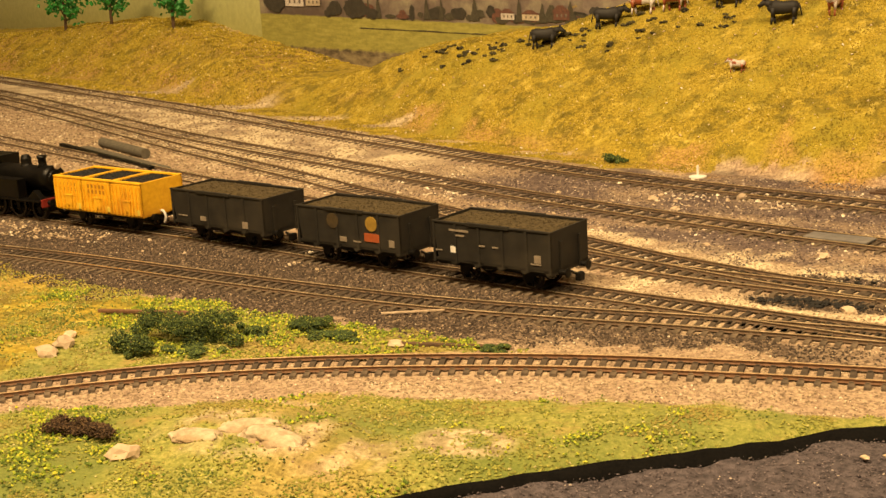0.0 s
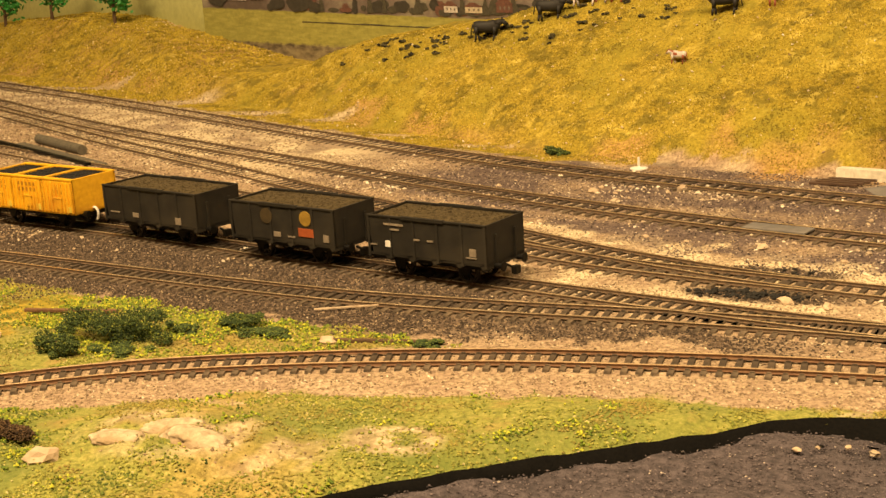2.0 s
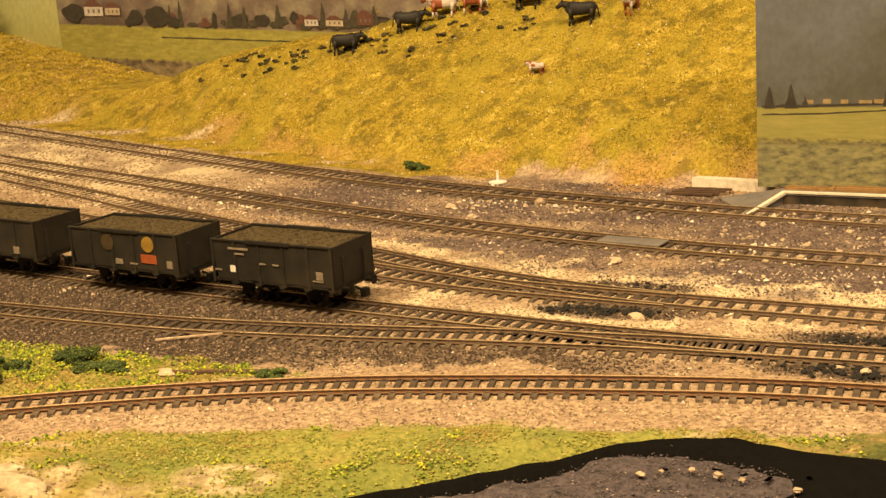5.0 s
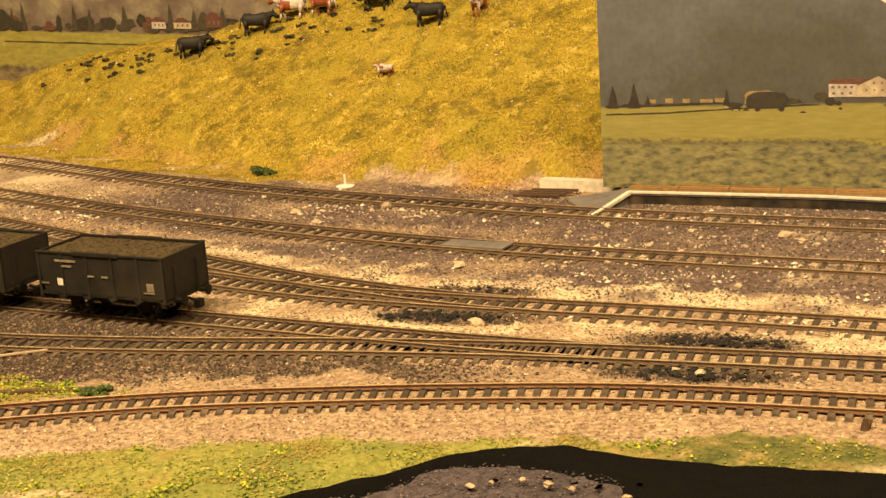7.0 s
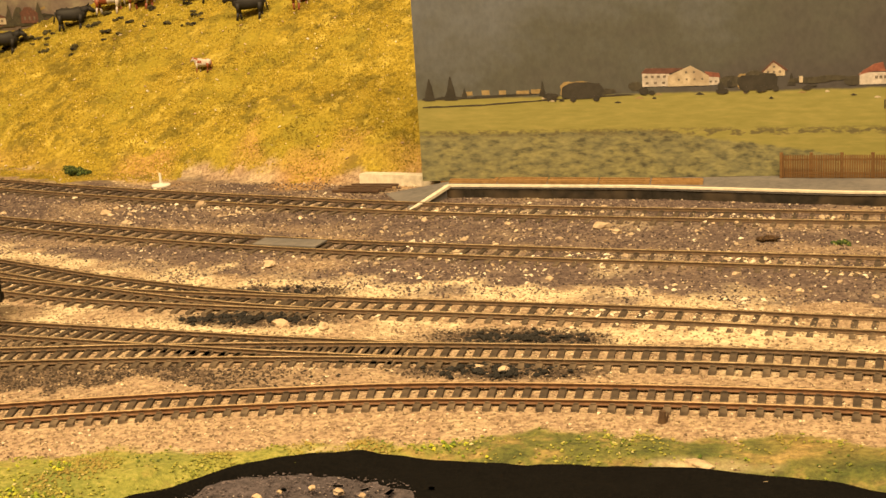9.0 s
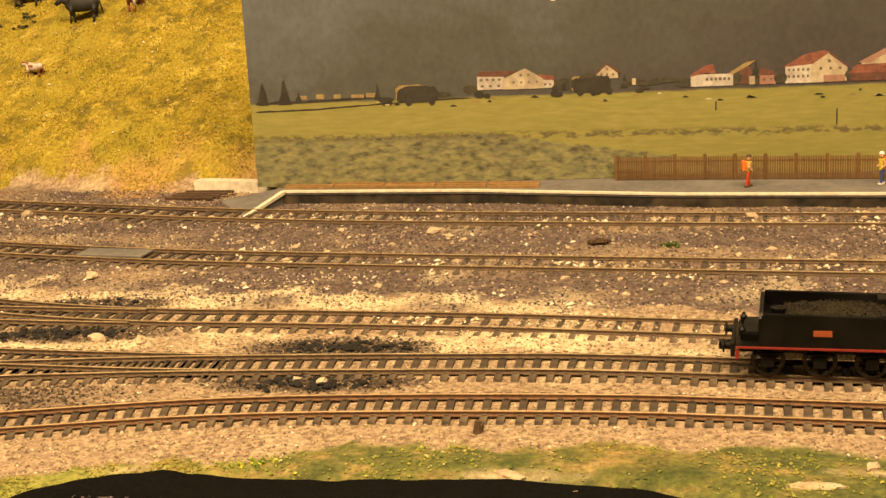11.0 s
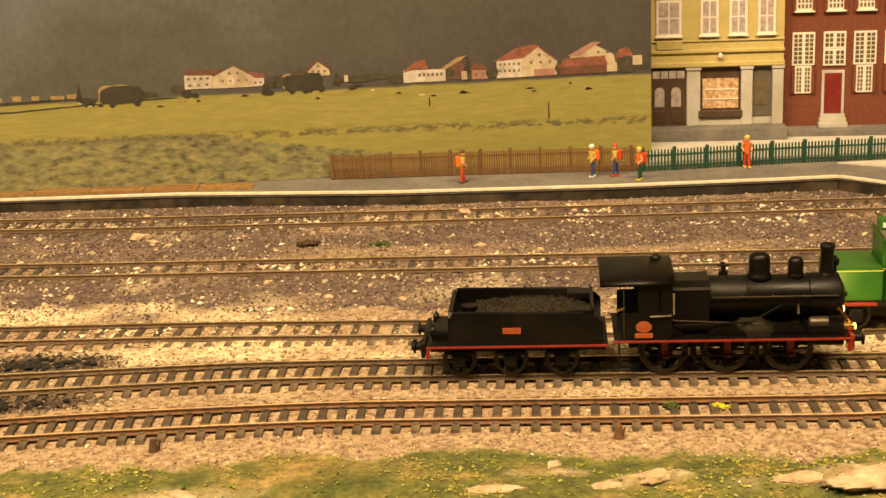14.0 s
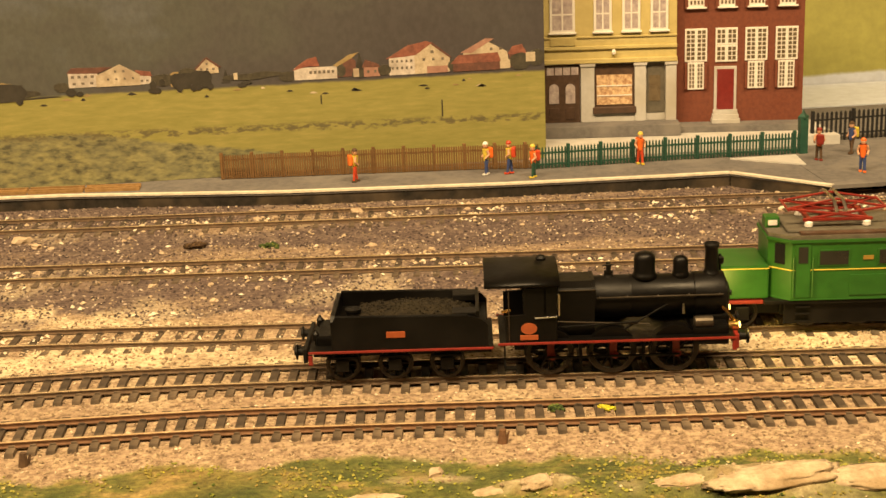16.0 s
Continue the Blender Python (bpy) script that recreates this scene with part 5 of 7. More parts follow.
def picket_fence(name, pts, z, height, gap, width, mat, label, rails, post_gap):
    f = base(name, Matrix(), label, "fence")
    line = np.array(pts, float)
    d = np.r_[0, np.cumsum(np.hypot(*np.diff(line[:, :2], axis=0).T))]
    def at(s):
        return [np.interp(s, d, line[:, k]) for k in range(2)]
    me = None
    bm = box(-width / 2, width / 2, -0.35, 0.35, 0.6, height - 0.8)
    prism(((-width / 2, height - 0.8), (width / 2, height - 0.8), (0, height)), -0.35, 0.35, bm)
    me = bpy.data.meshes.new("picket")
    bm.to_mesh(me)
    bm.free()
    me.materials.append(mat)
    for s in np.arange(0, d[-1], gap):
        (x, y), (x2, y2) = at(s), at(min(s + 1, d[-1] + 1))
        a = math.degrees(math.atan2(y2 - y, x2 - x)) if s + 1 < d[-1] else 0
        ob = new("picket", me)
        ob.parent = f
        ob.matrix_world = pose(x * MM, y * MM, z * MM, 0, 0, a)
    for h in rails:
        bm = bmesh.new()
        for p, q in zip(line, line[1:]):
            rod((p[0], p[1] + 0.6, z + h), (q[0], q[1] + 0.6, z + h), 0.55, n=6, bm=bm)
        part("fence_rail", bm, mat, f)
    for s in np.arange(0, d[-1] + 0.1, post_gap):
        x, y = at(s)
        part("post", box(x - 0.9, x + 0.9, y + 0.1, y + 1.9, z - 0.4, z + height + 0.8, 0.2), mat, f)
    return f


picket_fence("picket_fence", ((49, 286), (110, 281), (178, 274), (215, 268)), 7.6, 13.5, 1.25, 0.95, FENCE_WOOD, "brown close-boarded picket fence along the platform", (3, 10.5), 16)
picket_fence("picket_fence", ((213, 266), (289, 268), (357, 266)), 7.6, 12.0, 1.75, 0.8, FENCE_GREEN, "dark green picket fence before the houses", (2.5, 8.5), 17.5)
picket_fence("picket_fence", ((372, 291), (450, 297)), 7.6, 17.0, 2.7, 1.2, FENCE_BLACK, "black picket fence round the forecourt", (4, 12.5), 24)


post = base("gate_post", pose(0.3575, 0.267, 0.0078), "tall dark green post at the fence's end", "post")
part("shaft", box(-2.2, 2.2, -2.2, 2.2, 0, 19, 0.3), FENCE_GREEN, post)
part("cap", lathe(((3.0, 19), (3.0, 20), (1.2, 21.5), (0.2, 23.5)), 4, "z"), FENCE_GREEN, post)


def figure(x, y, z, turn, coat, legs, pack, hat, h=17.5):
    """A small painted figure of a standing traveller, one plain mesh."""
    k = h / 17.5
    bm = bmesh.new()
    mats = [coat, legs, pack, hat, SKIN]
    def add(i, made):
        done = set(add.seen)
        for f in bm.faces:
            if f not in done:
                f.material_index = i
                add.seen.add(f)
    add.seen = set()
    for s in (-1, 1):
        rod((s * 1.1, s * 1.05, 0.3), (0, s * 0.8, 8.2), 0.62, 0.95, 8, bm)
    add(1, 0)
    for s in (-1, 1):
        box(-1.0 + s * 1.1, 1.6 + s * 1.1, s * 1.0 - 0.75, s * 1.0 + 0.75, 0, 0.9, 0.2, bm)
    add(3, 0)
    rod((0, 0, 7.6), (0.2, 0, 13.6), 1.35, 1.85, 10, bm)
    add(0, 0)
    for s in (-1, 1):
        rod((0.2, s * 1.9, 13.2), (-0.4, s * 2.6, 10.6), 0.68, 0.55, 8, bm)
        rod((-0.4, s * 2.6, 10.8), (1.6, s * 2.0, 9.0), 0.55, 0.5, 8, bm)
    add(4, 0)
    box(-3.4, -1.2, -1.9, 1.9, 8.8, 14.2, 0.7, bm)
    add(2, 0)
    blob(1.35, 3, 1.15, 0.1, 2, bm, (0.4, 0, 15.4))
    add(4, 0)
    lathe(((1.5, 16.0), (1.45, 16.6), (0.8, 17.4), (0.1, 17.5)), 12, "z", (0.3, 0, 0), bm)
    add(3, 0)
    ob = link("figurine", bm, mats)
    ob.matrix_world = pose(x * MM, y * MM, z * MM, 0, 0, turn) @ Matrix.Scale(k, 4)
    return ob


PEOPLE = (
    (118, 262, 10, LEMON, SCARLET, ORANGE, BARK, "tiny figurine in yellow top and red trousers with orange rucksack"),
    (186, 260, 200, LEMON, BLUE, ORANGE, WHITE, "tiny figurine in yellow jacket and blue trousers"),
    (198, 259, 160, LEMON, BLUE, SCARLET, SCARLET, "tiny figurine with yellow jacket and red cap"),
    (208.5, 247, 190, ORANGE, FENCE_GREEN, SCARLET, LEMON, "tiny figurine in green trousers with red rucksack"),
    (268, 263, 270, ORANGE, SCARLET, ORANGE, LEMON, "tiny figurine facing the tracks in orange and red"),
    (359, 247, 80, ORANGE, BARK, RED, RED, "tiny figurine in orange jacket by the black fence"),
    (381, 258, 200, BLUE, BARK, LEMON, BARK, "tiny figurine in blue jacket walking"),
    (370, 216, 250, ORANGE, BLUE, BLACK, ORANGE, "tiny figurine in orange jacket and blue trousers"),
)
for px, py, turn, coat, legs, pack, hat, words in PEOPLE:
    tagged(figure(px, py, 8.0, turn, coat, legs, pack, hat), words, "figurine", "figurines on the platform")

# ---- houses ----
def house_pose(x0, y0, x1, y1, z):
    return pose(x0 * MM, y0 * MM, z * MM, 0, 0, math.degrees(math.atan2(y1 - y0, x1 - x0)))


def sash(x0, x1, z0, z1, cols, rows, parent, frame_mat, pane_mat, sill=True, gap=0.9):
    w = part("window", box(x0 - 0.5, x1 + 0.5, -0.9, 0.2, z0 - 0.5, z1 + 0.5, 0.1), frame_mat, parent)
    for i in range(cols):
        for j in range(rows):
            a, b = x0 + gap + i * (x1 - x0 - gap) / cols, x0 + (i + 1) * (x1 - x0 - gap) / cols
            c, d = z0 + gap + j * (z1 - z0 - gap) / rows, z0 + (j + 1) * (z1 - z0 - gap) / rows
            part("pane", box(a, b, -1.05, -0.85, c, d), pane_mat, w)
    if sill:
        part("sill", box(x0 - 1.2, x1 + 1.2, -1.9, 0.2, z0 - 1.4, z0 - 0.4, 0.15), frame_mat, w)
    return w


def yellow_house(m):
    h = base("yellow_house", m, "yellow model town house with pale stone shop front", "house")
    w = 74.5
    part("wall", box(0, w, 0, 46, 33.5, 118), CREAM_WALL, h)
    part("roof", prism(((-1, 118), (w + 1, 118), (w - 6, 136), (6, 136)), -1.5, 47), DOOR_WOOD, h)
    front = part("shop_front", box(0, w, 1.4, 46, 0, 33.5), STONE_WALL, h, "pale stone ground floor")
    for a, b in ((21, 28.6), (51.2, 57.5), (68.5, 74.5)):
        part("pillar", box(a, b, -0.8, 1.5, 0, 33.5, 0.3), STONE_WALL, front)
        part("pillar_cap", box(a - 0.6, b + 0.6, -1.4, 1.5, 31.5, 33.8, 0.3), STONE_WALL, front)
    part("stall_riser", box(28.6, 51.2, -0.2, 1.5, 0, 7.5, 0.2), STONE_WALL, front)
    part("cornice", box(-0.4, w + 0.4, -1.8, 1, 33.4, 36, 0.4), CREAM_WALL, h)
    part("ledge", box(-0.3, w + 0.3, -1.2, 1, 41.2, 43, 0.3), CREAM_WALL, h)
    part("string_course", box(-0.2, w + 0.2, -0.7, 1, 47.5, 48.6, 0.2), CREAM_WALL, h)
    bal = part("balcony_panel", box(4, 18.5, -0.9, 0.5, 43.4, 48.5, 0.2), CREAM_WALL, h)
    for i in range(10):
        part("baluster", box(4.6 + i * 1.4, 5.3 + i * 1.4, -1.3, -0.8, 43.8, 48), CREAM_WALL, bal)
    door = part("door", box(0.8, 20.6, -0.1, 1.6, 0, 32.5, 0.2), DOOR_WOOD, h, "dark brown double door with arched panes")
    for i in range(4):
        part("transom_pane", box(2 + i * 4.6, 5.9 + i * 4.6, -0.35, 0, 27.2, 31.4), CURTAIN, door)
    for x in (3.2, 12.4):
        arched = [(x, 11), (x + 5.4, 11), (x + 5.4, 19.5)] + [(x + 2.7 + 2.7 * math.cos(a), 19.5 + 2.7 * math.sin(a)) for a in np.linspace(0.3, 2.84, 7)] + [(x, 19.5)]
        part("leaf_pane", prism(arched, -0.4, 0), CURTAIN, door)
        part("door_panel", box(x, x + 5.4, -0.5, 0, 2, 8.6, 0.2), DOOR_WOOD, door)
    shop = part("shop_window", box(28.8, 51, 0.9, 1.8, 7.5, 32.5), DOOR_WOOD, h, "shop window with bright packed shelves")
    part("display", box(30, 49.8, 0.55, 1.0, 9.6, 26.5), SHOP_GLASS, shop)
    for z in (14.5, 20):
        part("shelf", box(30, 49.8, 0.2, 0.6, z, z + 0.6), WHITE, shop)
    part("sill_board", box(27.6, 52, -1.8, 1.2, 4.8, 8.4, 0.3), DOOR_WOOD, shop)
    side = part("side_entrance", box(58, 68.2, 1.0, 1.9, 4.5, 32.5), ROOF_GREY, h)
    part("door_light", box(59.4, 65.6, 0.7, 1.1, 11, 25.5), OLD_GLASS, side)
    for z0 in (51.5, 84):
        for a, b in ((4.6, 17.6), (29, 38), (44.8, 53.8), (60.4, 69.2)):
            sash(a, b, z0, z0 + 19, 2, 2, h, WHITE, CURTAIN)
            part("hood_mould", box(a - 1.4, b + 1.4, -1.3, 0.3, z0 + 20.4, z0 + 21.8, 0.2), CREAM_WALL, h)
    part("wall_lamp", lathe(((0.4, 38), (1.1, 38.5), (1.2, 40), (0.5, 41)), 12, "z", (39.5, -1.6, 0)), WHITE, h)
    part("pavement", box(-1, w + 1, -14, 0.5, -6.4, 0.0, 0.3), PAVING, h)
    return h


def red_house(m):
    h = base("red_house", m, "model brick-red town house with white sash windows and a red door", "house")
    w = 76
    part("wall", box(0, w, 0, 46, 0, 118), BRICK_WALL, h)
    part("roof", prism(((-1, 118), (w + 1, 118), (w - 6, 136), (6, 136)), -1.5, 47), DOOR_WOOD, h)
    for x in (5.5, 41.5, 59.5):
        for u in (0, 6.5):
            sash(x + u, x + u + 5.8, 35, 52.5, 2, 7, h, WHITE, OLD_GLASS, False, 0.55)
        for u in (1.8, 6.7):
            sash(x + u, x + u + 3.9, 19.2, 33.6, 2, 6, h, WHITE, OLD_GLASS, False, 0.5)
        for a in (x - 0.6, x + 11.2):
            part("shutter_bracket", box(a, a + 1.6, -2.0, 0.2, 19, 33.5, 0.2), BRICK_WALL, h)
    for u in (23.8, 30.3):
        for v in (34.6, 44.2):
            sash(u, u + 5.6, v, v + 8.4, 2, 3, h, WHITE, OLD_GLASS, False, 0.55)
    for x in (5.5, 23.8, 41.5, 59.5):
        sash(x + 1.5, x + 11, 65.5, 88, 4, 7, h, WHITE, OLD_GLASS)
        for a in (x - 0.8, x + 10.8):
            part("shutter", box(a, a + 2, -1.7, 0.2, 64, 80, 0.2), BRICK_WALL, h)
    fr = part("door_frame", box(22.8, 36.2, -0.9, 0.2, 7, 31.5, 0.2), STONE_WALL, h)
    part("door", box(24.4, 34.6, -1.3, -0.6, 7, 30, 0.2), DOOR_RED, fr, "dark red panelled door")
    st = bmesh.new()
    for i in range(3):
        box(21 + i * 0.6, 38 - i * 0.6, -7 + i * 2, 0, i * 2.3, (i + 1) * 2.3, 0.2, st)
    part("door_steps", st, STONE_WALL, h)
    part("pavement", box(-1, w + 1, -14, 0.5, -6.4, 0.0, 0.3), PAVING, h)
    return h


yellow_house(house_pose(229, 331, 302, 320, 19.5))
red_house(house_pose(304.6, 327.4, 373, 315.2, 16.5) @ Matrix.Diagonal((0.93, 1, 1, 1)))
tagged(link("retaining_wall", prism(((222, 290), (385, 284), (385, 340), (222, 340)), 7.8, 13.0, plane="xy"), STONE_WALL), "white base board under the model houses", "wall", kind="structure")


# ---- printed details on the boards ----
PRINT_WHITE = paint("printed_white", (0.38, 0.34, 0.31), (0.66, 0.61, 0.56), 0.45, 0, 420, 0, (0.30, 0.26, 0.22))
PRINT_RED = paint("printed_red", (0.15, 0.055, 0.042), (0.33, 0.13, 0.09), 0.45, 0, 420, 0, (0.10, 0.05, 0.04))
PRINT_SHADE = paint("printed_shade", (0.10, 0.085, 0.07), (0.20, 0.17, 0.14), 0.45, 0, 420, 0)
PRINT_TREE = paint("printed_trees", (0.038, 0.034, 0.028), (0.085, 0.078, 0.055), 0.45, 0, 420, 0)
PRINT_DARK = paint("printed_dark", (0.028, 0.026, 0.022), (0.055, 0.05, 0.042), 0.45, 0, 200, 0)
PRINT_SKY = paint("printed_sky", (0.55, 0.52, 0.50), (0.72, 0.69, 0.66), 0.45, 0, 60, 0)
board = bpy.data.objects["backdrop"]


def print_shape(name, outline, mat, y=292.0, parent=None, lift=0.15):
    part(name, prism(outline, y - lift, y + 0.5), mat, parent or board)


PRINT_CREAM = paint("printed_cream", (0.36, 0.30, 0.21), (0.58, 0.50, 0.38), 0.45, 0, 420, 0, (0.28, 0.22, 0.16))
PRINT_PINK = paint("printed_pink", (0.26, 0.14, 0.11), (0.38, 0.22, 0.17), 0.45, 0, 260, 0)
PRINT_RIM = paint("printed_straw_rim", (0.22, 0.16, 0.07), (0.36, 0.27, 0.13), 0.45, 0, 300, 0)
PRINT_MAROON = paint("printed_maroon", (0.085, 0.042, 0.035), (0.17, 0.08, 0.06), 0.45, 0, 420, 0)


def printed_quads(name, rects, mat, lift):
    for x0, x1, z0, z1 in rects:
        print_shape(name, ((x0, z0), (x1, z0), (x1, z1), (x0, z1)), mat, lift=lift)


def windows_row(x0, x1, z, w, h, n, lift=0.42):
    step = (x1 - x0) / n
    printed_quads("printed_window", [(x0 + step * (k + 0.5) - w / 2, x0 + step * (k + 0.5) + w / 2, z, z + h) for k in range(n)], PRINT_SHADE, lift)


# farm with a broad low gable
printed_quads("printed_wall", ((-26, -11, 59.6, 67.2), (9, 16, 59.6, 64.2)), PRINT_WHITE, 0.3)
print_shape("printed_gable", ((-12, 59.4), (10.5, 59.4), (10.5, 64.8), (0.5, 70.6), (-12, 65.2)), PRINT_CREAM, lift=0.34)
print_shape("printed_roof", ((-26.8, 67.0), (-11, 66.4), (-3, 69.4), (-24, 69.8)), PRINT_MAROON, lift=0.32)
print_shape("printed_roof", ((9.5, 64.2), (16.6, 63.6), (16, 66), (8, 67.2)), PRINT_RED, lift=0.32)
windows_row(-25.5, -12, 64.4, 1.6, 1.3, 4)
windows_row(-25.5, -12, 61, 1.6, 1.2, 3)
windows_row(-4, 4.5, 66.4, 1.1, 1.2, 2)
windows_row(-8, 9, 62.6, 1.0, 1.0, 4)
windows_row(10, 15.5, 61, 1.2, 1.0, 2)
# small house higher up
print_shape("printed_gable", ((39.5, 63), (51, 63.6), (51, 67), (45, 71.4), (39.5, 67)), PRINT_CREAM, lift=0.3)
print_shape("printed_roof", ((38.4, 66), (45, 72.2), (52.6, 66.6), (51.2, 66.2), (45, 71), (39.4, 65.6)), PRINT_MAROON, lift=0.36)
windows_row(40.5, 50, 65.2, 1.3, 1.2, 3)
windows_row(43, 47.5, 68, 1.2, 1.1, 1)
# long white building with a hipped roof
printed_quads("printed_wall", ((90, 112.5, 57.4, 63.8),), PRINT_WHITE, 0.3)
print_shape("printed_roof", ((89, 62.4), (97, 64.4), (103.5, 64.2), (102, 69.2), (97.5, 68.4), (92, 65)), PRINT_RED, lift=0.34)
windows_row(97.5, 111.5, 60.4, 1.4, 1.6, 6)
print_shape("printed_gable", ((112, 58), (122, 58), (122.5, 66), (119, 69), (112.5, 64)), PRINT_MAROON, lift=0.28)
print_shape("printed_roof", ((110.5, 64.2), (119, 69.4), (124, 70.4), (121, 68), (112.5, 63.4)), PRINT_RIM, lift=0.33)
printed_quads("printed_wall", ((121, 124, 57.6, 62),), PRINT_CREAM, 0.31)
# pink cottage
printed_quads("printed_wall", ((126.5, 135, 57.4, 62.6),), PRINT_PINK, 0.3)
print_shape("printed_roof", ((125.5, 62.4), (135.6, 62.2), (134, 64), (127.5, 66.4)), PRINT_MAROON, lift=0.33)
windows_row(127, 134.5, 59.4, 1.3, 1.4, 2)
# large farmhouse seen on its corner
print_shape("printed_wall", ((140, 57.4), (153.5, 57.4), (153.5, 67.6), (140, 66.8)), PRINT_WHITE, lift=0.3)
print_shape("printed_gable", ((153.5, 57.4), (172, 57.8), (172.4, 65.4), (163, 73.2), (153.5, 68)), PRINT_CREAM, lift=0.31)
print_shape("printed_roof", ((138.6, 66.2), (154.2, 67.4), (163, 73.4), (160, 74.6), (150, 72.6)), PRINT_RED, lift=0.36)
print_shape("printed_eave", ((163, 74.0), (173.4, 65.4), (172.2, 65.2), (162.6, 72.6)), PRINT_MAROON, lift=0.37)
windows_row(140.6, 153, 64, 1.1, 1.3, 5)
windows_row(140.6, 153, 60.4, 1.1, 1.4, 5)
windows_row(156, 171, 64.2, 1.3, 1.4, 3)
windows_row(160, 166, 68, 1.6, 1.6, 1)
printed_quads("printed_annexe", ((160, 171, 57.6, 61.2),), PRINT_PINK, 0.38)
# red-roofed barns
print_shape("printed_gable", ((177, 60), (204, 60), (203, 67), (191.5, 73.4), (180, 68)), PRINT_CREAM, lift=0.29)
print_shape("printed_roof", ((178, 67.4), (191.5, 74.4), (196, 74), (184, 67)), PRINT_PINK, lift=0.33)
print_shape("printed_roof", ((172.6, 61.8), (199.5, 62), (198, 66.8), (177, 66.2)), PRINT_RED, lift=0.36)
printed_quads("printed_wall", ((174, 199, 57.6, 62),), PRINT_MAROON, 0.34)
printed_quads("printed_wall", ((199, 204.5, 58, 62.6), (213, 218, 61, 66), (58.5, 60.5, 59.5, 63)), PRINT_CREAM, 0.35)
windows_row(192, 202, 68, 1.4, 1.4, 2)
print_shape("printed_gable", ((204, 58.4), (213, 58.6), (213.5, 65), (204, 66)), PRINT_MAROON, lift=0.28)
print_shape("printed_roof", ((203, 65.4), (213.6, 65.4), (211, 70.4), (206, 69.6)), PRINT_RED, lift=0.3)
rnd = random.Random(9)
# far roofs, conifers, hay carts and hedges
printed_quads("printed_far_house", [(u, u + rnd.uniform(4, 7.5), 57.6, 59.4 + rnd.uniform(0, 1.0)) for u in (-128, -117, -107, -97, -88.5)], PRINT_RIM, 0.16)
for tx, tz, w, h in ((-151, 55, 7, 13), (-139, 55, 8, 14), (-129, 56, 4, 6), (-84, 56, 4, 9), (52, 58, 5, 7), (121.5, 58, 6, 12), (216, 60, 6, 8)):
    zs = [tz + h * k / 5 for k in range(6)]
    left = [(tx + w / 2 - w / 2 * (1.05 - k / 5) * rnd.uniform(0.8, 1.1), q) for k, q in enumerate(zs)]
    right = [(tx + w / 2 + w / 2 * (1.05 - k / 5) * rnd.uniform(0.8, 1.1), q) for k, q in enumerate(zs)]
    print_shape("printed_conifer", left + right[::-1], PRINT_DARK, lift=0.2)


def printed_lump(x, z, w, h, mat, lift=0.24, boxy=2.6, n=22):
    """A load or an animal as an uneven rounded patch."""
    ring = []
    for k in range(n):
        a = 2 * math.pi * k / n
        c, q = math.cos(a), math.sin(a)
        r = rnd.uniform(0.92, 1.06)
        ring.append((x + w / 2 + w / 2 * r * math.copysign(abs(c) ** (2 / boxy), c), z + h / 2 + h / 2 * r * math.copysign(abs(q) ** (2 / boxy), q)))
    print_shape("printed_load", ring, mat, lift=lift)


for tx, tz, w, h in ((-71.5, 53.6, 24, 10), (26, 56, 13, 9), (36, 56.4, 11, 9.5)):
    printed_lump(tx - 0.5, tz + 0.6, w * 0.8, h - 0.3, PRINT_RIM, 0.215 + 0.0007 * tx, 3.4)
    printed_lump(tx, tz, w, h - 0.6, PRINT_DARK, 0.32 + 0.0007 * tx, 3.6)
    for u in (0.2, 0.75):
        printed_lump(tx + w * u, tz - 1.4, 3.6, 3.6, PRINT_DARK, 0.44 + 0.0007 * tx + 0.02 * u, 2)
for tx, tz, w, h in ((-82, 54.4, 9, 3.2), (-82.5, 55.6, 2.2, 3), (-79.5, 52.6, 1.2, 3), (-75.5, 52.6, 1.2, 3), (-28, 55, 5.5, 4.4), (-22.5, 55, 3.5, 2.6), (14, 54.4, 7, 3.2), (15, 56.5, 3.6, 4.6), (20, 58, 3, 4), (60, 55.4, 5, 2.2), (62, 57, 6, 1.6)):
    printed_lump(tx, tz, w, h, PRINT_DARK, 0.40 + 0.0006 * tx + 0.004 * (tz - 54), 2.1, 14)
for pts, hh in ((((-152, 51.0), (-118, 51.4), (-92, 52.8), (-60, 54.2), (-30, 55.2)), 0.8), (((-152, 55.4), (-120, 55.6), (-96, 56.4), (-84, 57.0)), 1.5)):
    up = [(u, v + hh * rnd.uniform(0.6, 1.3)) for u in np.arange(pts[0][0], pts[-1][0], 4.0) for v in (float(np.interp(u, [p[0] for p in pts], [p[1] for p in pts])),)]
    print_shape("printed_hedge", list(pts) + up[::-1], PRINT_DARK, lift=0.14)
for k in range(26):
    u = rnd.uniform(-100, 215)
    v = rnd.uniform(51, 56) if u < 70 else rnd.uniform(48.5, 55.5)
    w = rnd.uniform(2, 6)
    print_shape("printed_stook", ((u, v), (u + w * 0.5, v - 0.3), (u + w, v - 0.1), (u + w * 0.8, v + 0.5), (u + w * 0.45, v + rnd.uniform(0.7, 1.4)), (u + w * 0.2, v + 0.4)), (PRINT_DARK, PRINT_DARK, PRINT_RIM, PRINT_CREAM)[k % 4], lift=0.12)
for u in (103, 167):
    print_shape("printed_post", ((u, 34 if u > 150 else 44), (u + 0.7, 34 if u > 150 else 44), (u + 0.7, 49 if u < 150 else 43), (u, 49 if u < 150 else 43)), PRINT_DARK, lift=0.12)
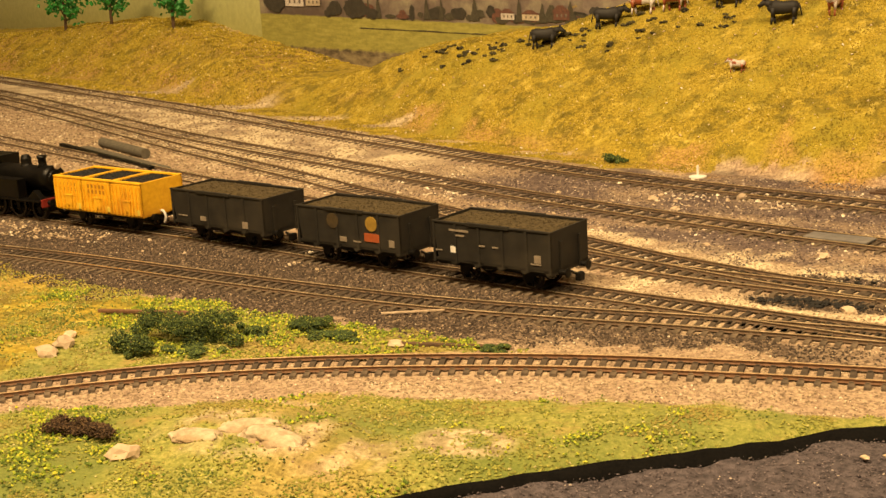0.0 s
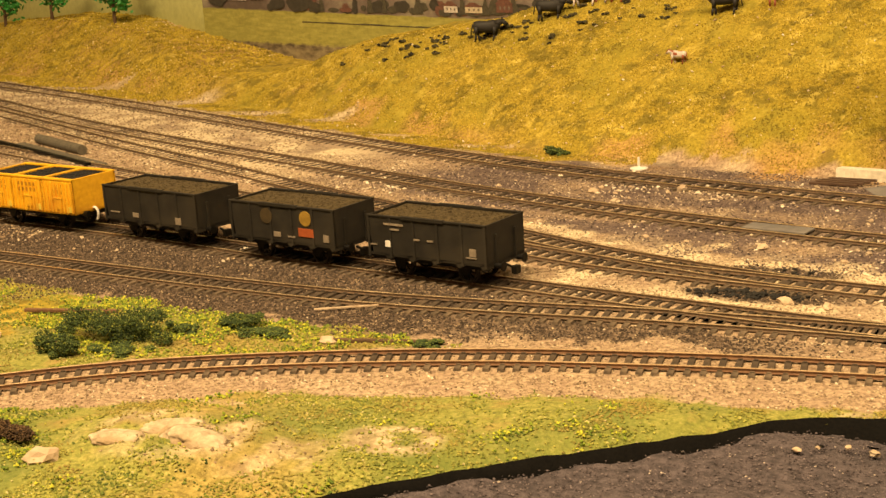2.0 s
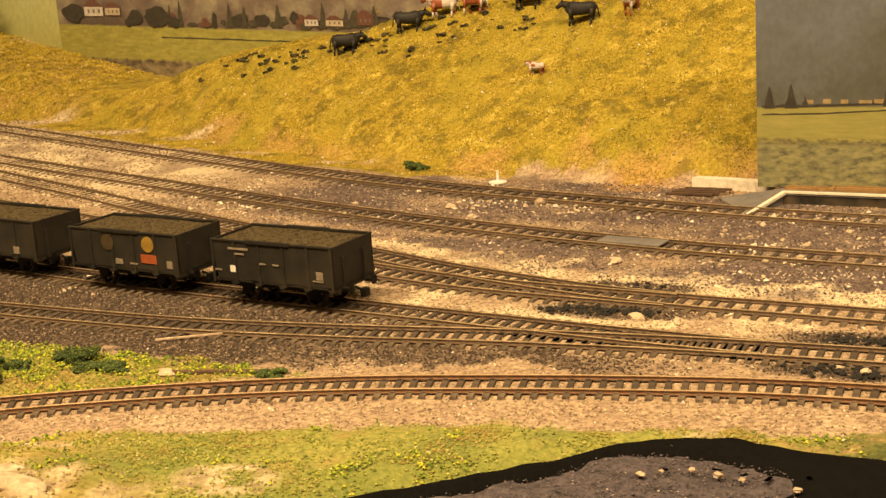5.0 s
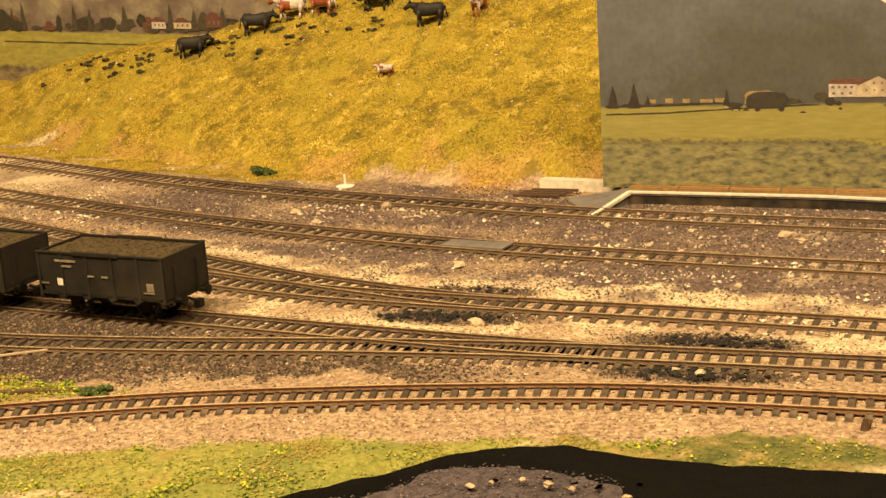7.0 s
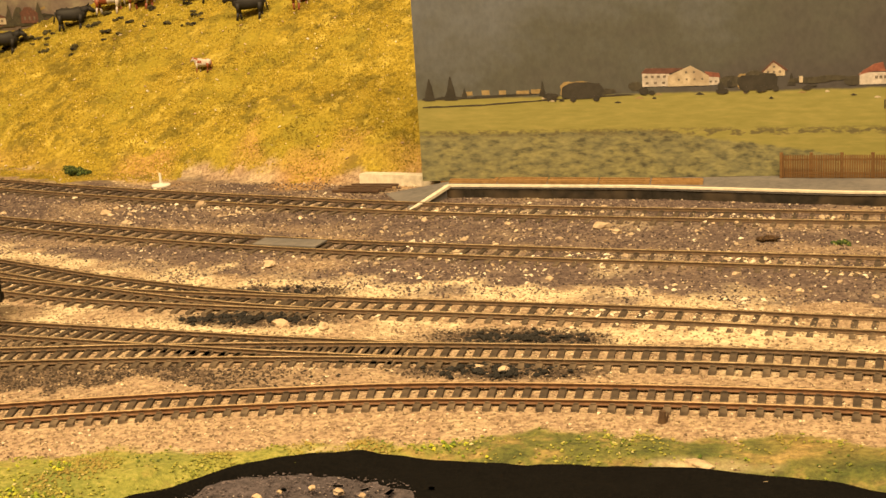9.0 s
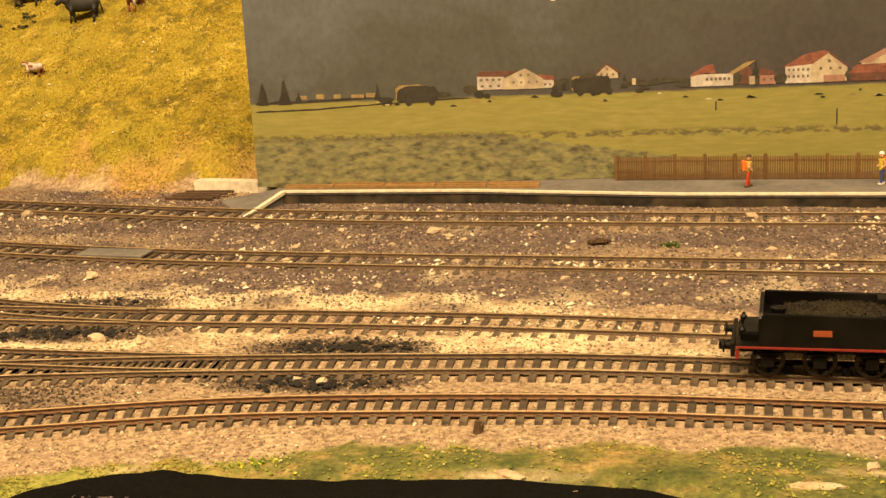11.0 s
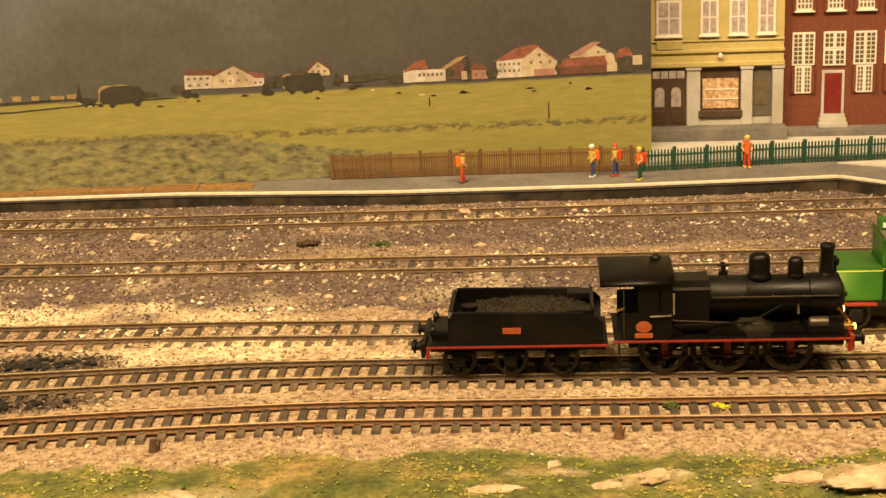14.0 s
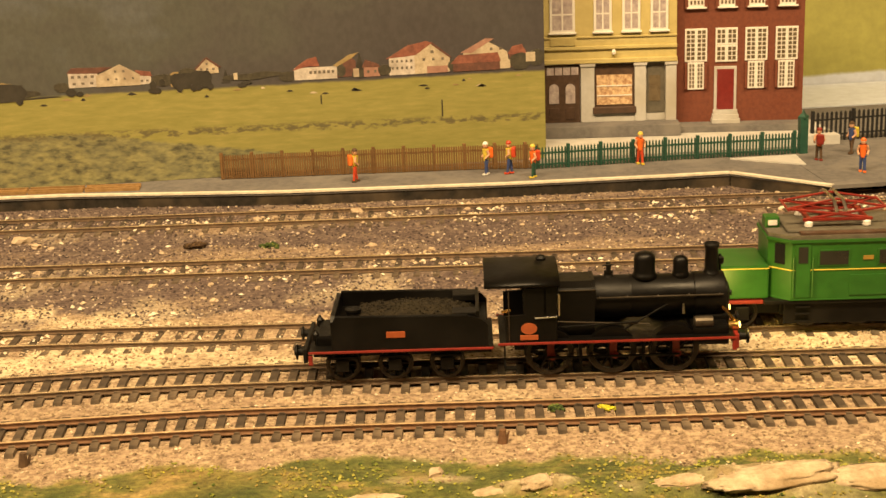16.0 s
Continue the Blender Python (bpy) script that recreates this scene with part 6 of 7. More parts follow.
print_shape("printed_sky", ((-5, 121), (-3, 114), (0, 112.6), (3, 110.6), (7, 110), (11, 109.2), (14, 108.2), (16, 106.8), (18, 106.4), (20, 108.4), (23, 109.6), (27, 111.4), (30, 113.4), (34, 121)), PRINT_SKY, lift=0.12)
print_shape("printed_sky", ((-155, 150), (223, 130), (223, 190), (-155, 190)), PRINT_SKY, lift=0.12)

far_board = bpy.data.objects["backdrop.001"]


def far_shape(name, outline, mat, lift):
    """A printed patch, given as x and z, on the slanting far board."""
    bm = bmesh.new()
    bm.faces.new([bm.verts.new(Vector((u, (640 + (-560 - u) * (0.32 if u < -560 else 0.08)) - lift, v)) * MM) for u, v in outline])
    part(name, bm, mat, far_board)


def far_clump(name, x, z, w, h, mat, lift, n=16):
    """A tree or cart as an uneven rounded outline."""
    far_shape(name, [(x + w / 2 + w / 2 * math.cos(a) * rnd.uniform(0.8, 1.12), z + h / 2 + h / 2 * math.sin(a) * rnd.uniform(0.8, 1.12)) for a in np.linspace(0, 2 * math.pi, n, endpoint=False)], mat, lift)


def far_house(x, z, w, h, wall, roof, lift):
    far_shape("printed_wall", ((x, z), (x + w, z), (x + w, z + h * 0.6), (x, z + h * 0.62)), wall, lift)
    far_shape("printed_roof", ((x - 1.5, z + h * 0.58), (x + w + 1.5, z + h * 0.56), (x + w * 0.62, z + h), (x + w * 0.3, z + h)), roof, lift + 0.2)
    for k in range(3):
        u = x + w * (0.2 + 0.27 * k)
        far_shape("printed_window", ((u, z + h * 0.2), (u + w * 0.1, z + h * 0.2), (u + w * 0.1, z + h * 0.42), (u, z + h * 0.42)), PRINT_SHADE, lift + 0.3)


for k in range(46):
    u = rnd.uniform(-900, -520)
    far_clump("printed_tree", u, 74 - 0.004 * u + rnd.uniform(-4, 1), rnd.uniform(8, 26), rnd.uniform(5, 15), (PRINT_TREE, PRINT_DARK, PRINT_MAROON)[k % 3], 0.6 + 0.01 * k)
for k, (u, w, h) in enumerate(((-862, 9, 24), (-846, 11, 28), (-770, 12, 26), (-748, 9, 22), (-700, 16, 24), (-640, 10, 26), (-610, 12, 20), (-575, 16, 22))):
    far_shape("printed_conifer", [(u + w / 2 * (1 - q / 6) * rnd.uniform(0.75, 1.1), 75 + h * q / 6) for q in range(7)] + [(u - w / 2 * (1 - q / 6) * rnd.uniform(0.75, 1.1), 75 + h * q / 6) for q in range(6, -1, -1)], PRINT_TREE, 1.1 + 0.02 * k)
far_shape("printed_slope", ((-600, 82), (-540, 80), (-480, 84), (-480, 104), (-530, 102), (-570, 92)), PRINT_RIM, 0.5)
for u, z, w, h, wall in ((-664, 77, 18, 11, PRINT_WHITE), (-636, 77, 22, 10, PRINT_CREAM), (-596, 78, 20, 14, PRINT_MAROON), (-1008, 86, 34, 18, PRINT_WHITE), (-970, 87, 26, 14, PRINT_CREAM)):
    far_house(u, z, w, h, wall, PRINT_MAROON, 1.6)
for u, z, w, h in ((-1050, 78, 42, 22), (-932, 76, 26, 17), (-906, 74, 46, 22), (-938, 74, 12, 10), (-866, 74, 20, 12)):
    far_clump("printed_cart", u, z, w, h, PRINT_DARK, 1.5 + 0.0008 * (u + 1000))
hedge = [(u, 62.5 - 0.010 * (u + 800) + rnd.uniform(0.3, 1.3)) for u in range(-880, -560, 9)]
far_shape("printed_hedge", [(-880, 63.0), (-560, 60.0)] + hedge[::-1], PRINT_TREE, 0.5)

# trees round the printed houses
for u, z, w, h in ((-34, 57.5, 9, 5), (16, 58, 12, 6.5), (30, 60, 10, 7), (52, 59, 26, 3.4), (82, 57, 9, 5.5), (112, 58, 5, 7), (134, 57.5, 7, 6), (171, 58, 7, 6), (204, 57, 12, 9), (214, 58.5, 9, 9), (-60, 56, 20, 3.4), (66, 60, 18, 3), (120, 57, 8, 4)):
    printed_lump(u, z, w, h, PRINT_TREE, 0.25 + 0.0004 * u, 2.1, 18)


def front_cloth():
    c = smooth_line(CLOTH, 4.0)
    bm = bmesh.new()
    t = np.gradient(c, axis=0)
    t /= np.linalg.norm(t, axis=1)[:, None]
    rings = []
    for k, (p, d) in enumerate(zip(c, t)):
        n = Vector((d[1], -d[0]))
        wide = float(np.interp(p[0], (-420, -240, -110, -70, -40, 60, 620), (5, 5, 8, 18, 60, 160, 200)))
        ring = []
        for u, z in ((-0.5, -1.0), (0.0, 1.4), (0.8, 2.4), (1.8, 2.8), (3.4, 1.8), (wide * 0.55 + 1.5, 0.8), (wide, -0.5), (wide + 2, -6)):
            j = 1.6 * noise.noise(Vector((p[0] * 0.035, u * 0.08, 3))) + 0.7 * noise.noise(Vector((p[0] * 0.13, u * 0.2, 8)))
            ring.append(bm.verts.new(((p[0] + n.x * u) * MM, (p[1] + n.y * u + j * 0.25) * MM, (z + j) * MM)))
        rings.append(ring)
    for a, b in zip(rings, rings[1:]):
        for i in range(len(a) - 1):
            bm.faces.new((a[i], a[i + 1], b[i + 1], b[i]))
    return tagged(link("cloth", bm, CLOTH_BLACK, smooth=True), "black cloth edging draped along the layout's front", "cloth")


front_cloth()


def pile_rug():
    xs, ys = np.arange(-420, 60, 2.2), np.arange(-420, -96, 2.2)
    gx, gy = np.meshgrid(xs, ys)
    gz = -2.6 + 2.2 * wave(gx, gy, 14, 31) + 1.6 * wave(gx, gy, 4, 32)
    edge = line_at(CLOTH, gx) - 4.5
    gz = np.where(gy > edge, -5.0, gz)
    verts = (np.stack([gx, gy, gz], -1).reshape(-1, 3) * MM).tolist()
    nx = len(xs)
    i = (np.arange(len(ys) - 1)[:, None] * nx + np.arange(nx - 1)[None]).ravel()
    me = bpy.data.meshes.new("pile_rug")
    me.from_pydata(verts, [], np.stack([i, i + 1, i + nx + 1, i + nx], 1).tolist())
    me.materials.append(RUG)
    return tagged(new("rug", me), "matted grey-brown fibre pile before the layout", "rug")


pile_rug()
for k, (sx, sy, w) in enumerate(((-89, -113, 3.2), (-80, -115, 2.6), (-72, -116, 4.0), (-105, -117, 2.4), (-60, -112, 1.8))):
    bm = bmesh.new()
    rows = [[bm.verts.new(Vector((w * (i / 4 - 0.5), 1.6 * (j / 2 - 0.5), 0.5 + 0.8 * noise.noise(Vector((i, j, k * 3.0))))) * MM) for j in range(3)] for i in range(5)]
    for i in range(4):
        for j in range(2):
            bm.faces.new((rows[i][j], rows[i + 1][j], rows[i + 1][j + 1], rows[i][j + 1]))
    bmesh.ops.solidify(bm, geom=bm.faces[:], thickness=0.15 * MM)
    ob = tagged(link("paper_scrap", bm, WHITE), "torn whitish paper scrap on the dark pile", "scrap", "scraps by the cloth")
    ob.matrix_world = pose(sx * MM, sy * MM, 1.2 * MM, 0, 0, 37 * k)
st = base("staple", Matrix(), "small metal staple in the black cloth", "staple")
part("wire", rod((1, -121, 3.4), (9, -122, 3.2), 0.35, n=6), NICKEL, st)


# ---- loose scenery scattered over the ground ----
def islands(name, x, y, z, size, mat, label, category, flat=0.7):
    """Many tiny uneven lumps joined into one mesh."""
    n = len(x)
    rng = np.random.default_rng(len(name) + n)
    octa = np.array(((1, 0, 0), (0, 1, 0), (-1, 0, 0), (0, -1, 0), (0, 0, 1), (0, 0, -1)), float)
    tri = np.array(((0, 1, 4), (1, 2, 4), (2, 3, 4), (3, 0, 4), (1, 0, 5), (2, 1, 5), (3, 2, 5), (0, 3, 5)))
    a = rng.uniform(0, 2 * np.pi, n)
    v = octa[None] * (size[:, None, None] * rng.uniform(0.6, 1.25, (n, 6, 1)))
    c, s_ = np.cos(a)[:, None], np.sin(a)[:, None]
    vx, vy = v[..., 0] * c - v[..., 1] * s_, v[..., 0] * s_ + v[..., 1] * c
    tilt = rng.uniform(-0.5, 0.5, (n, 1))
    vz = v[..., 2] * flat + vx * tilt
    pts = np.stack([vx + x[:, None], vy + y[:, None], vz + z[:, None]], -1).reshape(-1, 3) * MM
    f = (tri[None] + 6 * np.arange(n)[:, None, None]).reshape(-1, 3)
    me = bpy.data.meshes.new(name)
    me.from_pydata(pts.tolist(), [], f.tolist())
    me.materials.append(mat)
    return tagged(new(name, me), label, category, kind="stuff")


def flecks(name, stops, rough=0.95, patch=None, size=26, gold=None, edge=(0.46, 0.64)):
    m, nt, bsdf = nodes_of(name)
    geo = nt.nodes.new("ShaderNodeNewGeometry")
    col = ramp(nt, geo.outputs["Random Per Island"], stops)
    if patch:
        col = mix(nt, col, patch, ramp(nt, noise_node(nt, size, 4.0, 0.65), ((edge[0], (0, 0, 0)), (edge[1], (0.75, 0.75, 0.75)))))
    if gold:
        col = mix(nt, col, gold, ramp(nt, noise_node(nt, size * 0.6, 5.0, 0.7), ((0.53, (0, 0, 0)), (0.63, (0.7, 0.7, 0.7)))))
    fine = noise_node(nt, 900, 2.0)
    col = mix(nt, col, ramp(nt, fine, ((0.3, (0.7, 0.7, 0.7)), (0.7, (1.1, 1.1, 1.1)))), 1.0, "MULTIPLY")
    nt.links.new(col, bsdf.inputs["Base Color"])
    bsdf.inputs["Roughness"].default_value = rough
    return m


BALLAST = flecks("ballast_stones", ((0.0, (0.09, 0.058, 0.034)), (0.25, (0.235, 0.168, 0.103)), (0.62, (0.385, 0.294, 0.183)), (0.92, (0.54, 0.435, 0.285)), (1.0, (0.84, 0.74, 0.57))), patch=(0.29, 0.205, 0.13), size=60)
CINDER = flecks("brown_cinders", ((0.0, (0.025, 0.017, 0.016)), (0.45, (0.10, 0.070, 0.064)), (0.85, (0.20, 0.148, 0.125)), (1.0, (0.60, 0.50, 0.40))))
SOOT = flecks("dark_dirty_ballast", ((0.0, (0.018, 0.012, 0.008)), (0.5, (0.055, 0.037, 0.024)), (0.9, (0.12, 0.083, 0.055)), (1.0, (0.36, 0.27, 0.18))))
TURF = flecks("yellow_green_turf", ((0.0, (0.14, 0.17, 0.026)), (0.35, (0.22, 0.24, 0.038)), (0.7, (0.31, 0.31, 0.055)), (0.95, (0.42, 0.40, 0.08)), (1.0, (0.62, 0.54, 0.28))), patch=(0.30, 0.205, 0.06), size=30)
LIME = flecks("lime_foam_crumbs", ((0.0, (0.07, 0.12, 0.014)), (0.35, (0.18, 0.25, 0.022)), (0.72, (0.34, 0.39, 0.03)), (1.0, (0.62, 0.58, 0.05))))
DEEP_TURF = flecks("dark_green_turf", ((0.0, (0.05, 0.08, 0.015)), (0.5, (0.11, 0.15, 0.025)), (1.0, (0.22, 0.25, 0.035))))
DARK_LEAF = flecks("dark_foam_leaf", ((0.0, (0.018, 0.036, 0.010)), (0.5, (0.050, 0.082, 0.020)), (0.85, (0.10, 0.145, 0.028)), (1.0, (0.26, 0.28, 0.04))))
STRAW = flecks("straw_turf", ((0.0, (0.225, 0.165, 0.011)), (0.3, (0.31, 0.230, 0.015)), (0.7, (0.405, 0.306, 0.022)), (0.96, (0.52, 0.40, 0.055)), (1.0, (0.80, 0.68, 0.38))), patch=(0.15, 0.115, 0.010), size=60, gold=(0.60, 0.45, 0.055), edge=(0.50, 0.60))


def scatter(n, x0, x1, y0, y1, seed, test):
    rng = np.random.default_rng(seed)
    x, y = rng.uniform(x0, x1, n), rng.uniform(y0, y1, n)
    keep = rng.uniform(0, 1, n) < test(x, y)
    return x[keep], y[keep]


def clear_of_rails(x, y):
    ok = np.ones(len(x))
    for line, g, a, b in ((T1, 20.5, -1500, 600), (T2, 19, -1400, 600), (T3, 17, -1400, 600), (T3C, 18, -1300, -150), (TW, 17, -1000, -95), (T4, 16.8, -1000, 600), (T5, 15.6, -550, 600)):
        ly = np.interp(x, line[:, 0], line[:, 1])
        sl = np.interp(x, line[:, 0], np.gradient(line[:, 1], line[:, 0]))
        d = np.abs(np.abs(y - ly) / np.sqrt(1 + sl**2) - g / 2)
        ok *= np.where((d < 1.7) & (x > a) & (x < b), 0, 1)
    return ok


def masks(x, y):
    m = ground_masks(x, y)
    m["front"] = (y > line_at(CLOTH, x) + 1).astype(float)
    return m


rng = np.random.default_rng(4)
x, y = scatter(150000, -620, 380, -230, 330, 1, lambda x, y: (lambda m: clear_of_rails(x, y) * m["front"] * (1 - m["green"]) * (1 - m["straw"]) * (1 - 0.9 * m["dirty"]) * (1 - 0.96 * m["brown"] * (1 - m["pale"])))(masks(x, y)))
islands("gravel", x, y, ground_height(x, y) + 0.15, rng.uniform(0.3, 0.8, len(x)), BALLAST, "pale pinkish ballast chips round the tracks", "gravel")
x, y = scatter(60000, -560, 380, 20, 330, 2, lambda x, y: (lambda m: clear_of_rails(x, y) * m["brown"] * (1 - m["straw"]))(masks(x, y)))
islands("cinders", x, y, ground_height(x, y) + 0.1, rng.uniform(0.35, 1.0, len(x)), CINDER, "brown cinder and earth crumbs between tracks", "gravel")
x, y = scatter(100000, -700, 0, -80, 120, 3, lambda x, y: (lambda m: clear_of_rails(x, y) * m["dirty"])(masks(x, y)))
islands("sooty_ballast", x, y, ground_height(x, y) + 0.1, rng.uniform(0.35, 1.0, len(x)), SOOT, "sooty dark ballast round the siding", "gravel")
x, y = scatter(34000, -1250, -620, 40, 760, 4, lambda x, y: (lambda m: clear_of_rails(x, y) * (1 - m["straw"]) * (1 - 0.85 * m["brown"]))(masks(x, y)))
islands("far_gravel", x, y, ground_height(x, y) + 0.2, rng.uniform(0.8, 1.6, len(x)), BALLAST, "pale ballast chips round the far tracks", "gravel")
x, y = scatter(260000, -640, 380, -330, 0, 5, lambda x, y: (lambda m: m["green"] * m["front"] * (1 - m["plaster"]) * (1 - 0.75 * m["deep"]) * (1 - 0.8 * m["orange"]) * np.clip(wave(x, y, 22, 41) * 2.0 + wave(x, y, 6, 45) * 1.2 - 1.1 + 1.2 * (y > -120) * (x < -300) * (x > -470), 0.05, 1))(masks(x, y)))
islands("turf", x, y, ground_height(x, y) + 0.35, rng.uniform(0.28, 0.8, len(x)), TURF, "yellow-green foam turf on the front verge", "grass", 0.8)
x, y = scatter(150000, -640, 380, -330, 0, 6, lambda x, y: (lambda m: m["green"] * m["front"] * (1 - m["plaster"]) * (1 - 0.8 * m["deep"]) * np.clip(wave(x, y, 26, 42) * 2.2 + wave(x, y, 7, 44) * 1.2 - 2.2, 0, 1))(masks(x, y)))
islands("dark_turf", x, y, ground_height(x, y) + 0.4, rng.uniform(0.3, 0.85, len(x)), DEEP_TURF, "dark green foam turf patches on the verge", "grass", 0.8)
x, y = scatter(230000, -900, 60, 300, 640, 7, lambda x, y: masks(x, y)["straw"] * np.clip(wave(x, y, 18, 43) * 1.6 - 0.1, 0.15, 1))
islands("straw_turf", x, y, ground_height(x, y) + 0.3, rng.uniform(0.3, 0.72, len(x)), STRAW, "straw-yellow fibre turf on the hill", "grass", 1.3)
x, y = scatter(60000, -1700, -900, 560, 1000, 8, lambda x, y: masks(x, y)["straw"])
islands("straw_turf", x, y, ground_height(x, y) + 0.3, rng.uniform(0.7, 1.4, len(x)), STRAW, "straw-yellow fibre turf on the far mound", "grass", 1.2)

def lime_patch(x, y):
    m = masks(x, y)
    lush = np.clip(wave(x, y, 30, 51) * 2.4 + wave(x, y, 9, 52) * 1.6 - 2.35, 0, 1)
    return m["green"] * m["front"] * (1 - m["plaster"]) * (1 - 0.9 * m["deep"]) * np.maximum(lush, 0.75 * np.clip(wave(x, y, 12, 53) * 2 - 0.5, 0, 1) * (y > -122) * (x < -290) * (x > -462))


x, y = scatter(120000, -560, 60, -260, -20, 31, lime_patch)
islands("lime_crumbs", x, y, ground_height(x, y) + rng.uniform(0.3, 1.6, len(x)), rng.uniform(0.4, 0.95, len(x)), LIME, "lime-green foam crumbs clustered on the verge", "grass", 0.9)
CHIP = flecks("white_stone_chips", ((0.0, (0.40, 0.30, 0.19)), (0.5, (0.62, 0.50, 0.35)), (1.0, (0.86, 0.79, 0.65))))


def chip_patch(x, y):
    """Pale chips gather along the rails and in drifts between the tracks."""
    beside = sum(np.exp(-((np.abs(y - np.interp(x, t[:, 0], t[:, 1])) - 13) / 4.5) ** 2) + 1.6 * np.exp(-((y - np.interp(x, t[:, 0], t[:, 1])) / 6.5) ** 2) * np.clip((x + 160) / 120, 0, 1) for t in (T1, T2, T3))
    drift = np.clip(wave(x, y * 1.8, 36, 61) * 3 - 1.9, 0, 1) * np.clip(wave(x, y, 8, 62) * 2.2 - 0.6, 0, 1)
    m = masks(x, y)
    return clear_of_rails(x, y) * (1 - m["straw"]) * (1 - m["green"]) * np.clip(0.5 * beside * np.clip(wave(x, y, 12, 63) * 3 - 1.5, 0, 1) + 0.6 * drift + 0.012, 0, 1)


x, y = scatter(75000, -640, 380, 30, 340, 33, chip_patch)
islands("stone_chips", x, y, ground_height(x, y) + 0.4, 0.4 + 1.4 * rng.uniform(0, 1, len(x)) ** 3.5, CHIP, "whitish stone chips strewn along the rails", "gravel", 0.6)
SPECK = flecks("pale_specks", ((0.0, (0.30, 0.20, 0.10)), (0.4, (0.55, 0.42, 0.26)), (1.0, (0.85, 0.80, 0.68))))
x, y = scatter(700, -700, 20, 300, 560, 21, lambda x, y: masks(x, y)["straw"] * 0.5)
islands("chips", x, y, ground_height(x, y) + 0.7, rng.uniform(0.5, 1.5, len(x)), SPECK, "pale chips caught in the hillside turf", "chips")
LINT = flecks("rug_fibres", ((0.0, (0.035, 0.027, 0.032)), (0.6, (0.11, 0.088, 0.098)), (0.97, (0.19, 0.155, 0.165)), (1.0, (0.5, 0.42, 0.36))))
x, y = scatter(60000, -420, 0, -330, -100, 22, lambda x, y: (y < line_at(CLOTH, x) - 6) * np.clip(1.3 - (x + 60) / 60, 0, 1))
islands("rug_fibre", x, y, -1.2 + 1.5 * wave(x, y, 14, 31) + rng.uniform(-0.6, 0.8, len(x)), rng.uniform(0.15, 0.6, len(x)), LINT, "grey-purple fibres of the matted rug", "rug fibres", 0.6)

# ---- stones, shrubs and litter ----
def ground_z(x, y):
    return float(ground_height(x, y))


OUTCROPS = ((214, -113, 20, 6, 3.0, 8), (240, -115, 20, 6.5, 3.2, -9), (262, -121, 15, 6, 3.2, -6), (188, -110, 9, 3, 1.6, 4), (150, -103, 5, 3, 2.8, 20), (18, -89, 5, 2.6, 1.4, -30), (26, -96, 6, 2.2, 1.4, -25), (41, -98, 6, 2, 1.2, 10), (105, -102, 8, 2.5, 1.2, 0), (137, -102, 6, 2.5, 1.4, 10), (-318, -190, 12, 6, 4, 25), (-300, -200, 15, 7, 4.5, -15), (-330, -206, 10, 6, 3, 10))
STONE_MESHES = []
for k in range(6):
    bm = blob(1.0, 50 + k, 0.6, 0.5, 2, stretch=(1.15, 0.75))
    me = bpy.data.meshes.new("stone")
    bm.to_mesh(me)
    bm.free()
    me.materials.append(ROCK)
    STONE_MESHES.append(me)


def stone(x, y, r, turn, k, words="pale loose stone lying on the ballast"):
    ob = new("stone", STONE_MESHES[k % 6])
    ob.matrix_world = pose(x * MM, y * MM, (ground_z(x, y) + r * 0.25) * MM, 0, 0, turn) @ Matrix.Scale(r, 4)
    return tagged(ob, words, "stone", "loose stones")


rnd = random.Random(3)
for sx, sy, r in ((-283, 264, 4), (-311, 222, 3), (-335, 246, 3.4), (-42, 206, 4), (-33, 196, 2.6), (-196, 135, 3.4), (152, 247, 3.4), (-478, -124, 5.5), (-476, -137, 5.5), (-486, -112, 4), (-348, -225, 5.5), (116, 222, 3), (124, -86, 2.4), (-56, -8, 2.4), (-66, -5, 1.8), (-140, 40, 3), (-160, 44, 3.4), (-88, -116, 1.8), (-97, -114, 1.3), (-80, -118, 1.2), (-112, -122, 1.5), (-106, -118, 1.0), (-62, -122, 1.4)):
    stone(sx, sy, r, rnd.uniform(0, 360), rnd.randint(0, 5))
for _ in range(150):
    sx = rnd.uniform(-420, 330)
    t1, t3 = np.interp(sx, T1[:, 0], T1[:, 1]), np.interp(sx, T3[:, 0], T3[:, 1])
    sy = rnd.uniform(t3 + 14, t1 + 22)
    if clear_of_rails(np.array([sx]), np.array([sy]))[0]:
        stone(sx, sy, rnd.choice((1.0, 1.2, 1.5, 1.9)), rnd.uniform(0, 360), rnd.randint(0, 5))


PALE_ROCK = paint("pale_plaster_rock", (0.26, 0.19, 0.11), (0.60, 0.49, 0.34), 0.9, 0.0, 230, 0.0008, (0.20, 0.12, 0.035))


def outcrop(x, y, rx, ry, h, turn, seed):
    """A low plaster rock with an uneven, ridged top."""
    bm = bmesh.new()
    made = bmesh.ops.create_icosphere(bm, subdivisions=4, radius=1)
    for v in made["verts"]:
        q = v.co * 1.6 + Vector((seed * 5.1, seed * 2.3, 0))
        k = 1 + 0.30 * noise.noise(q) + 0.16 * noise.noise(q * 3.1)
        ridge = 0.35 * abs(noise.noise(q * 2.2 + Vector((3, 1, 7)))) + 0.12 * noise.noise(q * 6)
        v.co = Vector((v.co.x * rx * k, v.co.y * ry * k, v.co.z * h * (0.75 + ridge))) * MM
    ob = tagged(link("rock", bm, PALE_ROCK, smooth=True), "pale plaster rock breaking through the green verge", "rock", "rocks on the verge")
    ob.matrix_world = pose(x * MM, y * MM, (ground_z(x, y) - h * 0.15) * MM, 0, 0, turn)


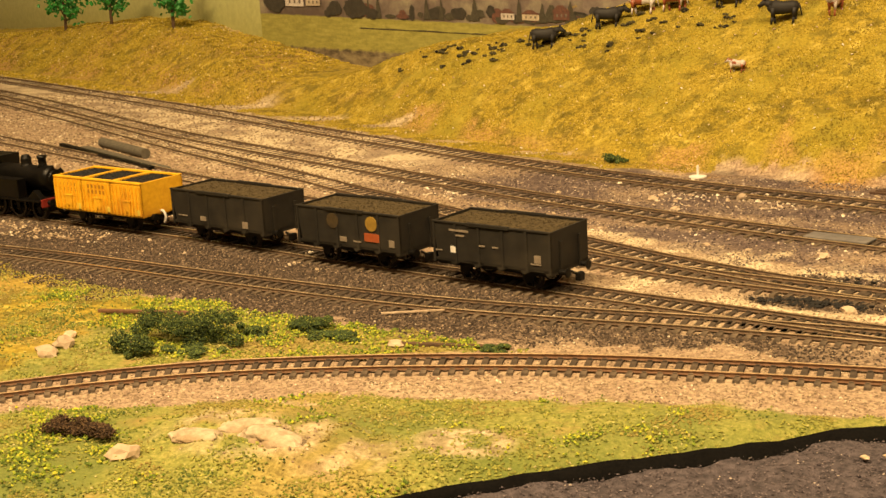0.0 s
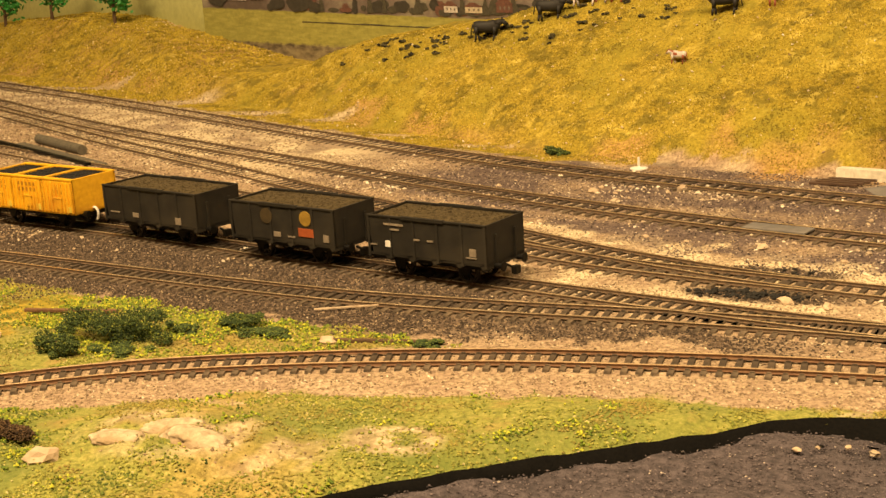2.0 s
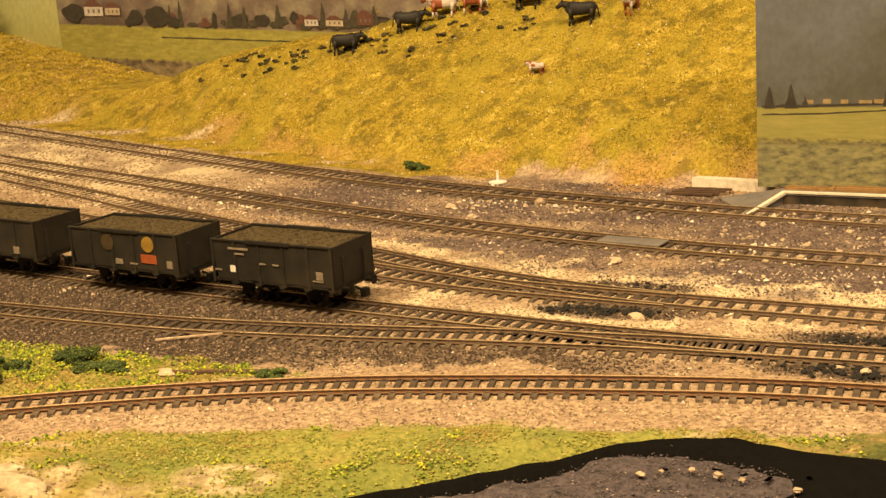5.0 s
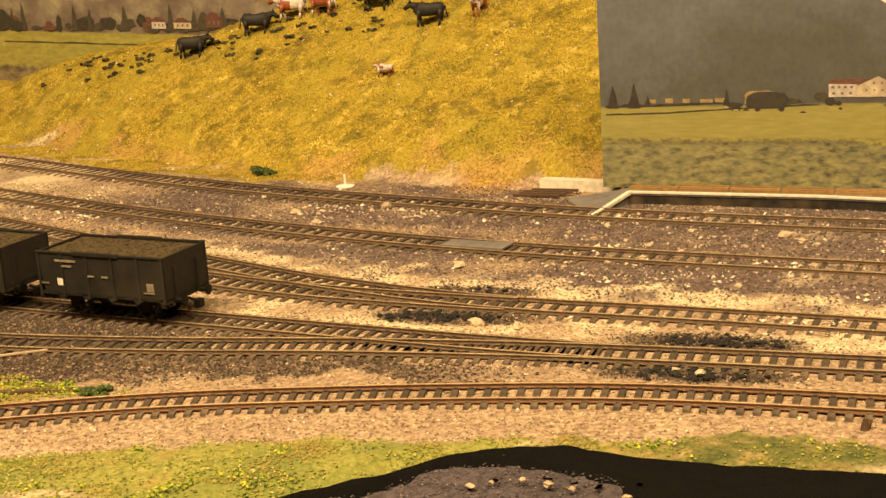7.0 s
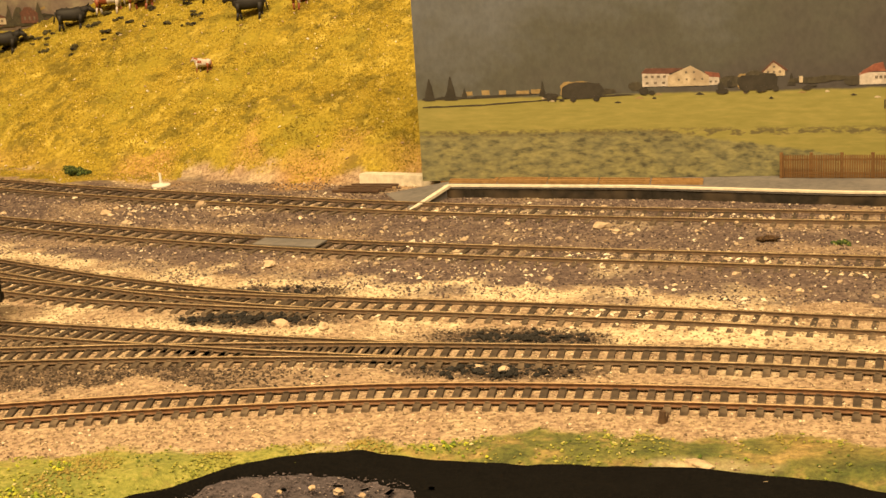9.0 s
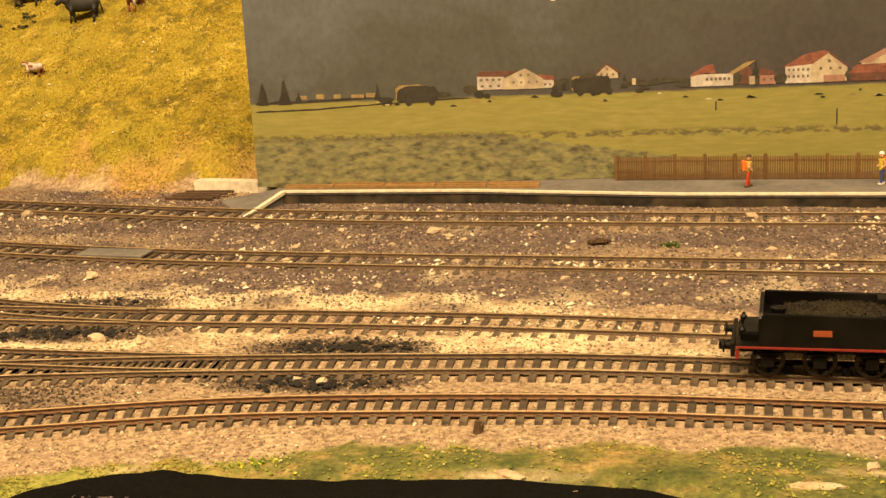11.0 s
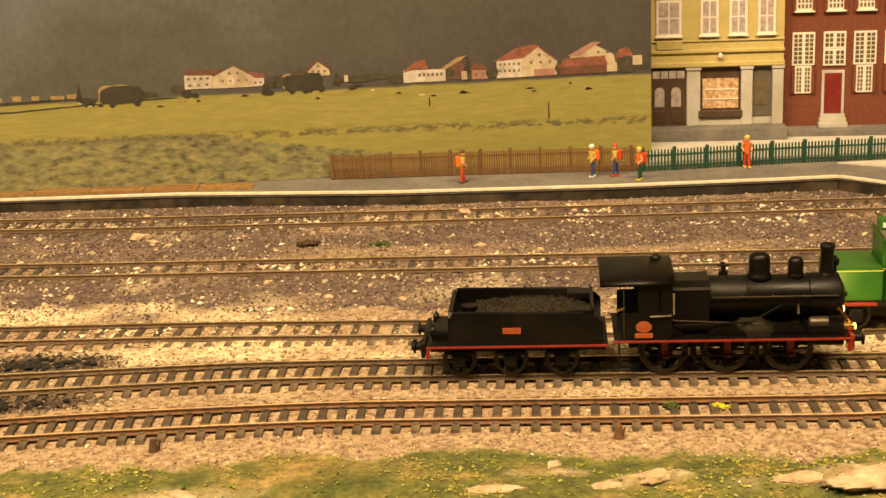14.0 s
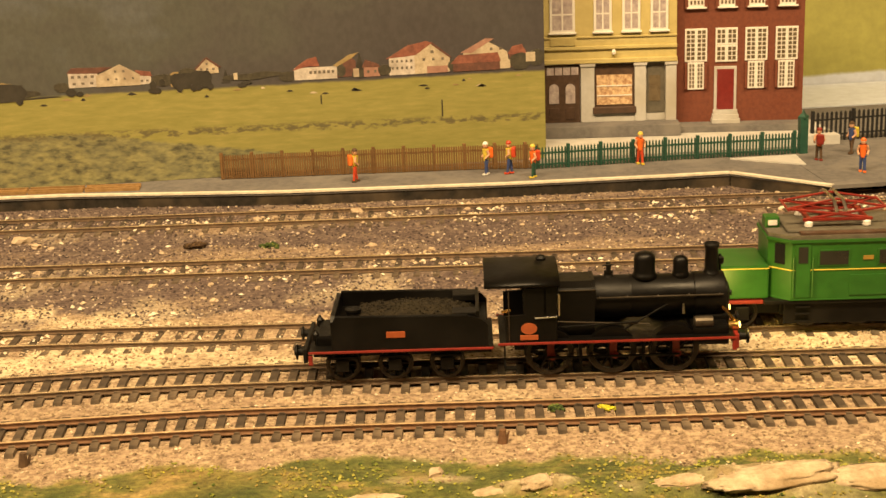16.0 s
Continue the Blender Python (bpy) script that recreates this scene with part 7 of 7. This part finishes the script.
for k, (ox, oy, rx, ry, h, turn) in enumerate(OUTCROPS):
    outcrop(ox, oy, rx, ry, h, turn, k)


def bush(x, y, r, h, mat, words, seed, n=60):
    """A foam shrub of many small crumbs on a short stem."""
    b = base("bush", pose(x * MM, y * MM, ground_z(x, y) * MM), words, "bush")
    part("stem", rod((0, 0, -0.5), (0, 0, h * 0.5), 0.6, 0.3, 6), BARK, b)
    rg = np.random.default_rng(seed)
    m = n * 34
    lobes = [(rg.normal(0, 0.45), rg.normal(0, 0.3), rg.uniform(0.12, 0.6), rg.uniform(0.16, 0.36)) for _ in range(18)]
    pick = rg.integers(0, len(lobes), m)
    lx, ly, lz, lr = np.array(lobes)[pick].T
    d = rg.normal(0, 1, (m, 3))
    d /= np.linalg.norm(d, axis=1)[:, None]
    d *= rg.uniform(0.5, 1.05, (m, 1)) * lr[:, None]
    f = islands("foliage", (lx + d[:, 0]) * r, (ly + d[:, 1]) * r * 0.8, np.maximum(lz + d[:, 2] * 0.8, 0.02) * h, rg.uniform(0.25, 0.62, m), mat, "", "", 0.9)
    f.parent = b
    del f["kind"]
    return b


OLIVE = flecks("brown_foam", ((0.0, (0.02, 0.01, 0.005)), (0.6, (0.07, 0.038, 0.016)), (1.0, (0.15, 0.09, 0.04))))
for bx, by, r, h, mat, words in ((-428, -98, 28, 19, DARK_LEAF, "dark green foam bush on the verge"), (-438, -122, 13, 12, DARK_LEAF, "small dark green foam bush by the curved track"), (-384, -64, 13, 9, DARK_LEAF, "low dark green foam bush in bright turf"), (-360, -68, 12, 4, DARK_LEAF, "low dark green foam bush in bright turf"), (-410, -112, 12, 4, DARK_LEAF, "low dark green foam bush in bright turf"), (-400, -78, 8, 6, DARK_LEAF, "low dark green foam bush in bright turf"), (-380, -212, 15, 8, OLIVE, "withered brown foam bush in the turf"), (-413, 362, 10, 8, DARK_LEAF, "small green bush at the hill's foot"), (74, 171, 4, 3, DARK_LEAF, "tiny green tuft between tracks"), (41, 177, 5, 3.5, OLIVE, "tiny brown tuft between tracks"), (-285, -62, 7, 4, DARK_LEAF, "tiny dark tuft beside the track")):
    bush(bx, by, r, h, mat, words, int(abs(bx)), int(40 + r * 6))
bush(181, -46, 2.6, 3, flecks("lemon_foam", ((0.0, (0.4, 0.42, 0.02)), (1.0, (0.75, 0.68, 0.05)))), "small lemon-yellow flower tuft by the rail", 3, 7)
bush(166, -44, 2.5, 3, DARK_LEAF, "tiny green tuft by the rail", 4, 10)
for k, (hx, hy, rx, n) in enumerate(((-178, 52, 26, 150), (-180, 92, 24, 50), (-58, -8, 26, 130), (-56, 30, 28, 110))):
    h = base("clinker_heap", pose(hx * MM, hy * MM, 0.5 * MM), "black clinker crumbs heaped by the turnout", "heap", "clinker heaps")
    bm = bmesh.new()
    rr = random.Random(k)
    for q in range(n):
        blob(rr.uniform(0.6, 1.9), q, 0.6, 0.7, 1, bm, (rr.gauss(0, rx * 0.45), rr.gauss(0, 3.4), rr.uniform(0, 1.2)))
    part("clinker", bm, COAL, h)["kind"] = "stuff"

# hillside tufts, thickest below the crest
TUFT = flecks("blackish_moss", ((0.0, (0.008, 0.007, 0.005)), (0.7, (0.028, 0.022, 0.012)), (1.0, (0.07, 0.06, 0.02))))
rnd = random.Random(12)
for k in range(96):
    tx = rnd.uniform(-720, -330) if k < 46 else rnd.gauss(-585, 75)
    foot, top = line_at(HILL_FOOT, tx), line_at(HILL_TOP, tx)
    ty = foot + (rnd.uniform(0.5, 1.0) ** 0.6 if k < 46 else rnd.uniform(0.84, 1.0)) * top / 0.55 * 0.96
    r = rnd.uniform(1.2, 3.4)
    bm = bmesh.new()
    for q in range(5):
        blob(r * rnd.uniform(0.5, 0.8), k + q, 0.7, 0.6, 1, bm, (rnd.uniform(-r, r), rnd.uniform(-r, r) * 0.6, rnd.uniform(0, r * 0.5)))
    ob = tagged(link("tuft", bm, TUFT), "dark brown tuft on the straw hillside", "tuft", "tufts on the hill")
    ob.matrix_world = pose(tx * MM, ty * MM, (ground_z(tx, ty) + 0.3) * MM)


def cow(x, y, turn, mats, words, k=1.0):
    """A small painted cattle figure as one plain shape."""
    bm = bmesh.new()
    lathe(((0.5, -12), (3.2, -11), (3.9, -7), (3.5, 0), (4.1, 6), (3.3, 10), (1.5, 12)), 12, "x", (0, 0, 13), bm)
    for v in bm.verts:
        q = v.co / MM
        drop = 1.4 * math.exp(-((q.x - 1) / 6) ** 2) if q.z < 13 else -0.6 * math.exp(-((q.x - 8) / 3) ** 2)
        v.co.z = (13 + (q.z - 13) * 1.22 - drop) * MM
    for lx in (-8.5, 7.5):
        for s in (-1, 1):
            rod((lx + s * 1.4, s * 2.6, 0), (lx + s * 0.6, s * 2.6, 5.5), 0.9, 1.0, 8, bm)
            rod((lx + s * 0.6, s * 2.6, 5.2), (lx, s * 2.2, 12.5), 1.0, 2.2, 8, bm)
    rod((8, 0, 14.5), (14.5, 0, 17), 3.5, 2.1, 12, bm)
    rod((13, 0, 17.5), (18.5, 0, 13.5), 2.4, 1.4, 10, bm)
    for s in (-1, 1):
        rod((13.6, s * 1.8, 18.5), (14.5, s * 4.2, 20.5), 0.6, 0.2, 6, bm)
    rod((-12, 0, 15), (-14, 0, 6), 0.6, 0.5, 6, bm)
    for f in bm.faces:
        c = f.calc_center_median() / MM
        if len(mats) > 1 and noise.noise(Vector(c) * 0.16 + Vector((k * 9, x, 0))) > 0.02:
            f.material_index = 1
    ob = tagged(link("cow_figurine", bm, mats, smooth=True), words, "figurine", "cattle figurines on the hill")
    ob.matrix_world = pose(x * MM, y * MM, (ground_z(x, y) + 0.2) * MM, 0, 0, turn) @ Matrix.Scale(k, 4)


for cx, cy, turn, mats, words, k in ((-546, 528, 15, [COW_BLACK], "black painted cow figurine on the hillside", 1.0), (-490, 537, 20, [COW_BLACK], "black painted cow figurine on the hillside", 1.0), (-463, 548, 190, [PRINT_WHITE, COW_BROWN], "brown and white cow figurine on the hilltop", 1.0), (-433, 543, 165, [PRINT_WHITE, COW_BROWN], "brown and white cow figurine on the hilltop", 1.0), (-383, 533, 180, [COW_BLACK], "black painted cow figurine near the hilltop", 1.0), (-327, 496, 195, [COW_BLACK], "black painted cow figurine near the hilltop", 1.0), (-286, 491, 265, [PRINT_WHITE, COW_BROWN], "brown and white cow figurine seen from its end", 0.9), (-346, 444, 170, [PRINT_WHITE, COW_BROWN], "small pale calf figurine grazing on the slope", 0.55)):
    cow(cx, cy, turn, mats, words, k)


def plastic_tree(x, y, h, r, seed):
    t = base("tree", pose(x * MM, y * MM, (ground_z(x, y) - 1) * MM), "bright green plastic model tree on the mound", "tree", "trees on the mound")
    rr = random.Random(seed)
    trunk = rod((0, 0, 0), (1, 0, h * 0.75), 2.4, 1.2, 10)
    tips = []
    for k in range(7):
        a = k * 2.4
        tip = (r * 0.6 * math.cos(a), r * 0.6 * math.sin(a), h * (0.34 + 0.09 * k))
        rod((0.5, 0, h * (0.15 + 0.07 * k)), tip, 0.9, 0.4, 6, trunk)
        tips.append(tip)
    part("trunk", trunk, BARK, t)
    bm = bmesh.new()
    for k in range(420):
        c = rr.choice(tips)
        p = [c[i] + rr.gauss(0, r * 0.26) for i in range(3)]
        s = rr.uniform(2.4, 4.8)
        m = Matrix.Translation(Vector(p) * MM) @ Euler((rr.uniform(-1.2, 1.2), rr.uniform(-1.2, 1.2), rr.uniform(0, 6))).to_matrix().to_4x4() @ Matrix.Diagonal((s * MM, s * 0.7 * MM, s * 0.25 * MM, 1))
        bmesh.ops.create_icosphere(bm, subdivisions=1, radius=1, matrix=m)
    part("crown", bm, PLASTIC_LEAF, t)


for tx, ty, th, tr, seed in ((-1470, 885, 74, 27, 1), (-1360, 861, 76, 27, 2), (-1203, 805, 74, 25, 3)):
    plastic_tree(tx, ty, th, tr, seed)

# litter beside the tracks
def lying(name, a, b, w, h, mat, words, category, z=0.8):
    length = math.hypot(b[0] - a[0], b[1] - a[1])
    bm = box(0, length, -w / 2, w / 2, 0, h, min(w, h) * 0.2)
    for v in bm.verts:
        v.co.z += 0.0004 * math.sin(v.co.x * 60)
    ob = tagged(link(name, bm, mat), words, category)
    ob.matrix_world = pose(a[0] * MM, a[1] * MM, z * MM, 0, 0, math.degrees(math.atan2(b[1] - a[1], b[0] - a[0])))
    return ob


lying("plank", (-216, 176), (-180, 169), 13, 1.0, PAVING, "weathered board laid between the rails", "plank", 2.2)
lying("beam", (-925, 322), (-755, 250), 4.5, 4, BLACK, "black wooden beam lying beside the tracks", "beam")
lying("board", (-900, 324), (-748, 258), 8, 1.6, ROOF_GREY, "grey weathered board lying beside the beam", "board")
tagged(link("pipe", rod((-885, 332, 5), (-800, 293, 5), 4.2, n=16), ROOF_GREY), "grey weathered pipe lying beside the tracks", "pipe")
lying("stick", (-330, -69), (-280, -57), 2.6, 1.6, BARK, "dark brown stick lying beside the curved track", "stick")
lying("stick", (-500, -78), (-452, -66), 2.4, 1.6, RUST_RED, "reddish stick lying on dry turf", "stick", 2.2)
lying("stick", (-362, -32), (-335, -18), 0.9, 0.9, ROCK, "thin pale twig on dark ballast", "stick", 1.6)
stone(-330, -70, 3.6, 10, 2, "flat dark brown stone beside the stick")
for px, py, mat, words in ((5, -54, BARK, "short dry brown stump in pale gravel"), (146, -64, RUST_RED, "short reddish stump in gravel by the rail")):
    bm = rod((0, 0, -0.5), (0.3, 0, 4.2), 1.6, 1.0, 9)
    rod((1.2, 0.6, 0), (2.2, 0.9, 3.2), 0.6, 0.3, 6, bm)
    ob = tagged(link("stump", bm, mat), words, "stump")
    ob.matrix_world = pose(px * MM, py * MM, (ground_z(px, py)) * MM)
peg = lathe(((6.0, 0), (6.0, 0.8), (1.4, 1.4), (0.9, 2.0), (0.8, 8), (0.2, 8.4)), 18, "z")
ob = tagged(link("peg", peg, WHITE), "white plastic peg on a round foot by the hill", "peg")
ob.matrix_world = pose(-0.333, 0.322, (ground_z(-333, 322) + 0.2) * MM)
for k in range(4):
    lying("stick", (-212 + 3 * k, 296 + 4 * k), (-182 + 3 * k, 292 + 4 * k), 2.0, 1.6, DOOR_WOOD, "short dark timber lying by the platform end", "timber", 1.2 + 0.3 * k)
# ---- the room behind the camera ----
ROOM = paint("warm_white_plaster", (0.45, 0.40, 0.33), (0.55, 0.49, 0.41), 0.9, 0, 3, 0)
for nm, args in (("wall_south", (-3000, 3000, -2600, -2500, -900, 1700)), ("wall_west", (-3100, -3000, -2500, 2600, -900, 1700)), ("wall_east", (3000, 3100, -2500, 2600, -900, 1700)), ("wall_north", (-3000, 3000, 2600, 2700, -900, 1700)), ("floor", (-3000, 3000, -2500, 2600, -1000, -900)), ("ceiling", (-3000, 3000, -2500, 2600, 1700, 1760))):
    tagged(link(nm, box(*args), ROOM), "plain room surface round the layout", nm.split("_")[0], kind="structure")
